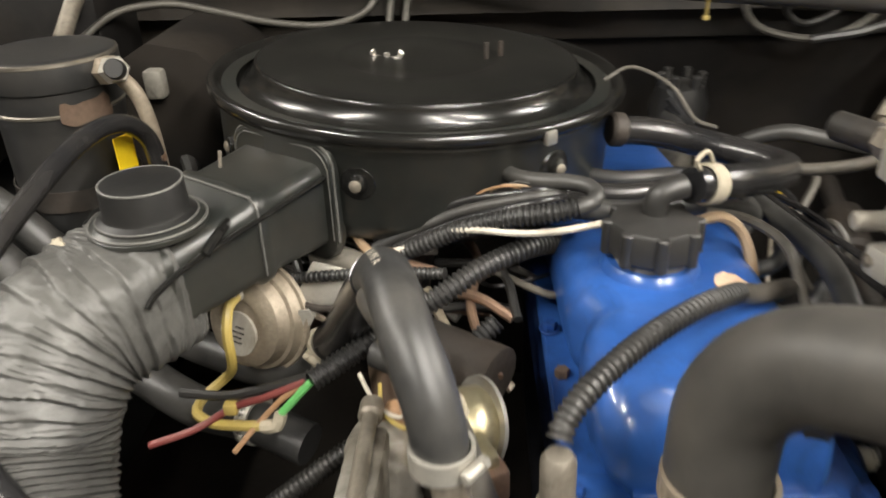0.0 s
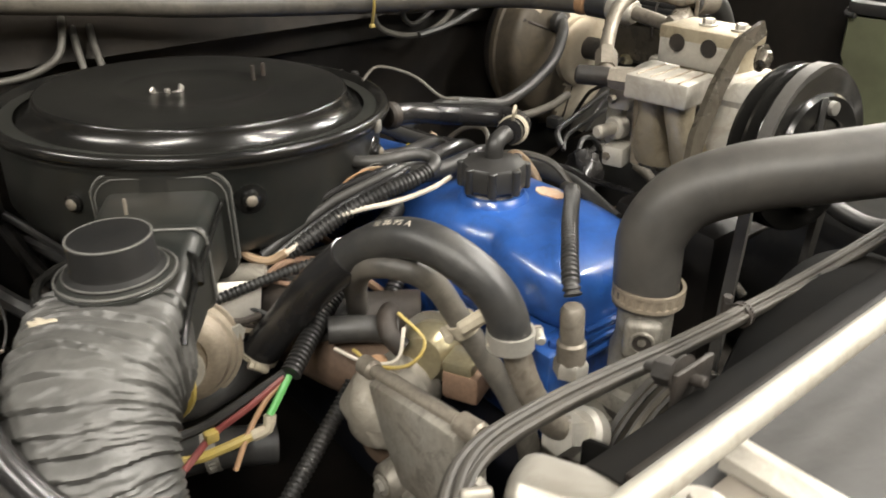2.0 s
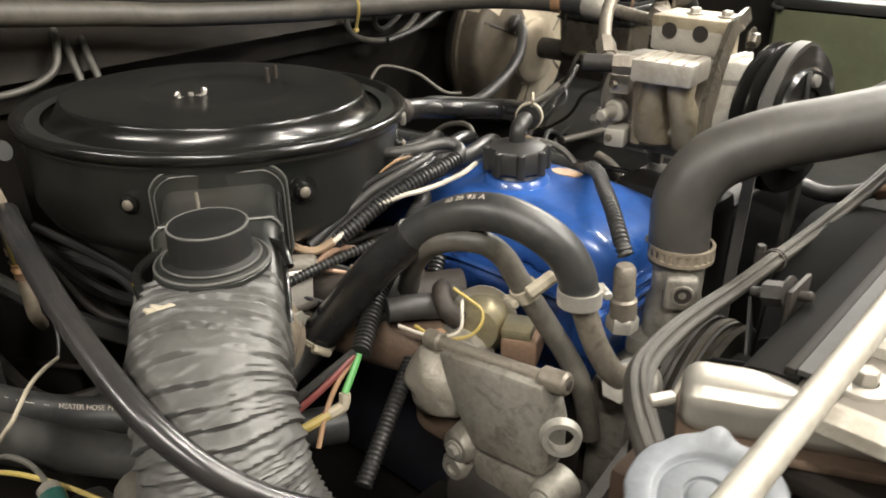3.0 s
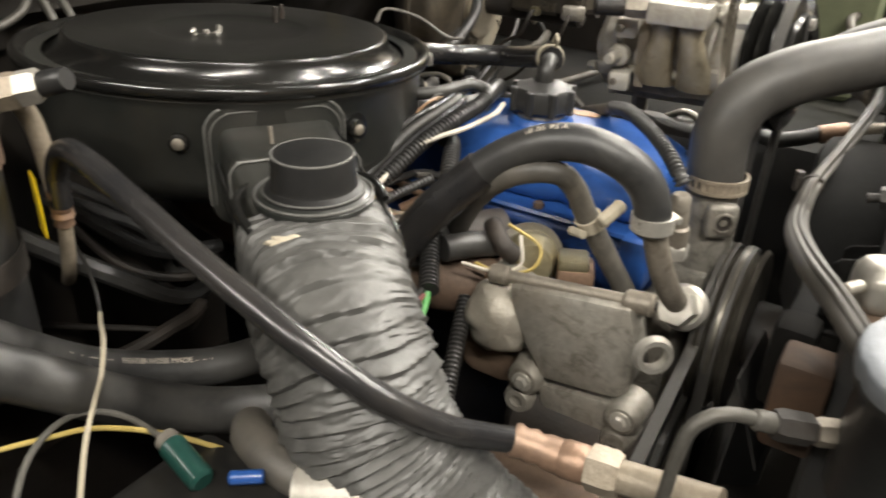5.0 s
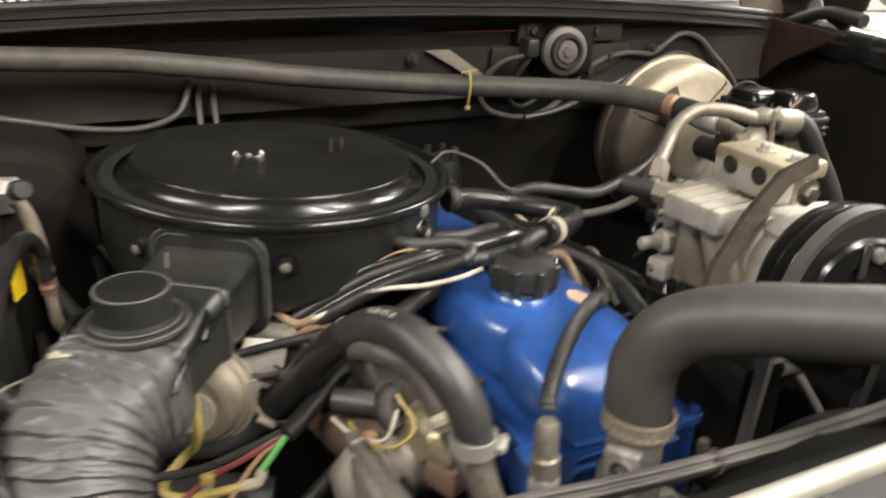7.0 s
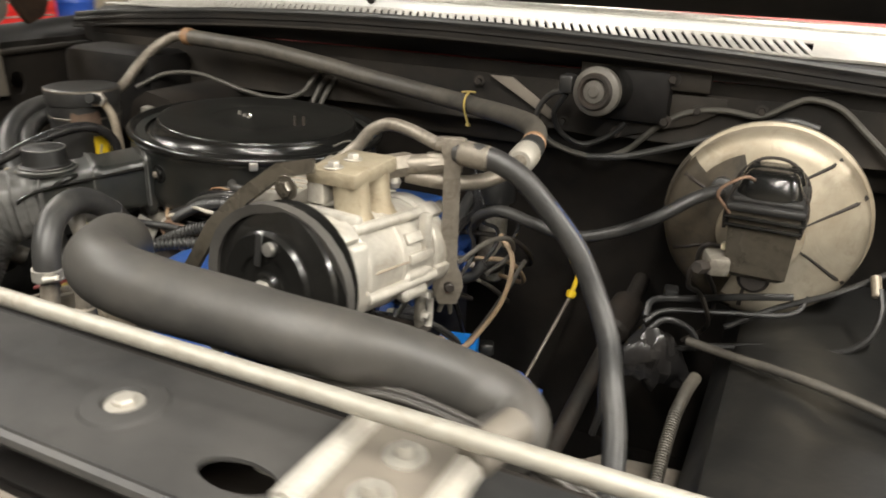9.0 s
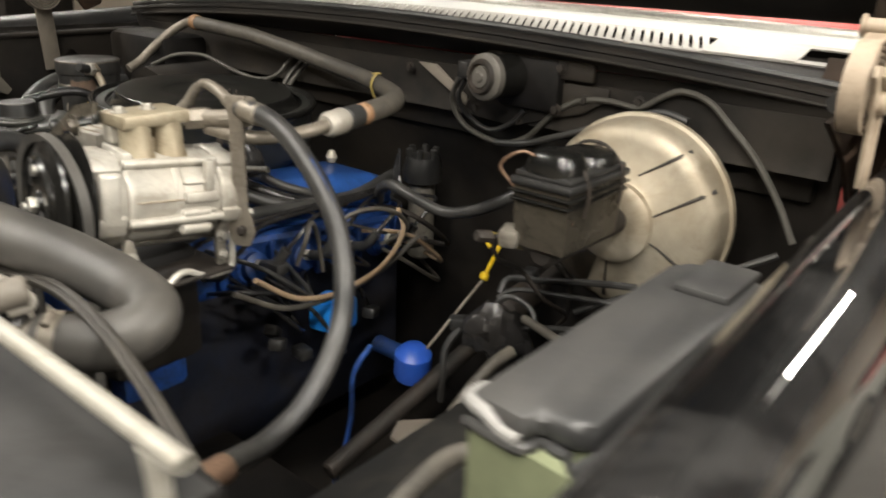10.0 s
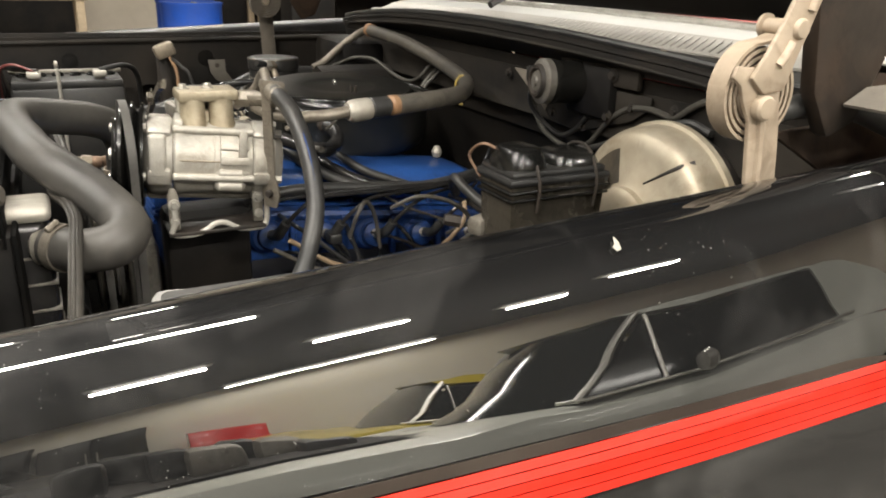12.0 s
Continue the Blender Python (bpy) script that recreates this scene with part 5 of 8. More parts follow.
rh = hose("radiator_hose", [(0.203, -0.448, 0.885), (0.203, -0.446, 0.915), (0.206, -0.446, 0.946), (0.222, -0.460, 0.975), (0.250, -0.493, 0.994), (0.284, -0.535, 1.006), (0.320, -0.572, 1.016), (0.360, -0.593, 1.020), (0.41, -0.592, 1.015), (0.455, -0.580, 1.007), (0.498, -0.568, 0.998), (0.535, -0.546, 0.985),
                             (0.566, -0.514, 0.965), (0.606, -0.486, 0.941), (0.640, -0.481, 0.929), (0.654, -0.498, 0.919), (0.640, -0.526, 0.911), (0.616, -0.546, 0.908), (0.596, -0.562, 0.907)], 0.0265, DUSTY_HOSE, "thick black upper radiator hose between outlet and radiator", seg=28)
part("hose_clamp", hose_clamp((0.203, -0.450, 0.895), (0.02, 0.02, 1), 0.0272, 0.014, screw=5.2), TARNISH, rh, "steel worm-drive clamp")
part("hose_clamp", hose_clamp((0.608, -0.552, 0.9075), (-0.75, -0.6, 0), 0.0272, 0.014, screw=1.2), PIPE, rh, "steel worm-drive clamp")

hh = hose("heater_hose", [(0.066, -0.434, 0.892), (0.064, -0.432, 0.915), (0.058, -0.423, 0.936), (0.048, -0.404, 0.953), (0.038, -0.372, 0.9615), (0.028, -0.335, 0.952), (0.014, -0.290, 0.918), (-0.008, -0.250, 0.866), (-0.03, -0.225, 0.824), (-0.06, -0.216, 0.797), (-0.10, -0.213, 0.789), (-0.14, -0.19, 0.786), (-0.176, -0.170, 0.786), (-0.221, -0.144, 0.798), (-0.25, -0.133, 0.813), (-0.275, -0.127, 0.832), (-0.302, -0.126, 0.858), (-0.337, -0.122, 0.892), (-0.38, -0.11, 0.922), (-0.43, -0.06, 0.94), (-0.47, 0.02, 0.945), (-0.48, 0.12, 0.94)], 0.0155, RUBBER, "black heater hose arching to the water outlet", seg=22)
part("sleeve", tube([(0.018, -0.300, 0.927), (0.002, -0.267, 0.890), (-0.018, -0.238, 0.845), (-0.036, -0.222, 0.817)], 0.0175, 20), SLEEK, hh, "darker outer sleeve")
part("hose_clamp", hose_clamp((0.066, -0.434, 0.900), (0.0, 0.03, 1), 0.0162, 0.013, screw=2.5), ZINC, hh, "slotted steel clamp")
part("sleeve_tie", hose_clamp((-0.036, -0.222, 0.817), (-0.35, 0.15, -0.6), 0.0178, 0.004), TAPE, hh)
h2 = hose("heater_hose", [(-0.05, -0.27, 0.755), (-0.10, -0.25, 0.762), (-0.15, -0.235, 0.764), (-0.201, -0.211, 0.778), (-0.24, -0.192, 0.799), (-0.27, -0.185, 0.821), (-0.295, -0.181, 0.844), (-0.32, -0.172, 0.866), (-0.35, -0.162, 0.892), (-0.39, -0.14, 0.926), (-0.44, -0.08, 0.95), (-0.48, 0.0, 0.96), (-0.5, 0.12, 0.955)], 0.0175, RUBBER, "thick black heater hose lying along the apron", seg=22)
part("hose_clamp", hose_clamp((-0.10, -0.25, 0.762), (0.9, -0.35, 0.1), 0.0178, 0.011), ZINC, h2)


def wrapped_words(words, size, line, start, r, face):
    """Lettering laid round a hose: runs along line from start metres on, on the side that looks to face."""
    bm = text_mesh(words, size, I4, 0.0)
    pts = spline(line, 0.003)
    dist = [0.0]
    for p, q in zip(pts, pts[1:]):
        dist.append(dist[-1] + (q - p).length)
    left = min(v.co.x for v in bm.verts)
    for v in bm.verts:
        s = start + v.co.x - left
        i = max(0, min(len(pts) - 2, int(np.searchsorted(dist, s)) - 1))
        t = (pts[i + 1] - pts[i]).normalized()
        c = pts[i] + t * (s - dist[i])
        out = Vector(face) - t * Vector(face).dot(t)
        out.normalize()
        up = out.cross(t)
        a = v.co.y / r
        v.co = c + (out * math.cos(a) + up * math.sin(a)) * (r + 0.0004)
    return bm


ARCH = [(0.014, -0.290, 0.918), (0.028, -0.335, 0.952), (0.038, -0.372, 0.9615), (0.048, -0.404, 0.953), (0.058, -0.423, 0.936), (0.064, -0.432, 0.915)]
part("printed_code", wrapped_words("10 26 95 A", 0.0070, ARCH, 0.062, 0.0160, (-0.35, -0.25, 0.9)), WHITE_WIRE, hh, "white printed code")
PRINT = [(-0.302, -0.126, 0.858), (-0.275, -0.127, 0.832), (-0.25, -0.133, 0.813), (-0.221, -0.144, 0.798), (-0.176, -0.170, 0.786), (-0.14, -0.19, 0.786)]
part("printed_words", wrapped_words("HEATER HOSE MADE", 0.0062, PRINT, 0.082, 0.0155, (-0.25, -0.45, 0.86)), WHITE_WIRE, hh, "white printed words")
for words, begin in (("--", 0.036), ("-", 0.046), ("----", 0.054), ("--", 0.070), ("-", 0.142), ("-", 0.148), ("-", 0.154)):
    part("print_mark", wrapped_words(words, 0.0062, PRINT, begin, 0.0155, (-0.25, -0.45, 0.86)), WHITE_WIRE, hh)

steel_pipe = hose("coolant_pipe", [(0.045, -0.262, 0.85), (0.028, -0.290, 0.895), (0.019, -0.325, 0.928), (0.030, -0.358, 0.936), (0.049, -0.369, 0.920), (0.062, -0.377, 0.894), (0.073, -0.387, 0.869), (0.083, -0.398, 0.844), (0.092, -0.410, 0.819), (0.096, -0.425, 0.79), (0.10, -0.435, 0.74)], 0.0098, OLD_RUBBER, "grey small hose beside the rocker cover")
part("hose_clamp", hose_clamp((0.0665, -0.381, 0.884), (0.4, -0.35, -0.9), 0.0105, 0.012, screw=4.4), TAPE, steel_pipe, "pale plastic clamp")
part("clamp_tail", rod((0.050, -0.396, 0.893), (0.072, -0.405, 0.905), 0.006, 8), TAPE, steel_pipe)

ac1 = hose("refrigerant_hose", [(0.490, -0.262, 1.063), (0.525, -0.262, 1.062), (0.558, -0.255, 1.046), (0.590, -0.249, 1.014), (0.622, -0.248, 0.977), (0.647, -0.252, 0.935), (0.669, -0.267, 0.896), (0.683, -0.287, 0.855), (0.699, -0.325, 0.822), (0.709, -0.37, 0.796), (0.714, -0.415, 0.784), (0.722, -0.45, 0.790), (0.735, -0.48, 0.80), (0.75, -0.52, 0.81)], 0.0118, RUBBER, "black refrigerant hose with a faint blue line down from the compressor")
part("blue_line", tube([(0.570, -0.2545, 1.0468), (0.601, -0.250, 1.0185), (0.6325, -0.2495, 0.981), (0.657, -0.2535, 0.938), (0.678, -0.2685, 0.898), (0.693, -0.2885, 0.857)], 0.0009, 6), BLUE, ac1, "thin blue printed line")
part("crimp", rod((0.494, -0.262, 1.0635), (0.530, -0.262, 1.060), 0.0135, 18), PIPE, ac1)
part("copper_sleeve", rod((0.733, -0.475, 0.798), (0.748, -0.515, 0.809), 0.0142, 18), COPPER, ac1, "copper crimp sleeve")
part("end_pipe", rod((0.748, -0.515, 0.809), (0.785, -0.615, 0.832), 0.008, 14), PIPE, ac1)

suc = hose("suction_hose", [(-0.285, 0.196, 1.083), (-0.20, 0.205, 1.077), (-0.117, 0.208, 1.072), (-0.046, 0.211, 1.063), (0.033, 0.210, 1.053), (0.103, 0.207, 1.043), (0.183, 0.194, 1.036), (0.262, 0.173, 1.031), (0.345, 0.128, 1.031), (0.42, 0.075, 1.034), (0.470, 0.022, 1.0375), (0.498, -0.03, 1.039), (0.515, -0.085, 1.0385)], 0.0145, OLD_RUBBER, "grey suction hose along the bulkhead", seg=20)
part("pale_band", rod((0.5125, -0.078, 1.0385), (0.517, -0.094, 1.0384), 0.0152, 18), AMBER, suc, "tan tape band")
part("dark_sleeve", rod((0.517, -0.094, 1.0384), (0.522, -0.128, 1.0372), 0.0155, 18), RUBBER, suc)
part("crimp", lathe([(0, 0), (0.0145, 0), (0.0165, 0.004), (0.0165, 0.03), (0.013, 0.036), (0, 0.036)], place((0.522, -0.126, 1.0372), (0.5265, -0.178, 1.033)), 20), ALLOY, suc, "pale crimped ferrule")
part("hard_pipe", tube([(0.525, -0.158, 1.035), (0.522, -0.20, 1.030), (0.505, -0.245, 1.028), (0.475, -0.265, 1.030), (0.44, -0.275, 1.034)], 0.0085, 14), PIPE, suc)
part("end_band", rod((-0.30, 0.197, 1.084), (-0.278, 0.196, 1.083), 0.0165, 18), AMBER, suc)
part("elbow_pipe", tube([(-0.285, 0.196, 1.083), (-0.325, 0.195, 1.080), (-0.352, 0.172, 1.060), (-0.362, 0.135, 1.030), (-0.366, 0.10, 1.000), (-0.366, 0.07, 0.985)], 0.0095, 14), PIPE, suc, "dull pipe elbow")
tie = part("cable_tie", tube([(0.334, 0.1255, 1.052), (0.332, 0.118, 1.046), (0.331, 0.1145, 1.032), (0.3325, 0.120, 1.016), (0.334, 0.1265, 1.002)], 0.002, 6), OLIVE, suc, "yellowed cable tie")
part("tie_head", rbox((0.007, 0.006, 0.005), at(0.334, 0.1265, 1.001), 0.001), OLIVE, tie)
part("tie_tail", tube([(0.322, 0.126, 1.051), (0.334, 0.1255, 1.053), (0.346, 0.122, 1.054)], 0.0016, 6), OLIVE, tie)

lh = hose("receiver_hose", [(-0.214, -0.069, 0.915), (-0.216, -0.075, 0.945), (-0.222, -0.100, 0.968), (-0.231, -0.135, 0.974), (-0.240, -0.188, 0.966), (-0.247, -0.253, 0.948), (-0.250, -0.310, 0.931), (-0.248, -0.350, 0.916), (-0.234, -0.383, 0.892), (-0.208, -0.406, 0.865), (-0.180, -0.424, 0.846), (-0.160, -0.437, 0.835)], 0.0085, SLEEK, "thin shiny black refrigerant hose crossing the duct", seg=16)
U0, U1, U2, U3 = Vector((-0.163, -0.4335, 0.8365)), Vector((-0.1545, -0.464, 0.831)), Vector((-0.153, -0.503, 0.835)), Vector((-0.1565, -0.56, 0.848))
part("copper_sleeve", lathe([(0, 0), (0.0105, 0), (0.0115, 0.003), (0.0098, 0.008), (0.0115, 0.013), (0.0098, 0.018), (0.0115, 0.023), (0.0115, 0.032), (0, 0.032)], place(U0, U1), 18), COPPER, lh, "copper crimp sleeve")
part("union", lathe([(0, 0), (0.0115, 0), (0.0125, 0.003), (0.0125, 0.016), (0.0105, 0.019), (0, 0.019)], place(U1, U2), 20), COPPER, lh, "tan brass union body")
part("union_nut", hexagon(U1.lerp(U2, 0.48), U1.lerp(U2, 0.98), 0.0150), TARNISH, lh, "tan hexagonal union nut")
part("end_pipe", tube([U1.lerp(U2, 0.9), U2.lerp(U3, 0.25), U3], 0.0105, 14), TARNISH, lh)
part("copper_sleeve", lathe([(0, 0), (0.0078, 0), (0.0070, 0.004), (0.0088, 0.008), (0.0072, 0.012), (0.0088, 0.016), (0.0072, 0.020), (0.0088, 0.024), (0.0088, 0.03), (0, 0.03)], place((-0.2135, -0.066, 0.898), (-0.2145, -0.070, 0.93)), 18), COPPER, lh)
part("pale_pipe", tube([(-0.2135, -0.066, 0.90), (-0.213, -0.063, 0.88), (-0.211, -0.055, 0.855), (-0.20, -0.03, 0.83)], 0.0058, 12), TARNISH, lh, "pale tarnished pipe")

OV = [(-0.136, -0.618, 0.944), (-0.128, -0.602, 0.953), (-0.112, -0.582, 0.966), (-0.083, -0.565, 0.967), (-0.031, -0.552, 0.955), (0.035, -0.541, 0.938), (0.112, -0.534, 0.922), (0.201, -0.531, 0.912), (0.30, -0.540, 0.918), (0.42, -0.552, 0.935), (0.52, -0.553, 0.950), (0.57, -0.540, 0.949), (0.616, -0.534, 0.941), (0.679, -0.538, 0.930), (0.727, -0.542, 0.913), (0.769, -0.546, 0.894), (0.806, -0.551, 0.875), (0.84, -0.556, 0.85), (0.86, -0.56, 0.79)]
for pts, r, mat in (([(0.125, -0.150, 0.888), (0.150, -0.178, 0.920), (0.200, -0.192, 0.9215), (0.262, -0.178, 0.9205), (0.305, -0.150, 0.900), (0.335, -0.09, 0.872), (0.35, 0.0, 0.855)], 0.0095, RUBBER),
                    ([(0.122, -0.105, 0.885), (0.150, -0.140, 0.916), (0.205, -0.152, 0.9185), (0.262, -0.140, 0.9175), (0.306, -0.112, 0.896), (0.335, -0.05, 0.868), (0.345, 0.04, 0.85)], 0.0095, SLEEK),
                    ([(0.125, -0.02, 0.872), (0.160, -0.075, 0.906), (0.215, -0.098, 0.909), (0.268, -0.085, 0.907), (0.310, -0.05, 0.885), (0.335, 0.02, 0.86)], 0.0075, RUBBER)):
    hose("vacuum_hose", pts, r, mat, "black rubber hose lying across the rocker cover")
ov = hose("overflow_hose", OV, 0.0068, RIBBED_RUBBER, "dusty grey ribbed overflow hose along the fan shroud")
for off in ((-0.0052, -0.0030, 0.0030), (-0.0030, 0.0010, 0.0062), (0.0010, -0.0062, 0.0030), (0.0015, -0.0020, 0.0066)):
    part("ridge", tube([Vector(q) + Vector(off) for q in OV[1:]], 0.0022, 8), RIBBED_RUBBER, ov)

part("hose_clip", hose_clamp((0.201, -0.531, 0.912), (1, -0.02, 0), 0.0078, 0.006), DARK_IRON, ov)


# ---- looms, wires and vacuum lines ----
def sleeve_loom(pts, r, label):
    t = thing("wire_loom", pts[0], label, "cable")
    part("sleeve", loom(pts, r), PLASTIC, t)
    return t


sl = sleeve_loom([(0.1255, -0.438, 0.914), (0.129, -0.432, 0.921), (0.140, -0.420, 0.929), (0.161, -0.400, 0.936), (0.186, -0.377, 0.939), (0.218, -0.350, 0.938), (0.245, -0.325, 0.930)], 0.0072, "black corrugated loom over the rocker cover")
part("hose_tail", tube([(0.245, -0.325, 0.930), (0.265, -0.31, 0.920), (0.30, -0.27, 0.90)], 0.0068, 12), OLD_RUBBER, sl)
sleeve_loom([(-0.037, -0.286, 0.832), (-0.006, -0.266, 0.844), (0.026, -0.248, 0.858), (0.056, -0.241, 0.876), (0.088, -0.225, 0.891), (0.127, -0.202, 0.897), (0.16, -0.17, 0.885)], 0.009, "black corrugated loom with wires at its end")
m1 = sleeve_loom([(-0.03, -0.15, 0.855), (0.0, -0.175, 0.870), (0.03, -0.192, 0.890), (0.071, -0.202, 0.912), (0.108, -0.213, 0.927), (0.14, -0.219, 0.934), (0.160, -0.220, 0.939)], 0.0080, "black corrugated loom below the air cleaner")
part("taped_end", tube([(0.156, -0.220, 0.938), (0.168, -0.218, 0.941), (0.174, -0.210, 0.944), (0.170, -0.200, 0.947), (0.155, -0.193, 0.948), (0.135, -0.188, 0.947), (0.118, -0.178, 0.946), (0.105, -0.160, 0.945)], 0.0062, 12), RUBBER, m1, "hooked taped black end")
for k in range(3):
    u, v = 0.006 * k, 0.005 * k
    part("hose_strand", tube([(0.0, -0.182 + v, 0.878 + u), (0.04, -0.188 + v, 0.900 + u), (0.075, -0.194 + v, 0.917 + u), (0.11, -0.203 + v, 0.931 + u * 0.6), (0.135, -0.206 + v, 0.938 + u * 0.4), (0.150, -0.198 + v, 0.937), (0.152, -0.18 + v, 0.925), (0.15, -0.15, 0.905)], 0.0036 + 0.0008 * (k % 2), 10), (SLEEK, RUBBER, SLEEK)[k], m1, "shiny black strand")
for k in range(3):
    part("thin_wire", tube([(0.06 + 0.012 * k, -0.175, 0.90), (0.085 + 0.012 * k, -0.186, 0.935 + 0.004 * k), (0.11 + 0.01 * k, -0.19, 0.944), (0.13 + 0.008 * k, -0.185, 0.935)], 0.0011, 6), (AMBER, TAN_WIRE, RUBBER)[k], m1)
sleeve_loom([(-0.08, -0.33, 0.74), (-0.03, -0.31, 0.77), (0.02, -0.29, 0.80), (0.06, -0.27, 0.83), (0.10, -0.25, 0.86)], 0.008, "black corrugated loom beside the pump")
sleeve_loom([(-0.075, -0.205, 0.872), (-0.06, -0.198, 0.868), (-0.02, -0.20, 0.872), (0.02, -0.208, 0.878), (0.06, -0.222, 0.885)], 0.005, "thin corrugated loom at the manifold")
sleeve_loom([(-0.24, -0.36, 0.755), (-0.27, -0.32, 0.775), (-0.32, -0.27, 0.77), (-0.37, -0.25, 0.74)], 0.011, "black corrugated loom low on the side")


def wire(pts, r, material, label):
    t = thing("wire", pts[0], label, "wire")
    part("strand", tube(pts, r, 8, 0.005), material, t)
    return t


ww = wire([(-0.008, -0.172, 0.882), (0.004, -0.186, 0.881), (0.018, -0.195, 0.890), (0.040, -0.192, 0.897), (0.062, -0.202, 0.911), (0.085, -0.213, 0.918), (0.107, -0.222, 0.920), (0.130, -0.228, 0.9225), (0.150, -0.238, 0.930), (0.176, -0.232, 0.932)], 0.0026, WHITE_WIRE, "white vacuum tube curving to the cap")
part("tan_end", tube([(-0.021, -0.158, 0.910), (-0.018, -0.164, 0.896), (-0.012, -0.170, 0.885), (0.002, -0.184, 0.8805), (0.016, -0.194, 0.889)], 0.0042, 8), TAN_WIRE, ww, "tan elbow end")
wire([(0.235, -0.245, 0.938), (0.258, -0.235, 0.938), (0.275, -0.235, 0.925), (0.282, -0.25, 0.90), (0.28, -0.26, 0.86)], 0.0042, TAN_WIRE, "tan vacuum tube behind the cap")
wire([(0.26, -0.20, 0.925), (0.285, -0.215, 0.926), (0.305, -0.245, 0.918), (0.31, -0.28, 0.89)], 0.004, OLD_RUBBER, "grey vacuum tube behind the cap")
yt = wire([(-0.1035, -0.229, 0.869), (-0.106, -0.241, 0.868), (-0.1075, -0.251, 0.852), (-0.1075, -0.252, 0.828), (-0.111, -0.247, 0.812), (-0.120, -0.240, 0.799), (-0.138, -0.247, 0.785), (-0.140, -0.262, 0.781), (-0.122, -0.277, 0.783), (-0.100, -0.284, 0.787), (-0.078, -0.290, 0.792)], 0.0042, OLIVE, "aged yellow vacuum tube from the diaphragm")
part("tee", tube([(-0.078, -0.290, 0.792), (-0.066, -0.294, 0.796), (-0.062, -0.292, 0.806)], 0.0052, 8), TAPE, yt, "cream plastic elbow")
wire([(-0.062, -0.292, 0.806), (-0.054, -0.290, 0.814), (-0.045, -0.288, 0.824), (-0.038, -0.285, 0.830)], 0.0032, GREEN_WIRE, "bright green wire at the loom end")
wire([(-0.170, -0.29, 0.772), (-0.135, -0.283, 0.782), (-0.105, -0.275, 0.797), (-0.075, -0.28, 0.812), (-0.042, -0.284, 0.830)], 0.003, RED_WIRE, "red wire at the loom end")
wire([(-0.10, -0.30, 0.775), (-0.08, -0.288, 0.795), (-0.06, -0.284, 0.815), (-0.04, -0.284, 0.829)], 0.0024, AMBER, "orange wire at the loom end")
wire([(-0.15, -0.26, 0.80), (-0.11, -0.268, 0.803), (-0.07, -0.275, 0.818), (-0.04, -0.282, 0.832)], 0.004, PLASTIC, "black wire at the loom end")
wire([(0.015, -0.30, 0.84), (0.02, -0.325, 0.835), (0.04, -0.345, 0.838), (0.06, -0.34, 0.85), (0.055, -0.31, 0.865)], 0.0016, OLIVE, "thin loop of wire by the valve")
wire([(0.0, -0.295, 0.845), (0.015, -0.32, 0.838), (0.035, -0.335, 0.84), (0.05, -0.325, 0.86)], 0.0016, WHITE_WIRE, "thin loop of wire by the valve")
wc = wire([(-0.211, -0.085, 0.823), (-0.236, -0.126, 0.842), (-0.260, -0.166, 0.856), (-0.281, -0.192, 0.853), (-0.300, -0.212, 0.853), (-0.322, -0.232, 0.846), (-0.35, -0.262, 0.832), (-0.38, -0.29, 0.81), (-0.40, -0.30, 0.79)], 0.0017, TAPE, "thin cream wire hanging over the hoses")
part("dark_end", tube([(-0.211, -0.085, 0.823), (-0.203, -0.072, 0.832), (-0.200, -0.062, 0.850), (-0.204, -0.058, 0.872)], 0.0014, 6), PLASTIC, wc)
wire([(-0.375, -0.225, 0.805), (-0.345, -0.200, 0.826), (-0.318, -0.191, 0.834), (-0.297, -0.196, 0.834), (-0.284, -0.218, 0.831), (-0.285, -0.262, 0.832)], 0.0022, LINE_GREY, "thin grey wire over the apron")
wire([(-0.36, -0.165, 0.826), (-0.325, -0.190, 0.829), (-0.300, -0.21, 0.830), (-0.278, -0.25, 0.829), (-0.25, -0.29, 0.81)], 0.0018, OLIVE, "thin aged wire over the apron")

# lines on the bulkhead
pipes = thing("bulkhead_lines", (-0.01, 0.25, 1.0), "three dull metal lines curving off the bulkhead", "pipes")
part("line", tube([(-0.012, 0.288, 1.048), (-0.022, 0.262, 1.040), (-0.031, 0.236, 1.022), (-0.045, 0.222, 0.999), (-0.075, 0.216, 0.986), (-0.115, 0.212, 0.983), (-0.17, 0.208, 0.990), (-0.23, 0.205, 1.004), (-0.28, 0.195, 1.015), (-0.33, 0.165, 1.012), (-0.36, 0.12, 0.99)], 0.0045, 10), LINE_GREY, pipes)
part("line", tube([(-0.004, 0.29, 1.045), (-0.012, 0.265, 1.03), (-0.018, 0.235, 1.005), (-0.020, 0.214, 0.978), (-0.020, 0.20, 0.94)], 0.0045, 10), LINE_GREY, pipes)
part("line", tube([(0.014, 0.29, 1.045), (0.008, 0.265, 1.03), (0.002, 0.235, 1.005), (0.0, 0.210, 0.978), (0.0, 0.195, 0.94)], 0.0045, 10), LINE_GREY, pipes)

# PCV hose from the air cleaner, doubled back to the oil cap
pcv = hose("breather_hose", [(0.203, -0.092, 0.953), (0.24, -0.085, 0.948), (0.285, -0.095, 0.940), (0.322, -0.118, 0.936), (0.336, -0.137, 0.936), (0.332, -0.156, 0.939), (0.305, -0.190, 0.949), (0.265, -0.232, 0.964), (0.228, -0.257, 0.972)], 0.0125, SLEEK, "black breather hose doubled back to the oil cap", seg=16)
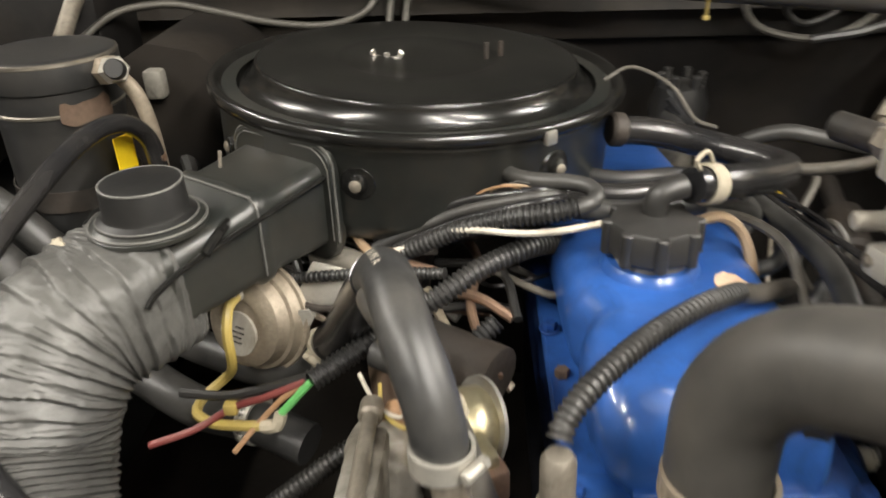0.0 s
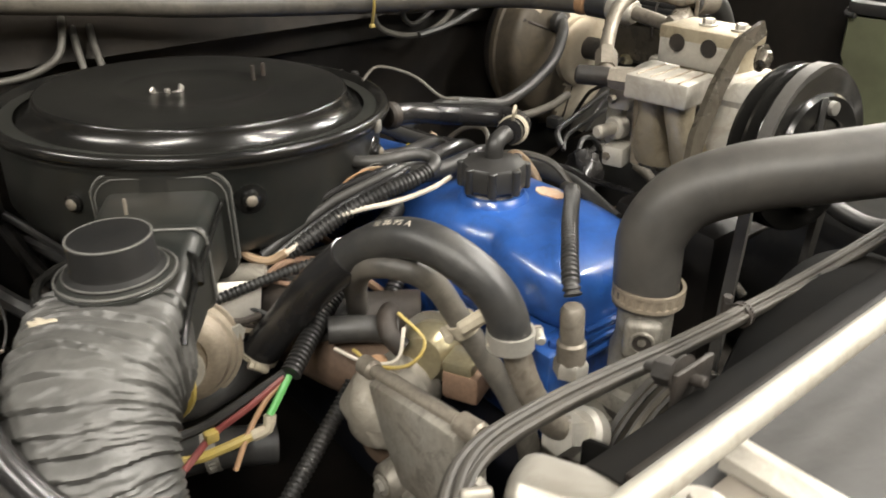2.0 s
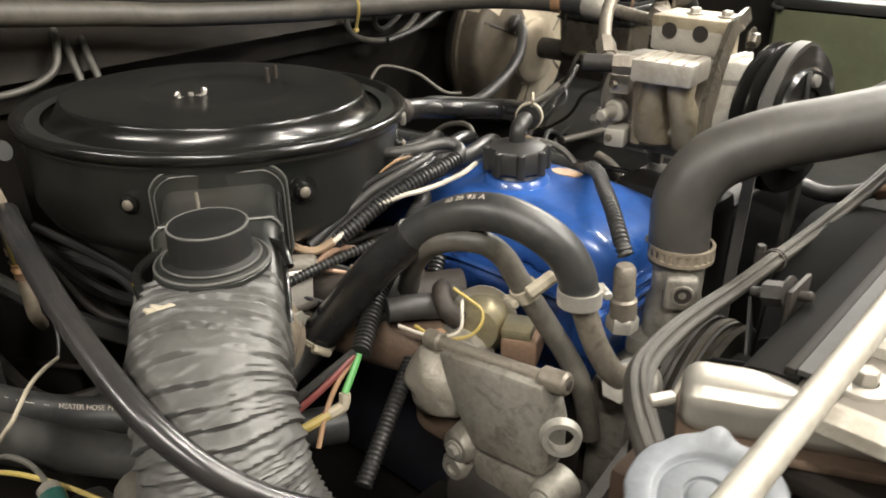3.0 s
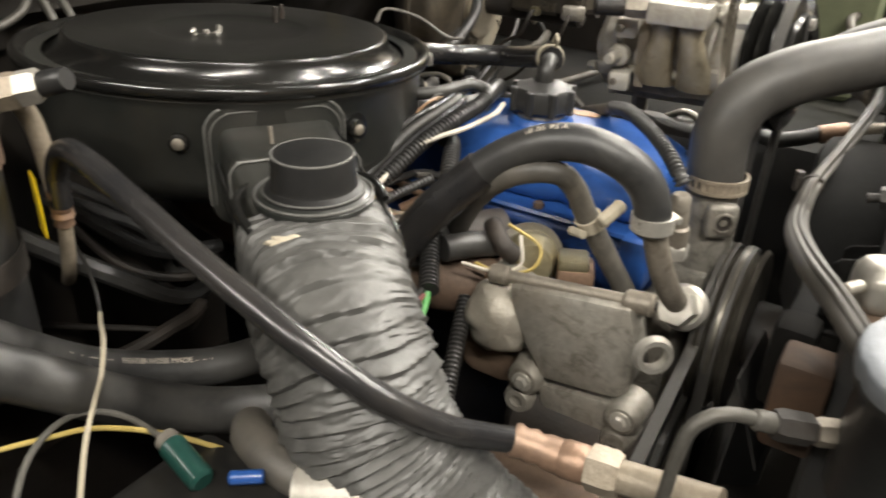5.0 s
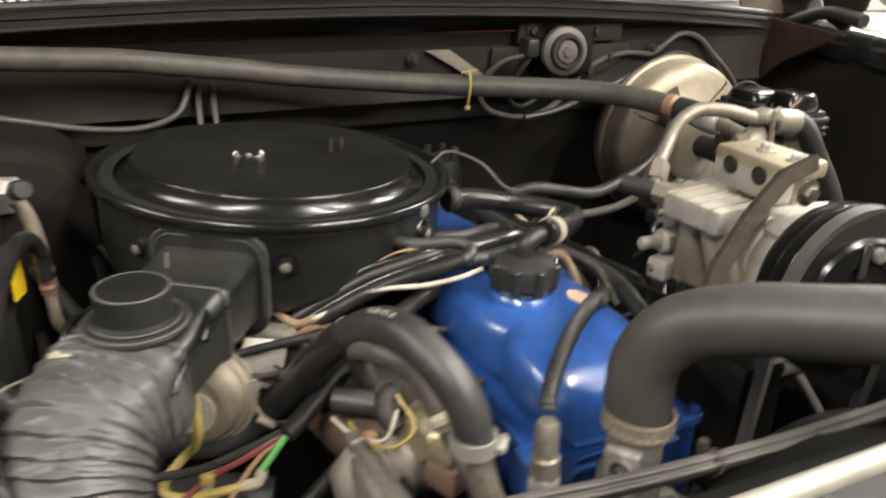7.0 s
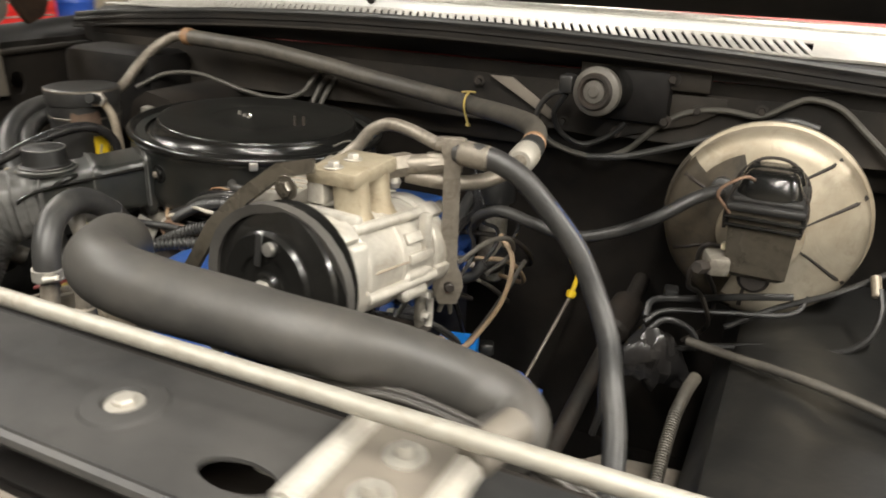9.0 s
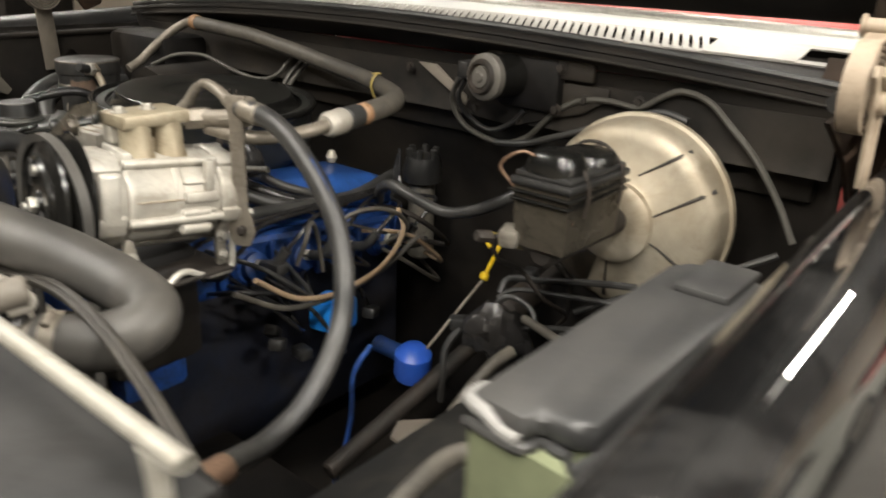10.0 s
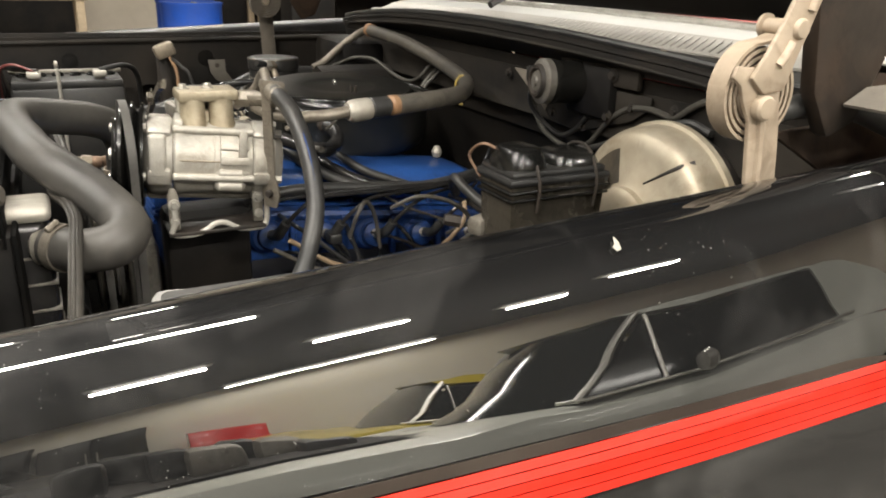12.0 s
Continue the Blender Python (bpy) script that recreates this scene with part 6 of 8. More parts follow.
part("spring_clip", lathe([(0.0128, 0), (0.0145, 0.001), (0.0145, 0.012), (0.0128, 0.013)], place((0.2365, -0.252, 0.9708), (0.256, -0.2385, 0.9656)), 24), TAPE, pcv, "pale spring clip")
part("clip_ear", tube([(0.232, -0.258, 0.984), (0.228, -0.262, 0.992), (0.236, -0.256, 0.996), (0.242, -0.250, 0.986)], 0.0016, 6, 0.003), TAPE, pcv)
part("side_tube", tube([(0.322, -0.150, 0.940), (0.345, -0.165, 0.944), (0.375, -0.172, 0.950), (0.41, -0.165, 0.955)], 0.005, 10), OLD_RUBBER, pcv, "thin grey tube")
part("hose_end", rod((0.200, -0.093, 0.954), (0.214, -0.090, 0.952), 0.015, 16), DARK_IRON, pcv)
wire([(0.20, -0.05, 0.985), (0.225, -0.045, 0.995), (0.255, -0.07, 0.985), (0.27, -0.10, 0.965), (0.285, -0.115, 0.962)], 0.0018, OLD_RUBBER, "thin looped wire beside the air cleaner")

# ---- compressor ----
comp = thing("ac_compressor", (0.43, -0.36, 0.90), "pale cast-alloy air-conditioning compressor with a black pulley", "compressor")
cA, cB = Vector((0.408, -0.433, 0.967)), Vector((0.437, -0.235, 0.950))
CM = place(cA, cB)
cz = (cB - cA).normalized()
cy = (Vector((0, 0, 1)) - cz * cz.z).normalized()
cx = cy.cross(cz)
CX = Matrix.Translation(cA) @ Matrix((cx, cy, cz)).transposed().to_4x4()
part("front_head", lathe([(0, 0.0), (0.035, 0.0), (0.048, 0.004), (0.0545, 0.010), (0.0565, 0.014), (0.0565, 0.036), (0.0545, 0.040), (0, 0.040)], CM, 48), ALLOY, comp, sharp=30)
part("case", lathe([(0, 0.041), (0.0535, 0.041), (0.0555, 0.044), (0.0555, 0.052), (0.0538, 0.055), (0.0538, 0.096), (0.0552, 0.098), (0.0552, 0.104), (0.0538, 0.106), (0.0535, 0.150), (0, 0.150)], CM, 56), ALLOY, comp, "pale ribbed cast body", sharp=30)
part("rear_head", lathe([(0, 0.151), (0.0545, 0.151), (0.0565, 0.154), (0.0565, 0.172), (0.050, 0.183), (0.036, 0.190), (0.030, 0.196), (0, 0.197)], CM, 48), ALLOY, comp, sharp=30)
for k in range(5):
    a = 72 * k + 54
    spin = CX @ turn("Z", a)
    ear = rbox((0.016, 0.026, 0.034), spin @ at(0.055, 0, 0.022), 0.006, 2)
    rbox((0.012, 0.020, 0.030), spin @ at(0.055, 0, 0.165), 0.005, 2, ear)
    rod(spin @ Vector((0.057, 0, 0.040)), spin @ Vector((0.057, 0, 0.152)), 0.0058, 12, ear)
    part("lug", ear, ALLOY, comp)
    part("bolt_head", hexagon(spin @ Vector((0.057, 0, 0.181)), spin @ Vector((0.057, 0, 0.191)), 0.0065), ZINC, comp)
    part("bolt_head", hexagon(spin @ Vector((0.057, 0, 0.005)), spin @ Vector((0.057, 0, -0.003)), 0.0065), ZINC, comp)
part("side_pad", rbox((0.012, 0.062, 0.024), CX @ at(-0.056, 0.012, 0.020), 0.005, 3), ALLOY, comp, "raised flat pad")
part("case_seam", rbox((0.004, 0.0022, 0.094), CX @ at(-0.0535, 0.006, 0.096), 0.0008, 1), TARNISH, comp, "stained parting line")
for hh_ in (-0.012, -0.030):
    part("side_boss", rod(CX @ Vector((-0.050, hh_, 0.098)), CX @ Vector((-0.050, hh_, 0.140)), 0.0085, 14, None, 0.3), ALLOY, comp)
part("side_boss", rbox((0.012, 0.042, 0.012), CX @ at(-0.050, 0.030, 0.136), 0.004), ALLOY, comp)
part("top_rib", rbox((0.070, 0.014, 0.012), CX @ at(0, 0.052, 0.048), 0.004), ALLOY, comp)
for k in range(3):
    part("cooling_rib", rbox((0.006, 0.012, 0.040), CX @ turn("Z", 150 + 22 * k) @ at(0.055, 0, 0.125), 0.002), ALLOY, comp)
pul = part("pulley", lathe([(0.028, -0.034), (0.056, -0.034), (0.060, -0.032), (0.074, -0.030), (0.0755, -0.026), (0.062, -0.021), (0.0755, -0.0155), (0.0755, -0.0125), (0.062, -0.007), (0.0755, -0.0015), (0.0745, 0.002), (0.055, 0.003), (0.03, 0.003)], CM, 64), SATIN, comp, "black grooved clutch pulley", sharp=30)
part("clutch_plate", lathe([(0, -0.040), (0.014, -0.040), (0.016, -0.036), (0.030, -0.0365), (0.032, -0.039), (0.050, -0.0395), (0.053, -0.036), (0.053, -0.033)], CM, 48), SATIN, pul, "black clutch plate", sharp=30)
for k in range(3):
    a = radians(120 * k + 100)
    part("clutch_rivet", lathe([(0.0065, 0), (0.006, -0.004), (0, -0.005)], CM @ at(0.04 * math.cos(a), 0.04 * math.sin(a), -0.0395), 14), STEEL, pul, "bright rivet")
    part("spring_leaf", rbox((0.03, 0.008, 0.0016), CM @ turn("Z", 120 * k + 60) @ at(0.034, 0.012, -0.0405) @ turn("Z", 35), 0.0006, 1), PLASTIC, pul)
part("hub_nut", hexagon(CM @ Vector((0, 0, -0.038)), CM @ Vector((0, 0, -0.046)), 0.009), ZINC, pul)
# twin ports under an L-shaped manifold block
for yy in (-0.362, -0.322):
    part("port", loft([[(xc + (rr + 0.006 * fl) * math.cos(a), yy + rr * math.sin(a), zz) for a in [2 * math.pi * j / 24 for j in range(24)]] for xc, rr, zz, fl in ((0.430, 0.027, 0.985, 1), (0.429, 0.0205, 1.002, 0.6), (0.427, 0.018, 1.016, 0), (0.425, 0.0175, 1.047, 0))]), TAN_ALLOY, comp, "stained cast port")
part("port_web", plate([(-0.392, 0.985), (-0.352, 1.03), (-0.330, 1.03), (-0.296, 0.985)], 0.014, Matrix(((0, 0, 1, 0.414), (1, 0, 0, 0), (0, 1, 0, 0), (0, 0, 0, 1))), 0.003), TAN_ALLOY, comp)
man = part("manifold_block", rbox((0.056, 0.084, 0.016), at(0.414, -0.340, 1.052), 0.004), TAN_ALLOY, comp, "bright machined manifold block")
part("block_face", rbox((0.020, 0.080, 0.026), at(0.3955, -0.340, 1.036), 0.003), ALLOY, man)
for yy in (-0.322, -0.357):
    part("port_bore", lathe([(0.0075, 0.0005), (0.0085, 0.001), (0.0085, 0.0), (0, 0.0002)], place((0.3848, yy, 1.045), (0.3, yy, 1.045)), 18), DARK_IRON, man)
    part("block_bolt", bolt((0.412, yy - 0.014, 1.060), (0, 0, 1), 0.006, 0.005), ZINC, man)
low = part("block_step", rbox((0.054, 0.064, 0.023), at(0.340, -0.351, 1.0165) @ turn("Z", 6), 0.003), ALLOY, comp, "machined lower block with a grooved top")
for k in range(4):
    part("block_groove", rbox((0.050, 0.0018, 0.0016), at(0.340, -0.374 + 0.015 * k, 1.0284) @ turn("Z", 6), 0.0005, 1), TARNISH, low)
for y0, y1 in ((-0.337, -0.326), (-0.366, -0.372)):
    part("port_leg", loft([[(xc + rr * math.cos(a), yc + rr * math.sin(a), zz) for a in [2 * math.pi * j / 22 for j in range(22)]] for xc, yc, zz, rr in ((0.337, y0, 1.006, 0.0150), (0.339, y0, 0.990, 0.0135), (0.346, 0.5 * (y0 + y1), 0.972, 0.0150), (0.358, y1, 0.950, 0.0200), (0.372, y1, 0.930, 0.0230))]), TAN_ALLOY, comp, "stained cast port leg")
part("gasket_edge", plate([(-0.318, 0.925), (-0.306, 0.925), (-0.303, 0.99), (-0.309, 1.003), (-0.316, 0.99)], 0.010, Matrix(((0, 0, 1, 0.352), (1, 0, 0, 0), (0, 1, 0, 0), (0, 0, 0, 1))), 0.002), TARNISH, comp)
for zc, wide in ((0.990, 0.026), (0.930, 0.030)):
    part("head_boss", rbox((wide, 0.024, 0.022), at(0.356, -0.288, zc) @ turn("Z", 14), 0.004), ALLOY, comp)
    part("boss_bolt", bolt((0.343, -0.286, zc), (-1, 0.1, 0), 0.0045, 0.004, False), PIPE, comp)
part("side_stud", rod((0.372, -0.283, 0.957), (0.326, -0.282, 0.957), 0.0068, 14), ALLOY, comp, "stubby pale stud")
part("stud_collar", lathe([(0, 0), (0.0125, 0), (0.0125, 0.010), (0.010, 0.013), (0, 0.013)], place((0.362, -0.283, 0.957), (0.3, -0.282, 0.957)), 18), ALLOY, comp)
part("rear_fitting", hexagon((0.425, -0.297, 1.045), (0.445, -0.272, 1.047), 0.013), PIPE, comp)
part("rear_fitting", rod((0.440, -0.280, 1.046), (0.478, -0.262, 1.05), 0.0105, 16), PIPE, comp)
part("rear_fitting", hexagon((0.462, -0.268, 1.048), (0.484, -0.258, 1.052), 0.0125), PIPE, comp)
part("service_port", rod((0.326, -0.294, 1.016), (0.309, -0.264, 1.016), 0.0095, 14), DARK_IRON, comp)
part("port_nut", hexagon((0.338, -0.322, 1.016), (0.325, -0.293, 1.016), 0.0115), PIPE, comp)
line = part("hard_line", tube([(0.330, -0.285, 1.018), (0.344, -0.270, 1.030), (0.366, -0.255, 1.050), (0.382, -0.250, 1.069), (0.405, -0.250, 1.079), (0.435, -0.256, 1.077), (0.470, -0.262, 1.068), (0.495, -0.262, 1.063)], 0.0072, 14), PIPE, comp, "dull bent refrigerant pipe")
part("line_nut", hexagon((0.334, -0.280, 1.020), (0.348, -0.267, 1.034), 0.0110), PIPE, line)
strap = part("strap_bracket", plate([(-0.010, 0.0), (0.010, 0.0), (0.017, 0.020), (0.014, 0.036), (0.009, 0.046), (0.009, 0.165), (0.012, 0.172), (0.012, 0.186), (-0.012, 0.186), (-0.012, 0.172), (-0.009, 0.165), (-0.009, 0.046), (-0.016, 0.034), (-0.017, 0.018)], 0.004, Matrix(((0.86, 0, 0.51, 0.489), (0.51, 0, -0.86, -0.268), (0, 1, 0, 0.893), (0, 0, 0, 1))), 0.001), PIPE, comp, "flat steel strap bracket")
part("strap_hole", rod((0.4875, -0.2655, 0.915), (0.4955, -0.277, 0.915), 0.0055, 14), DARK_IRON, strap)
part("strap_clamp", rbox((0.034, 0.026, 0.012), at(0.483, -0.260, 1.070) @ turn("Z", 20), 0.005), PIPE, strap)
part("strap_clamp", rbox((0.020, 0.024, 0.010), at(0.486, -0.258, 1.045) @ turn("Z", 20), 0.004), PIPE, strap)
# rusty front bracket and lower cradle
outer = ((0.405, 1.074), (0.365, 1.064), (0.325, 1.034), (0.290, 0.998), (0.266, 0.95), (0.262, 0.87))
inner_c = ((0.409, 1.046), (0.380, 1.036), (0.350, 1.010), (0.318, 0.975), (0.298, 0.94), (0.295, 0.87))
part("mount_plate", thick_sheet([[(x, -0.400 - 0.25 * (1.06 - z) * (z > 0.9), z) for x, z in c] for c in (outer, [(a[0] + (b[0] - a[0]) * 0.17, a[1] + (b[1] - a[1]) * 0.17) for a, b in zip(outer, inner_c)], [(a[0] + (b[0] - a[0]) * 0.46, a[1] + (b[1] - a[1]) * 0.46) for a, b in zip(outer, inner_c)])], 0.006), CAST_SHEEN, comp, "dull brown curved mounting plate")
part("plate_bolt", bolt((0.385, -0.410, 1.046), (0, -1, 0), 0.008, 0.006), CAST_SHEEN, comp)
cr = bmesh.new()
tube([(0.470, -0.405, 0.905), (0.470, -0.405, 0.880), (0.470, -0.410, 0.862), (0.470, -0.385, 0.858), (0.470, -0.365, 0.862), (0.470, -0.35, 0.871), (0.470, -0.335, 0.871), (0.470, -0.315, 0.860), (0.470, -0.29, 0.858), (0.470, -0.275, 0.864), (0.470, -0.272, 0.905)], 0.0042, 8, 0.004, cr)
part("cradle", cr, ALLOY, comp, "bent pale cradle edge")
part("cradle_plate", rbox((0.09, 0.14, 0.006), at(0.43, -0.345, 0.861), 0.002), DARK_IRON, comp)
for yy in (-0.405, -0.285):
    part("mount_ear", plate([(-0.007, 0.866), (0.007, 0.866), (0.008, 0.915), (0.004, 0.928), (-0.004, 0.928), (-0.008, 0.915)], 0.008, Matrix(((0, 0, 1, 0.460), (1, 0, 0, yy), (0, 1, 0, 0), (0, 0, 0, 1))), 0.002), ALLOY_DULL, comp)
    part("ear_bolt", bolt((0.468, yy, 0.905), (1, 0, 0), 0.0055, 0.006), ZINC, comp)
    part("ear_bolt", bolt((0.468, yy, 0.880), (1, 0, 0), 0.0045, 0.006), ZINC, comp)
part("stand", rbox((0.06, 0.13, 0.16), at(0.385, -0.35, 0.80), 0.014), GRIME, comp, "dark iron stand below the compressor")

# ---- fan, belts, shroud, radiator ----
fan = thing("fan_pulley", (0.21, -0.5, 0.75), "dark grooved fan pulley in front of the engine", "pulley")
FM = place((0.205, -0.470, 0.745), (0.205, -0.60, 0.745))
part("rim", lathe([(0, 0.0), (0.06, 0.0), (0.082, 0.004), (0.085, 0.008), (0.074, 0.014), (0.085, 0.020), (0.085, 0.024), (0.074, 0.030), (0.085, 0.036), (0.082, 0.040), (0.04, 0.042), (0, 0.042)], FM, 48), WORN_STEEL, fan, sharp=30)
part("hub", rod((0.205, -0.505, 0.745), (0.205, -0.555, 0.745), 0.035, 24), DARK_IRON, fan)
for k in range(6):
    part("blade", thick_sheet([[FM @ turn("Z", 60 * k) @ Vector((r, s * (0.03 + 0.08 * r), 0.075 + s * 0.016)) for s in (-1, 0, 1)] for r in (0.04, 0.08, 0.12, 0.145)], 0.002), PLASTIC, fan, "dark fan blade")
crank = thing("crank_pulley", (0.2, -0.48, 0.5), "dark crank pulley low in front", "pulley")
part("rim", lathe([(0, 0.0), (0.096, 0.004), (0.101, 0.010), (0.092, 0.016), (0.101, 0.022), (0.092, 0.028), (0.101, 0.034), (0.05, 0.04), (0, 0.04)], place((0.21, -0.468, 0.52), (0.21, -0.6, 0.52)), 40), SATIN, crank, sharp=30)


def belt(points, y, width, label):
    """A flat belt round wheels: an outline in the xz plane."""
    t = thing("drive_belt", (points[0][0], y, points[0][1]), label, "belt", "drive belts")
    pts = [Vector((x, y, z)) for x, z in points]
    n = len(pts)
    rows = []
    for i in range(n):
        d = (pts[(i + 1) % n] - pts[i - 1]).normalized()
        o = Vector((d.z, 0, -d.x))
        h = Vector((0, width / 2, 0))
        rows.append([pts[i] + o * 0.004 + h, pts[i] + o * 0.004 - h, pts[i] - o * 0.005 - h * 0.6, pts[i] - o * 0.005 + h * 0.6])
    bm = loft(rows + [rows[0]], None, True, False)
    part("band", bm, BELT, t)
    part("tension_cord", tube([p + Vector((0, width * 0.5, 0)) for p in pts], 0.0009, 6, smooth=False), PLASTIC, t)
    return t


def wrap(wheels):
    """Outline of a belt round wheels (x, z, r, from, to degrees)."""
    out = []
    for x, z, r, a0, a1 in wheels:
        n = 14
        out += [(x + r * math.cos(radians(a0 + (a1 - a0) * k / n)), z + r * math.sin(radians(a0 + (a1 - a0) * k / n))) for k in range(n + 1)]
    return out


belt(wrap([(0.405, 0.9688, 0.0735, -5, 173), (0.365, 0.52, 0.060, 173, 355)]), -0.4537, 0.011, "worn grey belt to the compressor pulley")
belt(wrap([(0.205, 0.745, 0.080, 5, 175), (0.21, 0.52, 0.098, 175, 365)]), -0.4925, 0.011, "worn grey belt round the fan pulley")

belt(wrap([(0.205, 0.745, 0.080, -30, 170), (0.03, 0.70, 0.05, 170, 330)]), -0.4765, 0.011, "worn grey belt to the side pump")

shroud = thing("fan_shroud", (0.3, -0.56, 0.8), "black plastic fan shroud behind the radiator", "fan shroud")
barrel = []
for k in range(33):
    a = radians(20 + 140 * k / 32)
    c, s = -math.cos(a), math.sin(a)
    back = -0.556 + 0.036 * s ** 3
    barrel.append([(0.30 + r * c, y, 0.70 + r * s) for r, y in ((0.232, -0.604), (0.227, -0.598), (0.222, -0.590), (0.222, back - 0.012), (0.220, back - 0.004), (0.212, back))])
part("barrel", thick_sheet(barrel, 0.003), SHROUD, shroud, "black curved fan barrel")
lip = [[(x, y, z) for y, z in ((-0.634, 0.9835), (-0.618, 0.9825), (-0.611, 0.981), (-0.607, 0.978), (-0.606, 0.972), (-0.606, 0.930))] for x in [-0.060 + 0.024 * k for k in range(31)]]
part("top_lip", thick_sheet(lip, 0.003), SHROUD, shroud, "dusty rolled top lip")
part("front_flange", rbox((0.70, 0.006, 0.40), at(0.31, -0.598, 0.745), 0.002), SHROUD, shroud)
for x, yb, zt in ((-0.018, -0.572, 0.948), (0.058, -0.574, 0.926)):
    part("stiffener", plate([(-0.604, 0.90), (yb, 0.893), (yb, 0.895), (yb, zt - 0.004), (yb - 0.004, zt), (-0.604, zt + 0.008)], 0.003, Matrix(((0, 0, 1, x), (1, 0, 0, 0), (0, 1, 0, 0), (0, 0, 0, 1))), 0.001), SHROUD, shroud, "thin moulded web")
part("web_floor", rbox((0.13, 0.048, 0.003), at(0.02, -0.580, 0.900) @ turn("Y", 8), 0.001), SHROUD, shroud)
pin = part("clip_bolt", rod((0.020, -0.578, 0.977), (0.020, -0.612, 0.9855), 0.0030, 12), DARK_IRON, shroud, "dark through-bolt with nut")
part("clip_nut", hexagon((0.020, -0.586, 0.979), (0.020, -0.598, 0.982), 0.0075), DARK_IRON, pin)
part("clip_washer", lathe([(0.0035, 0), (0.011, 0), (0.011, 0.0018), (0.0035, 0.0018)], place((0.020, -0.599, 0.9822), (0.020, -0.63, 0.99)), 20), DARK_IRON, pin)
part("clip_plate", rbox((0.030, 0.003, 0.026), at(0.022, -0.603, 0.978), 0.001), DARK_IRON, shroud)

rad = thing("radiator", (0.3, -0.61, 0.5), "radiator with a bright top tank and black core", "radiator")
part("core", rbox((0.70, 0.05, 0.44), at(0.30, -0.625, 0.72), 0.003), GRIME, rad, "black finned core")
TD, TS = Vector((0.43, -0.90, 0.0)), Vector((0.90, 0.43, 0.0))
roll = []
for along, grow in ((0.0, 0.60), (0.0025, 0.84), (0.006, 0.96), (0.010, 1.0), (0.06, 1.0), (0.125, 1.0)):
    ring = []
    for j in range(40):
        a = 2 * math.pi * j / 40
        groove = 1.0 - 0.045 * (j % 5 == 0) * (4 < j < 21)
        co, si = math.cos(a), math.sin(a)
        ring.append(Vector((-0.082, -0.588, 0.966)) + TD * along + TS * (0.0165 * grow * groove * abs(co) ** 0.8 * (1 if co > 0 else -1)) + Vector((0, 0, 0.0155 * grow * groove * abs(si) ** 0.8 * (1 if si > 0 else -1))))
    roll.append(ring)
tank = part("top_tank", loft(roll), TANK, rad, "pale grooved alloy tank end")
part("tank_seam", rbox((0.040, 0.13, 0.006), at(-0.055, -0.646, 0.9505) @ turn("Z", 25), 0.002), RUST, rad)
part("tank_spigot", rod((-0.096, -0.590, 0.972), (-0.108, -0.584, 0.973), 0.0035, 10), TANK, tank)
part("tank_strap", rbox((0.032, 0.030, 0.060), at(-0.085, -0.578, 0.885), 0.004), RUSTY_DARK, rad, "rust-brown strap end")
part("tank_block", rbox((0.030, 0.026, 0.060), at(-0.052, -0.566, 0.888), 0.006), SHROUD, rad)
part("side_tank", rbox((0.06, 0.05, 0.42), at(-0.065, -0.615, 0.735), 0.012), PLASTIC, rad)
st = part("side_tank", rbox((0.066, 0.085, 0.42), at(0.565, -0.606, 0.73), 0.014, 3), SLEEK, rad, "shiny black ribbed side tank")
part("tank_top", rbox((0.074, 0.094, 0.020), at(0.565, -0.606, 0.948), 0.009, 3), ALLOY, rad, "pale tank top")
for k in range(7):
    part("tank_bar", rbox((0.070, 0.088, 0.0035), at(0.565, -0.606, 0.895 - k * 0.034), 0.001), ALLOY_DULL, st)
part("outlet_neck", rod((0.585, -0.58, 0.906), (0.604, -0.548, 0.908), 0.0235, 20), ALLOY_DULL, rad)
RC = at(-0.140, -0.630, 0.957) @ turn("Y", -14)
part("filler_neck", lathe([(0.029, -0.09), (0.029, -0.012), (0.032, -0.008), (0.032, -0.002), (0.024, 0), (0, 0)], RC, 28), PLASTIC, rad, "dark filler neck")
part("cooler_fitting", hexagon((-0.138, -0.589, 0.9045), (-0.150, -0.572, 0.909), 0.0088), DARK_IRON, rad)
part("fitting_nut", hexagon((-0.129, -0.602, 0.902), (-0.137, -0.591, 0.904), 0.0080), PIPE, rad)
part("line_collar", rod((-0.149, -0.5735, 0.9088), (-0.156, -0.563, 0.9115), 0.0058, 12), LINE_GREY, rad)
part("cooler_line", tube([(-0.150, -0.572, 0.909), (-0.162, -0.553, 0.914), (-0.172, -0.540, 0.909), (-0.177, -0.534, 0.885), (-0.177, -0.53, 0.80)], 0.0040, 10), LINE_GREY, rad)

rcap = thing("pressure_cap", (-0.140, -0.630, 0.957), "pale grey notched radiator cap on the filler neck", "cap")
rim = []
for s, z in ((0.985, -0.005), (1.0, -0.002), (1.0, 0.005), (0.985, 0.0072), (0.95, 0.0082), (0.66, 0.0095), (0.63, 0.0090), (0.60, 0.0072), (0.575, 0.0066), (0.545, 0.0072), (0.50, 0.0078), (0.29, 0.0080), (0.27, 0.0068), (0.245, 0.0066), (0.225, 0.0078), (0.19, 0.0084), (0.02, 0.0084)):
    ring = []
    for k in range(96):
        a = 2 * math.pi * k / 96
        ear = max(0, math.cos(a * 2 - 0.6)) ** 20 * 0.0055
        notch = 0.0010 * max(0, math.cos(a * 6)) ** 4
        ring.append(RC @ Vector(((0.0335 * s + (ear - notch) * (s > 0.9)) * math.cos(a), (0.0335 * s + (ear - notch) * (s > 0.9)) * math.sin(a), 0.004 + z)))
    rim.append(ring)
part("cap_shell", loft(rim[:9]), CAP_GREY, rcap)
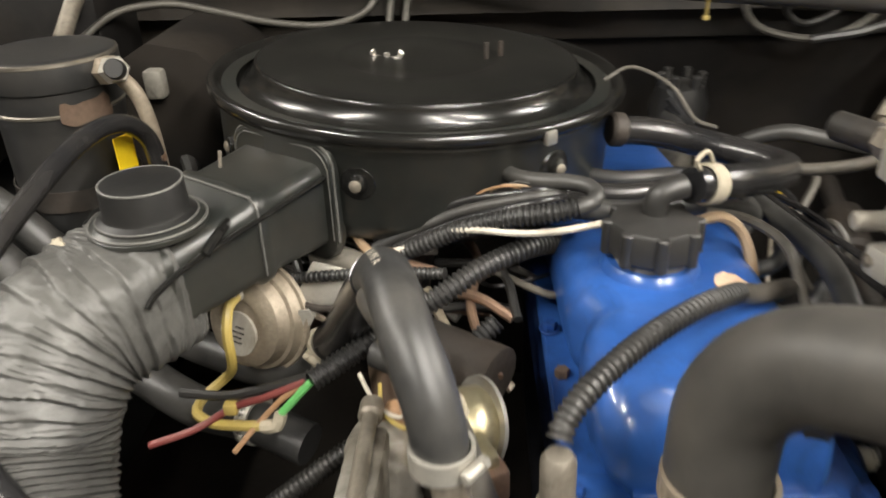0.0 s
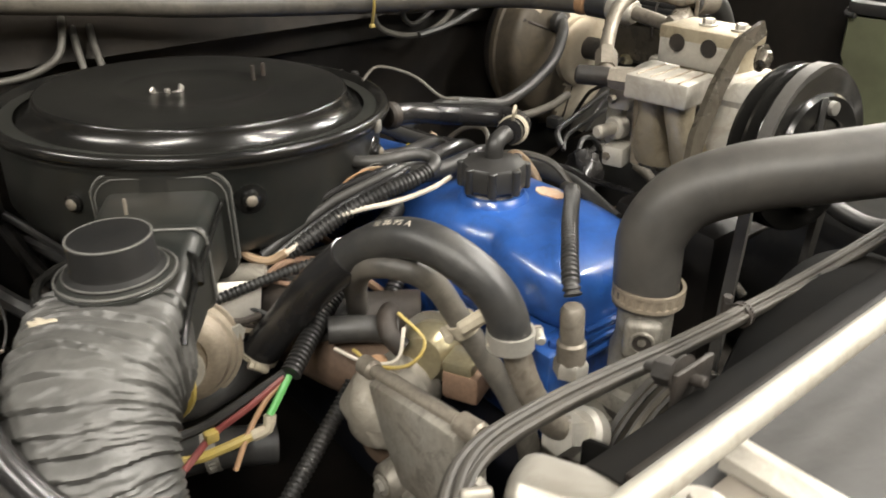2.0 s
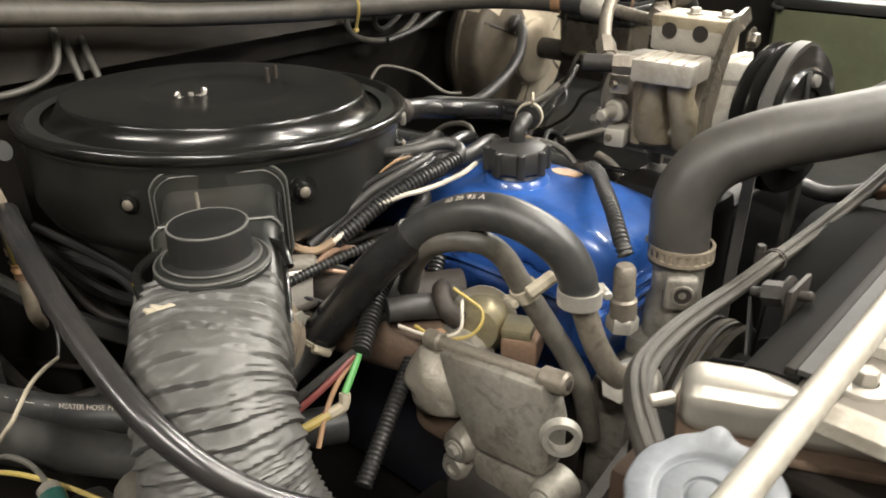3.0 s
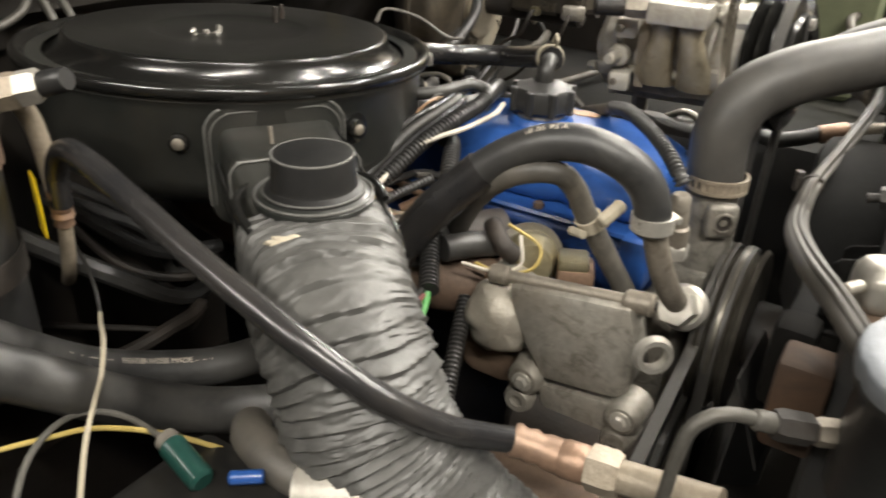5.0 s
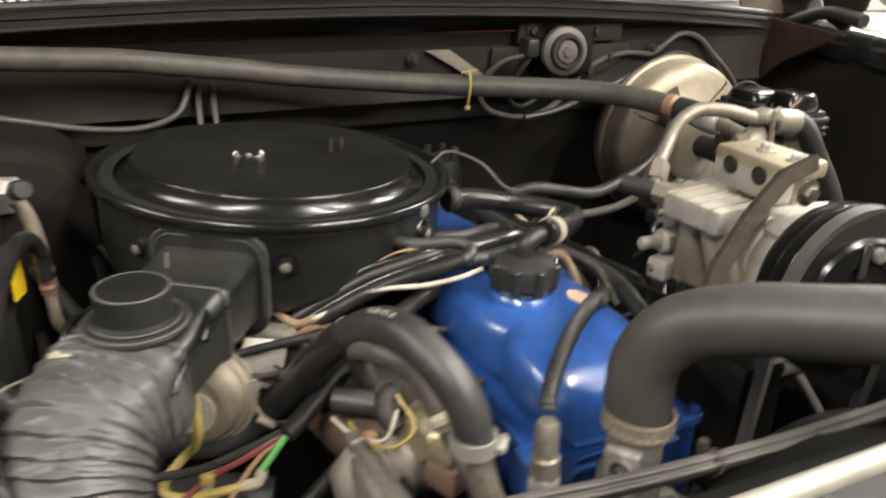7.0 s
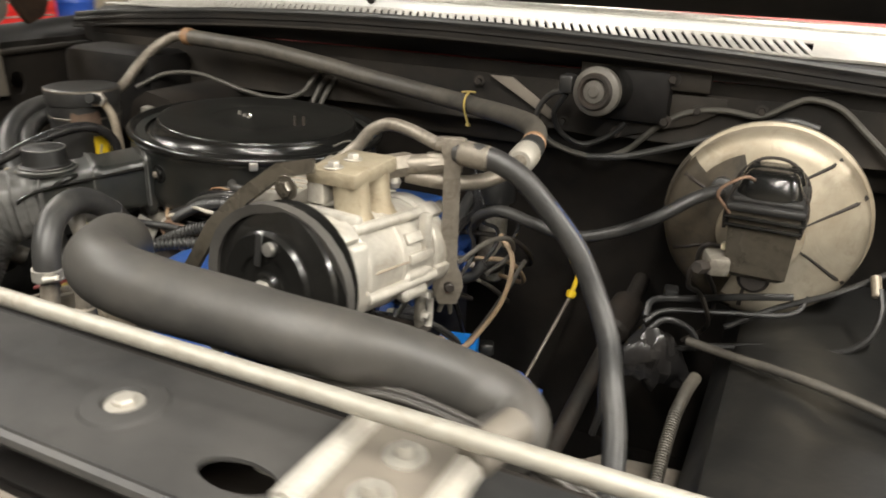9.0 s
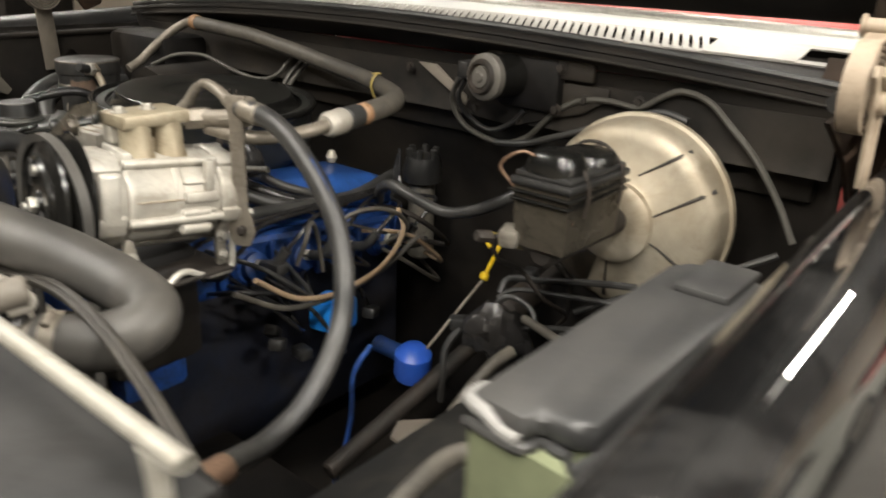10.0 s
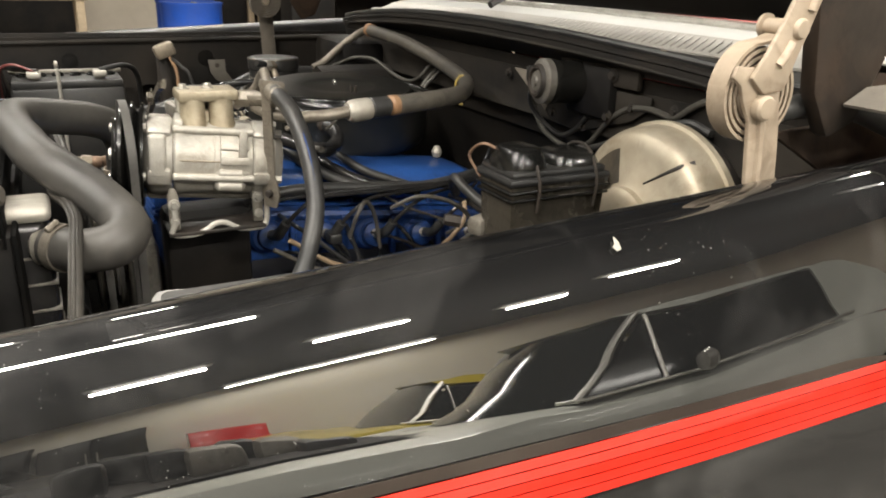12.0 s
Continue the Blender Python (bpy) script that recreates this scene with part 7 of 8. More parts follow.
part("cap_disc", loft(rim[8:]), CAP_GREY, rcap, "sprung centre disc")

idler = thing("idler_pulley", (0.365, -0.454, 0.52), "dark idler pulley low beside the crank", "pulley")
part("rim", lathe([(0, 0.0), (0.05, 0.0), (0.060, 0.003), (0.057, 0.010), (0.060, 0.017), (0.03, 0.020), (0, 0.020)], place((0.365, -0.444, 0.52), (0.365, -0.6, 0.52)), 36), SATIN, idler, sharp=30)

# ---- bracket and pump in front of the head ----
pump = thing("belt_bracket", (0.02, -0.38, 0.75), "dull cast bracket with a long bolt above the pump", "bracket")
YZ = Matrix(((0, 0, 1, 0.0), (1, 0, 0, 0), (0, 1, 0, 0), (0, 0, 0, 1)))
part("bracket_body", plate([(-0.340, 0.838), (-0.40, 0.847), (-0.448, 0.853), (-0.458, 0.82), (-0.458, 0.785), (-0.452, 0.769), (-0.447, 0.7655), (-0.41, 0.7605), (-0.381, 0.757), (-0.373, 0.769), (-0.362, 0.785), (-0.350, 0.81)], 0.026, YZ, 0.005), ALLOY_DULL, pump, "dull grey cast web")
part("lower_web", plate([(-0.377, 0.750), (-0.41, 0.7545), (-0.449, 0.759), (-0.452, 0.735), (-0.445, 0.70), (-0.430, 0.655), (-0.412, 0.655), (-0.405, 0.69), (-0.394, 0.715), (-0.380, 0.730)], 0.024, YZ @ at(0, 0, 0.002), 0.005), ALLOY_DULL, pump, "dull grey lower web")
for y, z, r in ((-0.366, 0.752, 0.016), (-0.362, 0.728, 0.014), (-0.457, 0.752, 0.015), (-0.454, 0.726, 0.013)):
    part("boss", lathe([(r + 0.003, 0.03), (r, 0.004), (r - 0.003, 0), (0.006, 0), (0.006, 0.003), (0, 0.003)], place((-0.006, y, z), (0.05, y, z)), 22), ALLOY_DULL, pump)
part("boss_ring", lathe([(0.010, 0), (0.014, 0), (0.016, 0.003), (0.014, 0.010), (0.010, 0.010), (0.010, 0)], place((-0.004, -0.470, 0.826), (-0.03, -0.49, 0.83)), 24), ZINC, pump, "bright ring")
bar = part("long_bolt", rod((0.012, -0.322, 0.838), (0.015, -0.456, 0.854), 0.0055, 14), PIPE, pump, "long steel bolt")
part("bolt_head", rod((0.0145, -0.438, 0.852), (0.0152, -0.462, 0.855), 0.0095, 16), PIPE, bar)
part("bolt_head", rod((0.012, -0.318, 0.8375), (0.0122, -0.336, 0.8395), 0.0085, 16), PIPE, bar)
part("bolt_eye", rod((0.0150, -0.462, 0.855), (0.0152, -0.4635, 0.855), 0.004, 10), DARK_IRON, bar)
for y, z in ((-0.366, 0.752), (-0.457, 0.752)):
    part("foot_bolt", bolt((-0.006, y, z), (-1, 0, 0), 0.006, 0.004), ZINC, pump)
part("barrel", rod((0.03, -0.35, 0.70), (0.03, -0.47, 0.70), 0.04, 24), DARK_IRON, pump)
dv = thing("diverter_valve", (0.03, -0.33, 0.80), "dull silver domed valve between hoses", "valve")
dome_bm = lathe([(0, 0), (0.020, 0.0), (0.030, 0.0), (0.034, 0.004), (0.036, 0.008), (0.0362, 0.013), (0.036, 0.018), (0.0335, 0.025), (0.030, 0.032), (0.025, 0.037), (0.020, 0.041), (0.010, 0.044), (0, 0.045)], place((0.035, -0.325, 0.795), (-0.06, -0.365, 0.79)), 44)
for v in dome_bm.verts:
    v.co += 0.0042 * noise.noise_vector(v.co * 48.0) + 0.0016 * noise.noise_vector(v.co * 130.0)
part("dome", dome_bm, ALLOY, dv, "pale crumpled-looking dome")
part("dome_base", rod((0.036, -0.325, 0.795), (0.065, -0.312, 0.797), 0.034, 24), ALLOY_DULL, dv)
part("skirt", rbox((0.06, 0.06, 0.07), at(0.05, -0.315, 0.75), 0.014), RUST, dv)
cv = thing("check_valve", (0.075, -0.325, 0.82), "yellow-zinc plated round valve", "valve")
part("can", lathe([(0, 0), (0.024, 0), (0.027, 0.004), (0.027, 0.016), (0.024, 0.02), (0.019, 0.034), (0, 0.036)], place((0.088, -0.318, 0.820), (0.040, -0.345, 0.834)), 28), BRASS, cv)
part("flange", lathe([(0.024, 0), (0.032, 0), (0.032, 0.003), (0.024, 0.003)], place((0.088, -0.318, 0.822), (0.040, -0.345, 0.836)), 28), ZINC, cv)
part("nozzle", tube([(0.06, -0.30, 0.84), (0.035, -0.285, 0.845), (0.01, -0.27, 0.846)], 0.012, 14), RUBBER, cv)
part("elbow", tube([(0.060, -0.292, 0.856), (0.050, -0.300, 0.858), (0.044, -0.312, 0.848), (0.05, -0.322, 0.838)], 0.009, 12), DARK_IRON, cv)
part("orange_seal", rod((0.030, -0.31, 0.828), (0.022, -0.33, 0.822), 0.010, 14), AMBER, cv)
sq = thing("switch_block", (0.085, -0.372, 0.815), "square tan plated vacuum switch", "switch")
part("block", rbox((0.036, 0.034, 0.028), at(0.083, -0.368, 0.818) @ turn("Z", 25), 0.005), COPPER, sq)
part("lid", rbox((0.03, 0.028, 0.012), at(0.080, -0.366, 0.835) @ turn("Z", 25), 0.004), BRASS, sq)
egr = thing("egr_valve", (-0.1, -0.2, 0.81), "round dull metal diaphragm valve with a label", "valve")
eM = place((-0.0856, -0.1925, 0.8327), (-0.1309, -0.2781, 0.8579))
part("lower_can", lathe([(0, 0), (0.036, 0.0), (0.041, 0.006), (0.041, 0.011), (0.047, 0.012), (0.048, 0.0145)], eM, 40), TARNISH, egr)
part("upper_can", lathe([(0.048, 0.0145), (0.0475, 0.017), (0.0445, 0.0178), (0.0435, 0.021), (0.0425, 0.0265), (0.0395, 0.028), (0.038, 0.032), (0.0365, 0.0385), (0.032, 0.0415), (0.026, 0.0428), (0.0215, 0.0430), (0.020, 0.0415), (0, 0.0415)], eM, 48), TARNISH, egr, "tarnished ringed dome", sharp=30)
part("label_disc", lathe([(0.0185, 0.0415), (0.0185, 0.0442), (0, 0.0444)], eM @ at(0, -0.008, 0), 28), ALLOY, egr, "pale stamped label")
for k in range(4):
    part("stamp_bar", rbox((0.012 - 0.003 * (k % 2), 0.0013, 0.0004), eM @ at(0.001 * (k - 1), -0.015 + k * 0.0044, 0.0447), 0, 1), DARK_IRON, egr)
part("nipple", rod((-0.1015, -0.222, 0.867), (-0.106, -0.236, 0.871), 0.004, 10), ZINC, egr)
part("stem", rod((-0.0856, -0.1925, 0.8327), (-0.07, -0.13, 0.79), 0.016, 16), RUST, egr)
part("bracket", plate([(0, 0), (0.05, 0), (0.05, 0.06), (0.01, 0.07)], 0.003, at(-0.145, -0.19, 0.79) @ turn("X", 80)), PIPE, egr)
junk = thing("vacuum_connector", (-0.14, -0.28, 0.78), "small tan vacuum connectors among wires", "connector")
part("tee", rbox((0.011, 0.009, 0.010), at(-0.106, -0.275, 0.797), 0.002), OLIVE, junk)
sm = thing("starter_relay_box", (-0.03, -0.40, 0.66), "dark brown box low beside the duct", "box")
part("box", rbox((0.10, 0.14, 0.07), at(-0.06, -0.42, 0.66) @ turn("Z", 20), 0.01), RUST, sm)
part("box_lid", rbox((0.09, 0.12, 0.012), at(-0.06, -0.42, 0.70) @ turn("Z", 20), 0.005), RUST, sm)

# ---- passenger side: receiver, brackets, battery, inner panel ----
rcv = thing("receiver_canister", (-0.305, -0.045, 0.8), "tall black canister with a brass service fitting", "canister")
RM = at(-0.303, -0.05, 0.0)
part("body", lathe([(0, 0.80), (0.050, 0.80), (0.055, 0.806), (0.055, 0.955), (0.0558, 0.962), (0.057, 0.968), (0.0575, 0.992), (0.0572, 0.994), (0.0598, 0.996), (0.0602, 0.999), (0.0602, 1.0175), (0.0592, 1.0205), (0.0565, 1.022), (0.05, 1.0225), (0, 1.0235)], RM, 44), PLASTIC, rcv)
part("seam", lathe([(0.0560, 0.9715), (0.0582, 0.9735), (0.0582, 0.9755), (0.0560, 0.9775)], RM, 44), WORN_STEEL, rcv, "worn bare seam")
part("worn_edge", lathe([(0.0598, 1.0165), (0.0606, 1.018), (0.0600, 1.0205), (0.0585, 1.0215)], RM, 44), WORN_STEEL, rcv, "worn bare lid edge")
rp = [[RM @ Vector((0.0578 * math.cos(a), 0.0578 * math.sin(a), z + 0.006 * noise.noise(Vector((a * 9, z * 90, 2))))) for a in [radians(-62 + 4.5 * k + 4 * noise.noise(Vector((k, z * 60, 0)))) for k in range(11)]] for z in (0.966, 0.972, 0.978, 0.985)]
part("rust_patch", thick_sheet(rp, 0.0006), RUST, rcv, "flaking rust patch")
part("fitting_body", hexagon((-0.252, -0.064, 1.006), (-0.230, -0.080, 1.010), 0.013), TARNISH, rcv, "tarnished fitting body")
part("fitting_nut", hexagon((-0.232, -0.080, 1.010), (-0.223, -0.091, 1.013), 0.0125), ZINC, rcv)
part("fitting_cap", lathe([(0, 0), (0.0085, 0), (0.009, 0.003), (0.0085, 0.020), (0.0075, 0.022), (0, 0.022)], place((-0.223, -0.091, 1.013), (-0.214, -0.116, 1.021)), 18), PLASTIC, rcv, "black service cap")
part("pipe", tube([(-0.232, -0.070, 1.002), (-0.222, -0.066, 0.985), (-0.216, -0.064, 0.955), (-0.213, -0.064, 0.905)], 0.0070, 12), TARNISH, rcv, "tarnished corroded pipe")
part("warning_tag", plate([(-0.011, 0), (0.011, 0), (0.011, 0.046), (-0.011, 0.046)], 0.001, at(-0.238, -0.080, 0.904) @ turn("Z", 68) @ turn("X", 90)), YELLOW, rcv, "yellow tag strip")
part("strap", lathe([(0.0552, 0.885), (0.058, 0.885), (0.058, 0.905), (0.0562, 0.905)], RM, 40), DARK_IRON, rcv)
blk = thing("heater_case", (-0.19, 0.1, 0.8), "dull black rounded heater housing behind the air cleaner", "housing")
part("case", loft([[(x, y, z) for x, z in ((-0.30, 0.70), (-0.30, 0.95), (-0.285, 0.985), (-0.25, 1.005), (-0.20, 0.995), (-0.165, 0.965), (-0.16, 0.70))] for y in (0.04, 0.06, 0.22)]), GRIME, blk, sharp=50)
part("case_clip", rbox((0.02, 0.02, 0.03), at(-0.245, 0.035, 0.965), 0.004), ALLOY_DULL, blk)
part("box", rbox((0.24, 0.12, 0.16), at(-0.46, 0.20, 0.97), 0.02), GRIME, blk)

inner = thing("inner_wing", (-0.66, -0.1, 0.8), "black pressed inner wing with round holes", "car panel", kind="structure")
side_panel = holed_panel(-0.78, 0.32, 0.775, 1.045, 0.0, [(-0.147, 0.985, 0.022, 0.022), (-0.485, 0.985, 0.02, 0.02), (0.08, 0.975, 0.016, 0.024), (-0.30, 0.9, 0.03, 0.02)], 0.003)
bmesh.ops.transform(side_panel, matrix=Matrix(((0, 0, 1, -0.645), (1, 0, 0, 0), (0, 1, 0, 0), (0, 0, 0, 1))), verts=side_panel.verts)
part("side_panel", side_panel, GRIME, inner)
part("back_panel", rbox((0.004, 1.1, 0.30), at(-0.70, -0.23, 0.9), 0.001), GRIME, inner)
part("bead", tube([(-0.640, -0.76, 1.03), (-0.640, -0.2, 1.035), (-0.640, 0.3, 1.04)], 0.006, 8, 0.05), DUSTY, inner)


def hood_hinge(x, side, material, label):
    """Bonnet hinge: a straight lower arm, a leaning upper arm and a flat coil spring behind them, in a plane across x."""
    t = thing("bonnet_hinge", (x, 0.02, 1.0), label, "hinge", "bonnet hinges")
    H = Matrix(((0, 0, side, x), (1, 0, 0, -0.006), (0, 1, 0, 0.002), (0, 0, 0, 1)))
    foot = 1.04 if side > 0 else 0.955
    part("lower_arm", plate([(0.014, foot), (0.052, foot), (0.046, 1.085), (0.040, 1.120), (0.034, 1.140), (0.020, 1.150), (0.004, 1.158), (-0.018, 1.160), (-0.022, 1.150), (-0.012, 1.143), (-0.006, 1.128), (0.004, 1.112), (0.008, 1.085)], 0.005, H, 0.0015), material, t)
    part("arm_flange", tube([H @ Vector(p) for p in ((0.012, 1.135, 0.005), (0.020, 1.10, 0.005), (0.026, foot, 0.005))], 0.0042, 8), material, t)
    part("upper_arm", plate([(-0.006, 1.150), (0.010, 1.136), (0.034, 1.138), (0.042, 1.160), (0.054, 1.190), (0.067, 1.225), (0.076, 1.27), (0.075, 1.31), (0.050, 1.31), (0.050, 1.27), (0.040, 1.235), (0.024, 1.200), (0.008, 1.170)], 0.005, H @ at(0, 0, 0.0055), 0.0015), material, t)
    for a, b in (((0.022, 1.160), (0.034, 1.178)), ((0.050, 1.205), (0.062, 1.245))):
        part("arm_bead", tube([H @ Vector((*a, 0.0105)), H @ Vector(((a[0] + b[0]) / 2, (a[1] + b[1]) / 2, 0.0115)), H @ Vector((*b, 0.0105))], 0.0045, 10), material, t)
    for yy, zz, r in ((0.014, 1.124, 0.011), (0.041, 1.190, 0.009)):
        part("pivot", lathe([(0, 0), (r, 0), (r, 0.016), (r * 0.8, 0.0185), (r * 0.35, 0.019), (0, 0.0185)], H @ at(yy, zz, -0.004), 24), material, t)
    n, pts = 170, []
    for k in range(n):
        a = -k / n * 2 * math.pi * 5.6
        r = 0.012 + 0.0325 * k / n
        pts.append((0.022 + r * math.cos(a + 5.47) * 0.97, 1.134 + r * math.sin(a + 5.47)))
    pts += [(0.026, 1.1785), (0.034, 1.181), (0.042, 1.184)]
    n = len(pts)
    rows = []
    for k, (a, b) in enumerate(pts):
        d = Vector((pts[min(k + 1, n - 1)][0] - pts[max(k - 1, 0)][0], pts[min(k + 1, n - 1)][1] - pts[max(k - 1, 0)][1])).normalized()
        o = Vector((-d.y, d.x)) * 0.0015
        rows.append([H @ Vector((a + o.x, b + o.y, -0.024)), H @ Vector((a + o.x, b + o.y, -0.003)), H @ Vector((a - o.x, b - o.y, -0.003)), H @ Vector((a - o.x, b - o.y, -0.024))])
    part("coil_spring", loft(rows), material, t, "flat spiral spring", sharp=30)
    part("spring_core", rod(H @ Vector((0.022, 1.134, -0.026)), H @ Vector((0.022, 1.134, -0.001)), 0.0105, 16), TARNISH, t, "worn bare spring core")
    pin = part("roller", lathe([(0.0, 0), (0.011, 0), (0.011, 0.003), (0.0075, 0.004), (0.0075, 0.026), (0.010, 0.027), (0.010, 0.030), (0, 0.030)], place(H @ Vector((0.044, 1.190, -0.030)), H @ Vector((0.044, 1.190, 0.02))), 20), material, t, "pale roller pin")
    return t


hood_hinge(1.096, 1, CREAM, "beige painted bonnet hinge with a flat spiral spring")
hood_hinge(-0.625, -1, TAN_DUST, "grey dusty bonnet hinge above the wing")
wing_tab = solo("wing_tab", plate([(-0.150, 0.985), (-0.105, 0.985), (-0.105, 0.955), (-0.085, 0.925), (-0.095, 0.915), (-0.13, 0.93), (-0.145, 0.95)], 0.003, Matrix(((0, 0, 1, -0.600), (1, 0, 0, 0), (0, 1, 0, 0), (0, 0, 0, 1))), 0.0008), TAN_DUST, "pale bent bracket tab on the inner wing", "bracket")
part("tab_hole", rod((-0.5975, -0.127, 0.970), (-0.5955, -0.127, 0.970), 0.006, 12), DARK_IRON, wing_tab)
part("tab_arm", rod((-0.64, -0.12, 0.94), (-0.599, -0.12, 0.94), 0.006, 10), DARK_IRON, wing_tab)

bat = thing("battery", (-0.50, -0.52, 0.80), "black battery with dull terminals on the apron", "battery")
part("case", rbox((0.17, 0.24, 0.17), at(-0.50, -0.50, 0.865), 0.008), PLASTIC, bat)
part("top", rbox((0.165, 0.235, 0.018), at(-0.50, -0.50, 0.957), 0.004), PLASTIC, bat)
for y in (-0.57, -0.43):
    tm = part("terminal", rod((-0.45, y, 0.964), (-0.45, y, 0.985), 0.010, 16), ALLOY_DULL, bat)
    part("terminal_clamp", rbox((0.035, 0.03, 0.014), at(-0.447, y, 0.978), 0.004), ZINC, tm)
part("hold_down", rbox((0.02, 0.25, 0.008), at(-0.55, -0.50, 0.972), 0.002), ALLOY_DULL, bat)
part("cable", tube([(-0.45, -0.43, 0.985), (-0.47, -0.37, 0.992), (-0.52, -0.34, 0.96), (-0.57, -0.33, 0.88), (-0.58, -0.32, 0.78)], 0.006, 10), RUBBER, bat)
for k in range(6):
    part("cell_cap", lathe([(0.013, 0), (0.013, 0.005), (0.010, 0.008), (0, 0.008)], at(-0.51, -0.595 + k * 0.038, 0.966), 16), SATIN, bat)
part("hold_bolt", tube([(-0.41, -0.52, 0.80), (-0.41, -0.52, 0.975), (-0.415, -0.52, 0.985), (-0.43, -0.52, 0.986)], 0.004, 8), ZINC, bat)
part("hold_bolt", tube([(-0.59, -0.52, 0.80), (-0.59, -0.52, 0.975), (-0.585, -0.52, 0.985), (-0.57, -0.52, 0.986)], 0.004, 8), ZINC, bat)
for k in range(4):
    part("lead", tube([(-0.45, -0.57 + 0.003 * k, 0.985), (-0.46 - 0.02 * k, -0.61, 1.0 - 0.006 * k), (-0.50 - 0.01 * k, -0.64, 0.98), (-0.56, -0.645 + 0.008 * k, 0.90), (-0.57, -0.64, 0.80)], 0.003 + 0.0007 * k, 8), (RED_WIRE, RUBBER, PLASTIC, OLD_RUBBER)[k], bat)
rl = thing("relay", (-0.50, -0.28, 1.0), "pale metal relay with wires on the inner wing", "relay")
part("can", rbox((0.04, 0.05, 0.035), at(-0.52, -0.27, 1.02) @ turn("X", 20), 0.008), TARNISH, rl)
part("foot", rbox((0.05, 0.03, 0.14), at(-0.555, -0.27, 0.95), 0.004), DARK_IRON, rl)
part("lead", tube([(-0.51, -0.26, 1.005), (-0.48, -0.25, 0.97), (-0.475, -0.25, 0.90), (-0.50, -0.24, 0.78)], 0.004, 8), AMBER, rl)
part("lead", tube([(-0.50, -0.255, 1.0), (-0.47, -0.24, 0.985), (-0.45, -0.22, 0.95), (-0.46, -0.20, 0.78)], 0.004, 8), RUBBER, rl)
jn = thing("cable_connector", (-0.30, -0.35, 0.78), "blue and green wire connectors on the apron", "connector")
part("blue_plug", rod((-0.283, -0.308, 0.829), (-0.270, -0.324, 0.829), 0.0045, 10), BLUE, jn)
part("green_plug", rod((-0.287, -0.262, 0.835), (-0.292, -0.296, 0.826), 0.0085, 14), paint("dark_green_plastic", (0.012, 0.05, 0.04), 0.3), jn)
part("plug_end", rod((-0.2865, -0.256, 0.8365), (-0.287, -0.263, 0.835), 0.0075, 12), TAN_DUST, jn)
part("rest", rbox((0.10, 0.12, 0.05), at(-0.30, -0.31, 0.795), 0.012), HOUSING, jn, "black box below the plugs")
part("grey_hose", tube([(-0.22, -0.26, 0.80), (-0.245, -0.29, 0.822), (-0.255, -0.325, 0.826), (-0.25, -0.36, 0.815), (-0.23, -0.40, 0.79)], 0.014, 14), OLD_RUBBER, jn)
part("white_lump", tube([(-0.262, -0.345, 0.822), (-0.250, -0.372, 0.826), (-0.232, -0.402, 0.822), (-0.212, -0.43, 0.81)], 0.0165, 14, 0.006, None, lambda i, q: 1 + 0.14 * noise.noise(Vector((q * 90, 1.0, 2.0)))), ALLOY, jn, "pale wrapped joint")

# ---- driver side: brake servo, master cylinder, wiper motor, reservoir, lines ----
servo = thing("brake_servo", (0.785, 0.22, 0.76), "pale gold round brake servo on the bulkhead", "brake servo")
SM = place((0.781, 0.150, 0.898), (0.781, 0.40, 0.898))
def shade_faces(ob, where, material):
    """Shade put into the colour of the faces whose middle lies in the patch."""
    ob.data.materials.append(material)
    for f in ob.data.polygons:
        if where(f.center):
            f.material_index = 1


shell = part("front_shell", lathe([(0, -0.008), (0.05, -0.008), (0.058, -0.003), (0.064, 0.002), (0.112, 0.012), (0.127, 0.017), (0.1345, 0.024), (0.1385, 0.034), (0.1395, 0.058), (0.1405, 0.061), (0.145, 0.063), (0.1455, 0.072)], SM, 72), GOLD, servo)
# Paints in the dark look that the inboard face has from the left.
shade_faces(shell, lambda p: p.x < 0.752 + 0.05 * noise.noise(p * 22.0) and p.z < 0.985 + 0.02 * noise.noise(p * 30.0), SHADE_GOLD)
part("rear_shell", lathe([(0.145, 0.072), (0.142, 0.08), (0.128, 0.105), (0.09, 0.13), (0, 0.14)], SM, 64), DARK_IRON, servo)
for (xa, za), (xb, zb) in (((0.806, 0.968), (0.866, 1.008)), ((0.834, 0.915), (0.906, 0.962)), ((0.836, 0.880), (0.900, 0.836)), ((0.728, 0.935), (0.665, 0.962)), ((0.722, 0.870), (0.664, 0.846)), ((0.775, 0.835), (0.77, 0.775))):
    seam = []
    for k in range(7):
        u = k / 6
        x, z = xa + (xb - xa) * u, za + (zb - za) * u
        r = math.hypot(x - 0.781, z - 0.898)
        d = float(np.interp(r, [0.058, 0.064, 0.112, 0.127, 0.1345, 0.1385], [-0.003, 0.002, 0.012, 0.017, 0.024, 0.034]))
        o = Vector((zb - za, 0, xa - xb)).normalized() * (0.0012 + 0.0022 * u)
        c = Vector((x, 0.1495 + d, z))
        seam.append([tuple(c - o), tuple(c + Vector((0, -0.0012, 0))), tuple(c + o)])
    part("rib", thick_sheet(seam, 0.0012), DARK_IRON, servo, "dark pressed seam")
part("front_cup", lathe([(0.060, 0.0), (0.058, -0.010), (0.050, -0.016), (0.030, -0.018), (0, -0.018)], SM, 48), GOLD, servo)
part("vacuum_valve", lathe([(0.016, 0), (0.016, 0.012), (0.010, 0.016), (0, 0.016)], place((0.722, 0.150, 0.955), (0.722, 0.1, 0.955)), 18), RUBBER, servo)
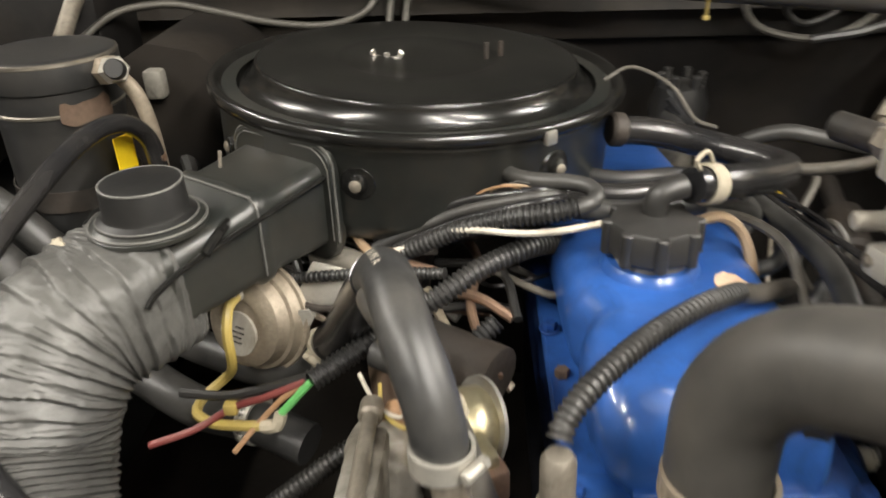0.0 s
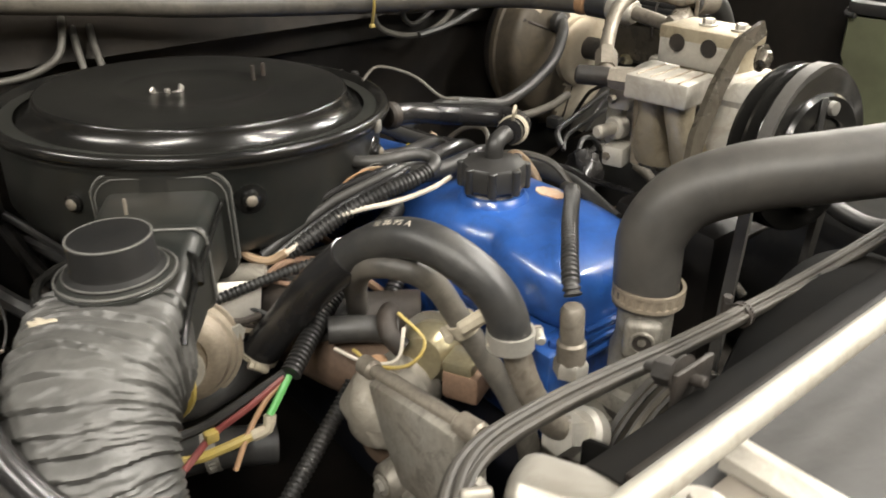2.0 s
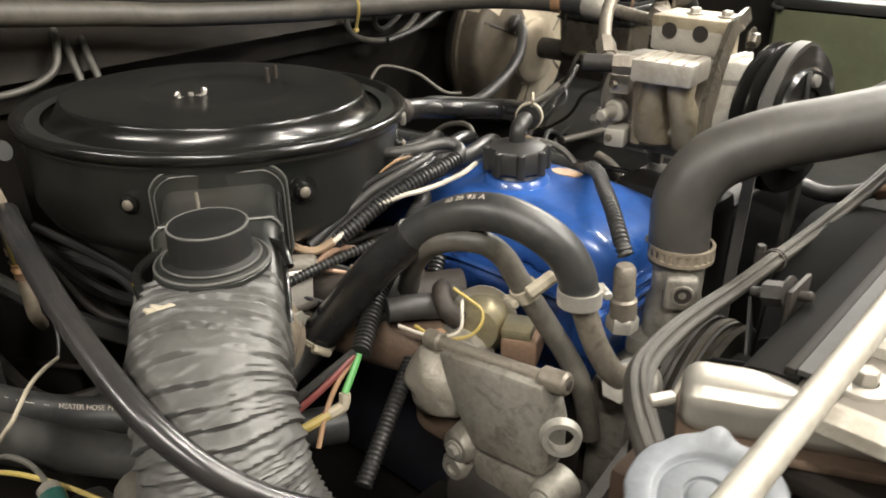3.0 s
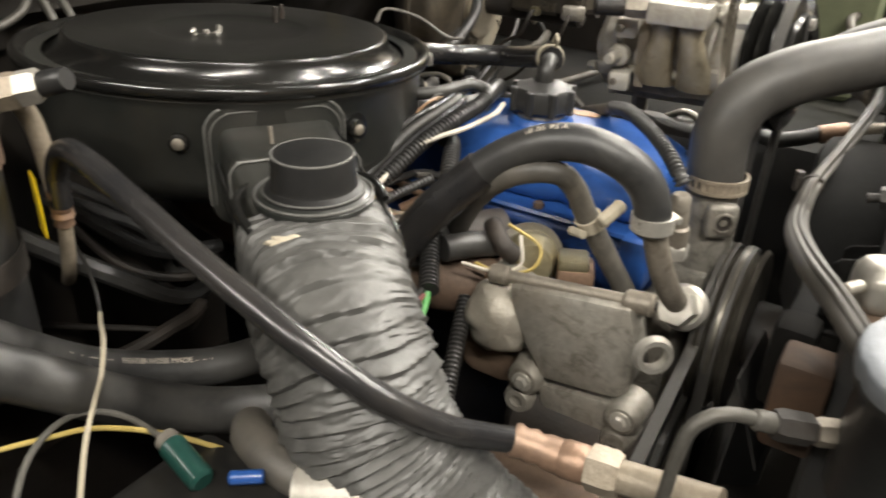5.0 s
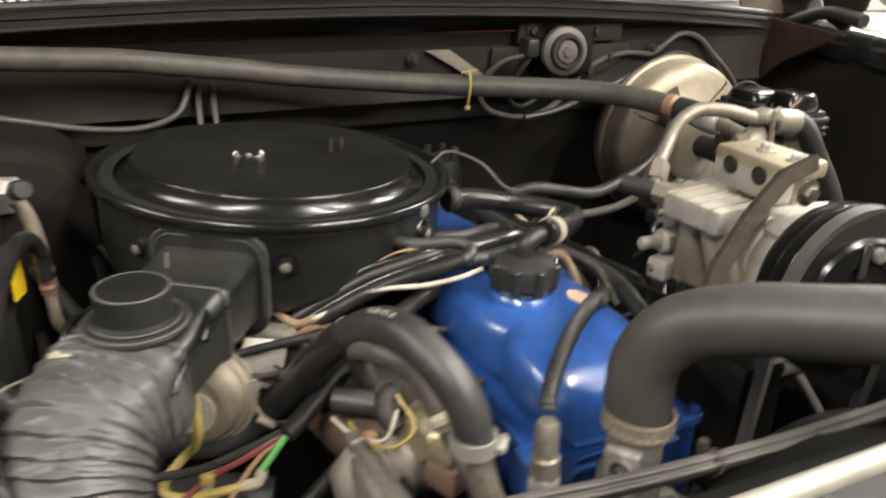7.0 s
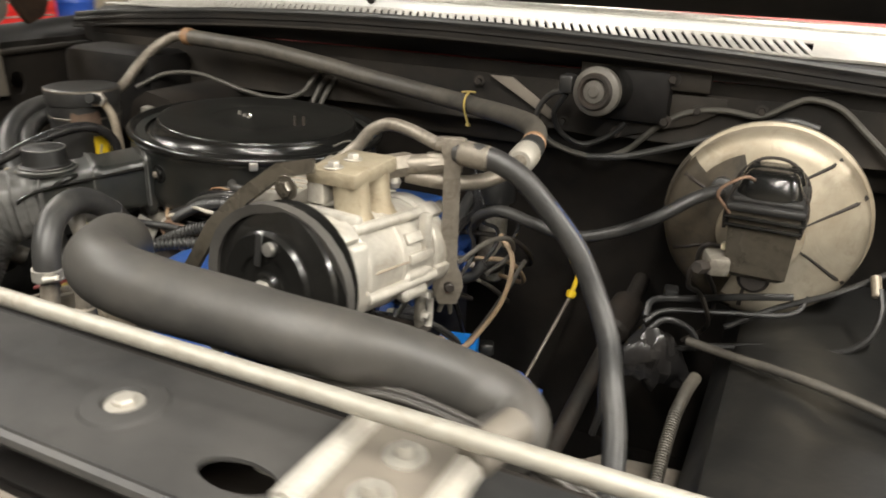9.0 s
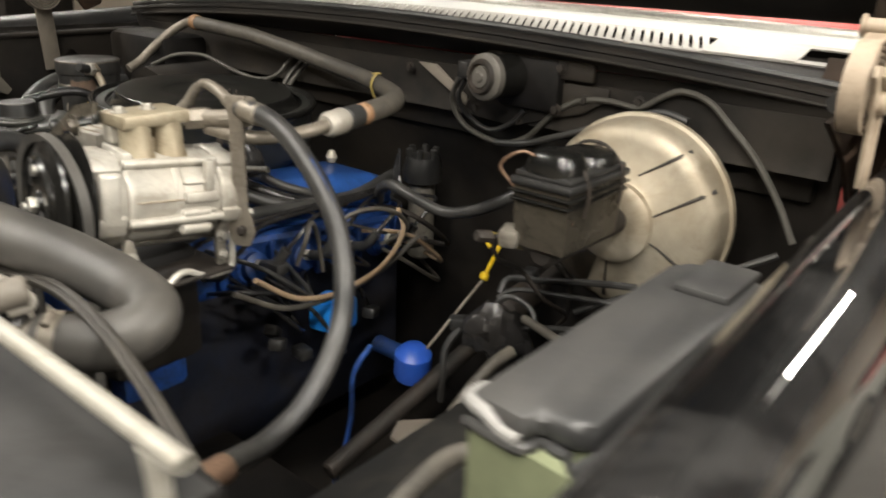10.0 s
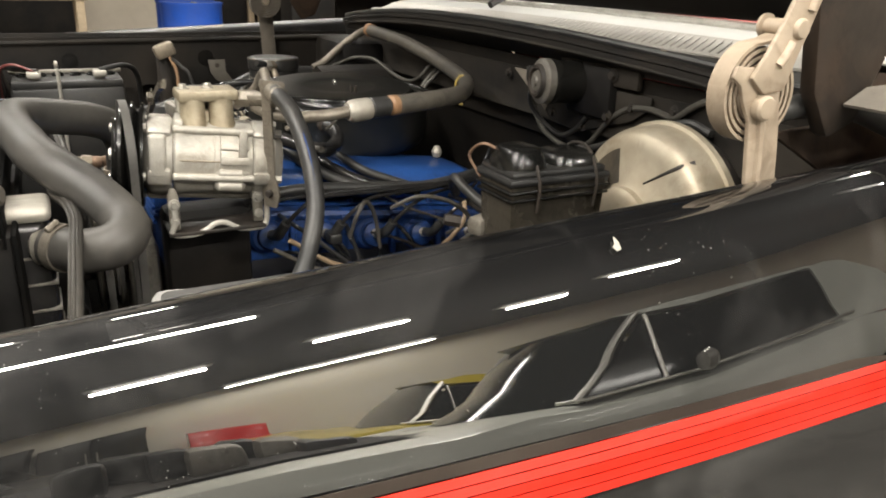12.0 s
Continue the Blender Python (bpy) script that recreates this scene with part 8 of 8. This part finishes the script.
part("vacuum_hose", tube([(0.722, 0.135, 0.955), (0.69, 0.105, 0.945), (0.645, 0.08, 0.915), (0.59, 0.075, 0.885), (0.53, 0.075, 0.868), (0.47, 0.07, 0.880), (0.42, 0.075, 0.888), (0.38, 0.09, 0.870), (0.355, 0.11, 0.84)], 0.009, 14), RUBBER, servo, "black vacuum hose")
mc = thing("master_cylinder", (0.785, 0.0, 0.9), "black brake master cylinder with a wire-clipped lid", "master cylinder")
part("reservoir", loft([[(x, y, z) for x, y in ((0.750 - d, -0.066 - d), (0.826 + d, -0.066 - d), (0.826 + d, 0.072 + d), (0.750 - d, 0.072 + d))] for z, d in ((0.905, -0.012), (0.912, -0.004), (0.985, 0.0), (0.990, 0.0))]), CAST_SHEEN, mc, "dark bronze cast reservoir")
lidm = part("lid", rbox((0.086, 0.148, 0.010), at(0.788, 0.003, 0.994), 0.004), PLASTIC, mc, "dusty dark lid")
part("lid_step", rbox((0.078, 0.138, 0.010), at(0.788, 0.003, 1.002), 0.005), PLASTIC, lidm)
def dome(cy_, sx, sy, top, h):
    rows = []
    for k, z in ((1.0, 0.0), (0.97, 0.25), (0.80, 0.80), (0.72, 0.95), (0.62, 1.0)):
        f = k if top else 1 - (1 - k) * 0.6
        rows.append([(0.788 + sx * f * abs(math.cos(a)) ** 0.6 * (1 if math.cos(a) > 0 else -1), cy_ + sy * f * abs(math.sin(a)) ** 0.6 * (1 if math.sin(a) > 0 else -1), 1.005 + h * z) for a in [2 * math.pi * j / 28 for j in range(28)]])
    return loft(rows)


part("lid_dome", dome(-0.036, 0.036, 0.030, True, 0.026), SATIN, lidm, "tall pressed dome")
part("lid_dome", dome(0.036, 0.037, 0.036, False, 0.015), SATIN, lidm, "low pressed dome")
for zz, grow in ((0.972, 0.0), (0.982, 0.003)):
    part("rim_bead", rbox((0.084 + grow, 0.146 + grow, 0.004), at(0.788, 0.003, zz), 0.0018), SATIN, mc)
for y in (-0.03, 0.055):
    part("wire_clip", tube([(0.744, y, 0.955), (0.743, y, 0.985), (0.750, y, 1.006), (0.77, y + 0.004, 1.024), (0.80, y + 0.004, 1.025), (0.824, y, 1.008), (0.832, y, 0.985), (0.828, y, 0.955)], 0.0022, 8), DARK_IRON, mc, "bent wire clip")
part("bore", rod((0.788, -0.055, 0.905), (0.788, 0.15, 0.905), 0.019, 22), DARK_IRON, mc)
for y in (-0.05, 0.02):
    part("outlet_nut", hexagon((0.762, y, 0.91), (0.742, y, 0.912), 0.009), BRASS, mc)
    part("brake_line", tube([(0.745, y, 0.912), (0.728, y - 0.005, 0.915), (0.718, y - 0.004, 0.905), (0.716, y + 0.01, 0.875), (0.728, y + 0.05, 0.85), (0.74, y + 0.09, 0.80), (0.73, 0.13, 0.74), (0.70, 0.16, 0.70)], 0.0032, 8), DARK_IRON, mc)
part("valve_block", rbox((0.026, 0.04, 0.024), at(0.744, -0.055, 0.918) @ turn("Z", 20), 0.006), ALLOY_DULL, mc, "dull alloy valve block")
part("valve_nut", hexagon((0.735, -0.085, 0.922), (0.728, -0.105, 0.926), 0.008), DARK_IRON, mc)
part("warning_lead", tube([(0.75, -0.066, 0.985), (0.735, -0.075, 1.01), (0.76, -0.07, 1.03), (0.775, -0.05, 1.02)], 0.002, 6), COPPER, mc)

wm = thing("wiper_motor", (0.53, 0.2, 1.06), "black wiper motor with a dusty grey end cap", "motor")
WMx = place((0.5195, 0.164, 1.066), (0.530, 0.25, 1.062))
part("can", lathe([(0.0, 0.006), (0.034, 0.006), (0.036, 0.010), (0.036, 0.030), (0.0345, 0.034), (0.0345, 0.085), (0, 0.085)], WMx, 36), SATIN, wm)
part("end_cap", lathe([(0, -0.006), (0.007, -0.006), (0.009, -0.003), (0.016, -0.002), (0.017, 0.002), (0.032, 0.003), (0.0365, 0.007), (0.0365, 0.018)], WMx, 36), paint("dusty_motor_cap", (0.13, 0.12, 0.105), 0.5, 0.2, 0.3, 30, 0.5, (0.07, 0.06, 0.05)), wm, "dusty grey end cap with a boss")
part("boss_ring", lathe([(0.018, 0.0015), (0.021, -0.004), (0.025, -0.004), (0.028, 0.002)], WMx, 32), DARK_IRON, wm)
part("gear_case", rbox((0.12, 0.03, 0.085), at(0.56, 0.247, 1.055), 0.012), GRIME, wm)
part("mount_plate", rbox((0.20, 0.012, 0.035), at(0.575, 0.245, 1.085), 0.004), DUSTY, wm)
for x, z in ((0.50, 1.088), (0.615, 1.02), (0.62, 1.085)):
    part("mount_bolt", bolt((x, 0.238, z), (0, -1, 0), 0.007, 0.006), DARK_IRON, wm)
part("plug", rbox((0.022, 0.03, 0.028), at(0.470, 0.195, 1.07), 0.005), PLASTIC, wm)
part("lead", tube([(0.470, 0.19, 1.06), (0.435, 0.215, 1.045), (0.41, 0.235, 1.005), (0.432, 0.245, 0.965), (0.50, 0.247, 0.948), (0.556, 0.247, 0.963), (0.603, 0.247, 1.008), (0.646, 0.247, 1.036), (0.697, 0.247, 1.045), (0.75, 0.247, 1.042), (0.784, 0.247, 1.062), (0.812, 0.247, 1.074), (0.851, 0.247, 1.066), (0.888, 0.245, 1.037), (0.93, 0.24, 1.0), (0.97, 0.235, 0.95), (1.0, 0.23, 0.90)], 0.0048, 8, 0.008), LINE_GREY, wm, "dusty black lead along the bulkhead")
part("lead", tube([(0.470, 0.19, 1.055), (0.45, 0.20, 1.02), (0.458, 0.225, 0.985), (0.49, 0.24, 0.968), (0.53, 0.243, 0.985), (0.555, 0.243, 1.01)], 0.0042, 8, 0.008), PLASTIC, wm)
wire([(0.50, 0.242, 0.948), (0.56, 0.240, 0.957), (0.62, 0.238, 0.978), (0.681, 0.236, 1.001), (0.74, 0.236, 1.026), (0.79, 0.238, 1.042), (0.83, 0.24, 1.035)], 0.0055, RUBBER, "black lead along the bulkhead")

rsv = thing("washer_reservoir", (1.04, -0.34, 0.78), "dusty grey-brown plastic washer reservoir beside the wing", "reservoir")
rb = loft([[(x, y, z) for x, y in ((1.014 + d, -0.486 + d), (1.085 - d, -0.492 + d), (1.088 - d, -0.21), (1.06, -0.18 - d), (1.020 + d, -0.20 - d))] for z, d in ((0.78, 0.012), (0.79, 0.003), (0.905, 0.002), (0.915, -0.002), (0.978, -0.002))])
part("tank", rb, BOTTLE, rsv)
lid_line = [(1.011, -0.489), (1.052, -0.492), (1.056, -0.478), (1.076, -0.480), (1.088, -0.470), (1.090, -0.20), (1.062, -0.178), (1.020, -0.192), (1.010, -0.21)]
part("lid", plate(lid_line, 0.020, at(0, 0, 0.981), 0.006), LID_GREY, rsv, "scuffed dark grey lid")
part("front_lip", tube([(1.0105, -0.47, 0.994), (1.0115, -0.488, 0.995), (1.026, -0.4915, 0.993), (1.036, -0.4905, 0.986), (1.050, -0.4925, 0.985)], 0.0045, 8), RIM_PALE, rsv, "pale milky front lip")
part("rim", tube([(x, y, 0.980) for x, y in lid_line], 0.004, 8), LID_GREY, rsv)
part("lid_step", rbox((0.045, 0.075, 0.008), at(1.058, -0.225, 1.0035), 0.003), LID_GREY, rsv, "dusty raised pad")
part("hose_stub", tube([(1.016, -0.46, 0.93), (0.985, -0.455, 0.925), (0.962, -0.47, 0.90), (0.945, -0.50, 0.86), (0.94, -0.53, 0.80)], 0.008, 10), OLD_RUBBER, rsv)

stick = thing("dipstick", (0.49, 0.24, 0.6), "yellow looped dipstick handle in its tube", "dipstick")
part("loop", tube([(0.4965, 0.240, 0.700), (0.5005, 0.252, 0.722), (0.506, 0.262, 0.748), (0.508, 0.268, 0.762), (0.500, 0.268, 0.773), (0.488, 0.264, 0.770), (0.485, 0.260, 0.758), (0.492, 0.259, 0.750)], 0.0042, 10), YELLOW, stick, "yellow hooked handle")
part("collar", rod((0.4955, 0.238, 0.694), (0.497, 0.243, 0.706), 0.0085, 14), YELLOW, stick)
part("tube", rod((0.455, 0.10, 0.56), (0.4958, 0.239, 0.696), 0.003, 10), PIPE, stick)
bc = thing("blue_connector", (0.40, -0.05, 0.69), "bright blue plastic connector among ignition leads", "connector")
part("shell", rbox((0.06, 0.055, 0.050), at(0.408, -0.047, 0.697) @ turn("Z", 15), 0.005), SKY_BLUE, bc)
part("notch", rbox((0.024, 0.03, 0.014), at(0.418, -0.055, 0.724) @ turn("Z", 15), 0.003), SKY_BLUE, bc)
coil = thing("ignition_leads", (0.36, -0.1, 0.85), "tangle of black ignition leads along the rocker cover", "wires")
for k in range(6):
    y = -0.33 + k * 0.095
    part("lead", tube([(0.40, y + 0.01, 0.835 + sink(y)), (0.41, y + 0.035, 0.862 + sink(y)), (0.395, y + 0.07, 0.872 + sink(y)), (0.37, (y + 0.06) * 0.6 + 0.06, 0.87 - 0.006 * k), (0.35, 0.12 + 0.01 * k, 0.86), (0.32, 0.18 + 0.004 * k, 0.86 + 0.01 * k)], 0.0034, 8), SLEEK, coil, "shiny black lead")
for k, (z, x) in enumerate(((0.878, 0.350),)):
    part("loom", tube([(x, -0.30, z - 0.02), (x + 0.01, -0.2, z), (x, -0.05, z - 0.012), (x - 0.005, 0.06, z - 0.02), (x - 0.03, 0.19, z - 0.01)], 0.0095, 12), RUBBER, coil)
for pts, r, mt in (([(0.47, -0.24, 0.83), (0.46, -0.16, 0.775), (0.45, -0.07, 0.755), (0.45, 0.02, 0.77), (0.44, 0.08, 0.81), (0.41, 0.10, 0.84)], 0.004, TAN_WIRE),
                   ([(0.45, -0.26, 0.81), (0.45, -0.17, 0.76), (0.44, -0.05, 0.745), (0.44, 0.04, 0.76), (0.45, 0.11, 0.80)], 0.004, OLD_RUBBER),
                   ([(0.40, -0.04, 0.84), (0.43, 0.0, 0.865), (0.44, 0.06, 0.85), (0.43, 0.10, 0.81), (0.40, 0.07, 0.78)], 0.0038, OLD_RUBBER),
                   ([(0.41, -0.12, 0.80), (0.42, -0.11, 0.84), (0.41, -0.09, 0.86), (0.40, -0.07, 0.83), (0.40, -0.06, 0.77)], 0.0036, OLD_RUBBER)):
    part("lead", tube(pts, r, 8), mt, coil)
dist = thing("distributor", (0.36, 0.15, 0.88), "dark distributor cap with leads behind the rocker cover", "distributor")
part("cap", lathe([(0.036, 0), (0.037, 0.02), (0.03, 0.045), (0.012, 0.052), (0, 0.053)], at(0.345, 0.235, 0.85), 24), PLASTIC, dist)
for k in range(6):
    a = k * math.pi / 3
    part("tower", rod((0.345 + 0.024 * math.cos(a), 0.235 + 0.024 * math.sin(a), 0.885), (0.345 + 0.026 * math.cos(a), 0.235 + 0.026 * math.sin(a), 0.912), 0.006, 10), PLASTIC, dist)
part("base", rod((0.345, 0.235, 0.70), (0.345, 0.235, 0.85), 0.025, 18), ALLOY_DULL, dist)
part("sensor", lathe([(0.008, 0), (0.011, 0.01), (0.006, 0.022), (0, 0.024)], at(0.192, 0.150, 0.870), 14), ALLOY, dist)
cl = thing("chassis_lines", (0.85, 0.0, 0.75), "black brake lines and hoses over the wheel housing", "pipes")
part("line", tube([(0.72, 0.03, 0.765), (0.78, 0.0, 0.772), (0.88, -0.08, 0.800), (0.98, -0.14, 0.805), (1.015, -0.18, 0.80)], 0.0065, 10), OLD_RUBBER, cl)
part("hose", loom([(0.742, -0.03, 0.745), (0.736, -0.06, 0.738), (0.730, -0.09, 0.72)], 0.0085, 0.003), OLD_RUBBER, cl)
part("hose", loom([(0.730, -0.09, 0.72), (0.728, -0.14, 0.69), (0.730, -0.20, 0.65), (0.735, -0.26, 0.60)], 0.0085, 0.0036), OLD_RUBBER, cl, "grey ribbed hose")
part("blue_hose", tube([(0.56, -0.115, 0.72), (0.551, -0.140, 0.68), (0.546, -0.142, 0.60), (0.546, -0.17, 0.52), (0.54, -0.20, 0.44)], 0.0038, 10), BLUE_DARK, cl, "blue hose")
part("rail_tab", plate([(0.755, -0.16), (0.755, -0.04), (0.64, -0.055), (0.60, -0.10), (0.62, -0.135)], 0.006, at(0, 0, 0.6), 0.001), TAN_DUST, cl, "tan dusty tab")
col = thing("steering_shaft", (0.62, 0.2, 0.7), "dark steering shaft and joint", "shaft")
part("shaft", rod((0.60, 0.33, 0.72), (0.56, -0.2, 0.55), 0.014, 14), DARK_IRON, col)
part("joint", rod((0.595, 0.26, 0.70), (0.585, 0.18, 0.675), 0.028, 18), DARK_IRON, col)

# loose leads and hoses tangled beside the block
rnd = random.Random(7)
tangle = thing("lead_tangle", (0.42, 0.0, 0.75), "tangle of dusty leads and thin hoses beside the block", "wires")
for k in range(13):
    y0 = rnd.uniform(-0.24, 0.14)
    a = Vector((0.31, y0, rnd.uniform(0.74, 0.86)))
    b = Vector((0.31, y0 + rnd.uniform(0.06, 0.16), rnd.uniform(0.62, 0.80)))
    out = rnd.uniform(0.05, 0.14)
    m1_ = a.lerp(b, 0.25) + Vector((out, rnd.uniform(-0.03, 0.03), rnd.uniform(-0.01, 0.03)))
    m2_ = a.lerp(b, 0.75) + Vector((out, rnd.uniform(-0.03, 0.03), rnd.uniform(-0.05, 0.0)))
    part("lead", tube([a, m1_, m2_, b], rnd.uniform(0.0022, 0.0052), 8, 0.006), (RUBBER, PLASTIC, OLD_RUBBER, SLEEK, DARK_IRON, RUBBER, TAN_WIRE)[k % 7], tangle)
for k in range(5):
    c = Vector((rnd.uniform(0.36, 0.44), rnd.uniform(-0.18, 0.14), rnd.uniform(0.66, 0.82)))
    part("plug", rbox((0.022, 0.03, 0.018), at(*c) @ turn("Z", rnd.uniform(0, 90)) @ turn("X", rnd.uniform(-40, 40)), 0.004), PLASTIC if k else DUSTY, tangle)
harness = thing("body_harness", (0.66, 0.03, 0.74), "crumpled taped black wiring bundle below the servo", "wires")
lump = bmesh.new()
rows = []
for k in range(15):
    u = k / 14
    c = Vector((0.640 + 0.085 * u, -0.005 + 0.075 * u, 0.728 + 0.055 * u - 0.10 * u * u))
    r = 0.036 * math.sin(math.pi * (0.12 + 0.80 * u)) + 0.004
    rows.append([c + Vector((0.35 * math.cos(a), -0.62 * math.cos(a), math.sin(a))) * r * (1 + 0.55 * noise.noise(Vector((math.cos(a) * 1.6, math.sin(a) * 1.6, u * 7)))) for a in [2 * math.pi * q / 26 for q in range(26)]])
part("tape_wrap", loft(rows, lump), SLEEK, harness, "shiny crumpled tape")
for pts, r in (([(0.70, 0.055, 0.735), (0.76, 0.07, 0.748), (0.83, 0.075, 0.762), (0.90, 0.07, 0.775), (0.935, 0.075, 0.80), (0.945, 0.09, 0.835), (0.94, 0.11, 0.86)], 0.0048),
               ([(0.655, 0.06, 0.775), (0.66, 0.075, 0.795), (0.71, 0.09, 0.802), (0.78, 0.105, 0.815), (0.84, 0.12, 0.822)], 0.0052),
               ([(0.655, 0.055, 0.768), (0.68, 0.07, 0.785), (0.76, 0.09, 0.792), (0.84, 0.11, 0.80), (0.86, 0.13, 0.822)], 0.004),
               ([(0.76, 0.10, 0.765), (0.82, 0.12, 0.80), (0.89, 0.13, 0.835), (0.95, 0.15, 0.87), (1.0, 0.17, 0.90)], 0.0045),
               ([(0.66, 0.03, 0.76), (0.685, 0.04, 0.785), (0.72, 0.045, 0.775), (0.735, 0.04, 0.75)], 0.0045),
               ([(0.63, 0.0, 0.73), (0.62, -0.02, 0.70), (0.625, -0.03, 0.66), (0.615, -0.02, 0.61)], 0.0055)):
    part("lead", tube(pts, r, 8, 0.008), PLASTIC, harness)
part("lead_end", rod((0.937, 0.105, 0.850), (0.932, 0.125, 0.872), 0.007, 10), TARNISH, harness, "pale lead end")
part("plug", rbox((0.03, 0.022, 0.02), at(0.625, 0.005, 0.735) @ turn("Z", 40), 0.004), PLASTIC, harness)
part("plug", rbox((0.026, 0.02, 0.02), at(0.68, 0.10, 0.80) @ turn("Z", 100), 0.004), PLASTIC, harness)
under = thing("vacuum_lines", (-0.02, -0.16, 0.84), "dusty vacuum lines and leads under the air cleaner", "wires")
for k in range(20):
    x0 = rnd.uniform(-0.12, 0.10)
    a = Vector((x0, rnd.uniform(-0.20, -0.12), rnd.uniform(0.82, 0.87)))
    b = Vector((x0 + rnd.uniform(0.04, 0.12), rnd.uniform(-0.26, -0.16), rnd.uniform(0.80, 0.865)))
    m = a.lerp(b, 0.5) + Vector((rnd.uniform(-0.02, 0.02), rnd.uniform(-0.03, 0.02), rnd.uniform(-0.02, 0.02)))
    part("line", tube([a, m, b], rnd.uniform(0.0018, 0.0045), 8, 0.008), (RUBBER, PLASTIC, TARNISH, OLD_RUBBER, DARK_IRON, COPPER)[k % 6], under)
for k in range(7):
    c = Vector((rnd.uniform(-0.10, 0.08), rnd.uniform(-0.21, -0.14), rnd.uniform(0.815, 0.855)))
    part("fitting", hexagon(c, c + Vector((rnd.uniform(-1, 1), rnd.uniform(-1, 0), rnd.uniform(-0.3, 0.6))).normalized() * 0.018, rnd.uniform(0.005, 0.009)), (ZINC, TARNISH, DARK_IRON)[k % 3], under)
low = thing("apron_leads", (-0.26, -0.1, 0.78), "dark leads and hoses low beside the canister", "wires")
for k in range(8):
    a = Vector((rnd.uniform(-0.24, -0.14), 0.045, rnd.uniform(0.76, 0.90)))
    b = Vector((rnd.uniform(-0.10, -0.02), rnd.uniform(-0.10, 0.0), rnd.uniform(0.76, 0.82)))
    m1_ = a.lerp(b, 0.35) + Vector((rnd.uniform(-0.03, 0.03), rnd.uniform(-0.08, -0.03), rnd.uniform(-0.03, 0.01)))
    m2_ = a.lerp(b, 0.75) + Vector((rnd.uniform(-0.03, 0.03), rnd.uniform(-0.06, -0.01), rnd.uniform(-0.04, 0.0)))
    part("lead", tube([a, m1_, m2_, b], rnd.uniform(0.003, 0.009), 8, 0.008), (RUBBER, GRIME, DARK_IRON, PLASTIC)[k % 4], low)
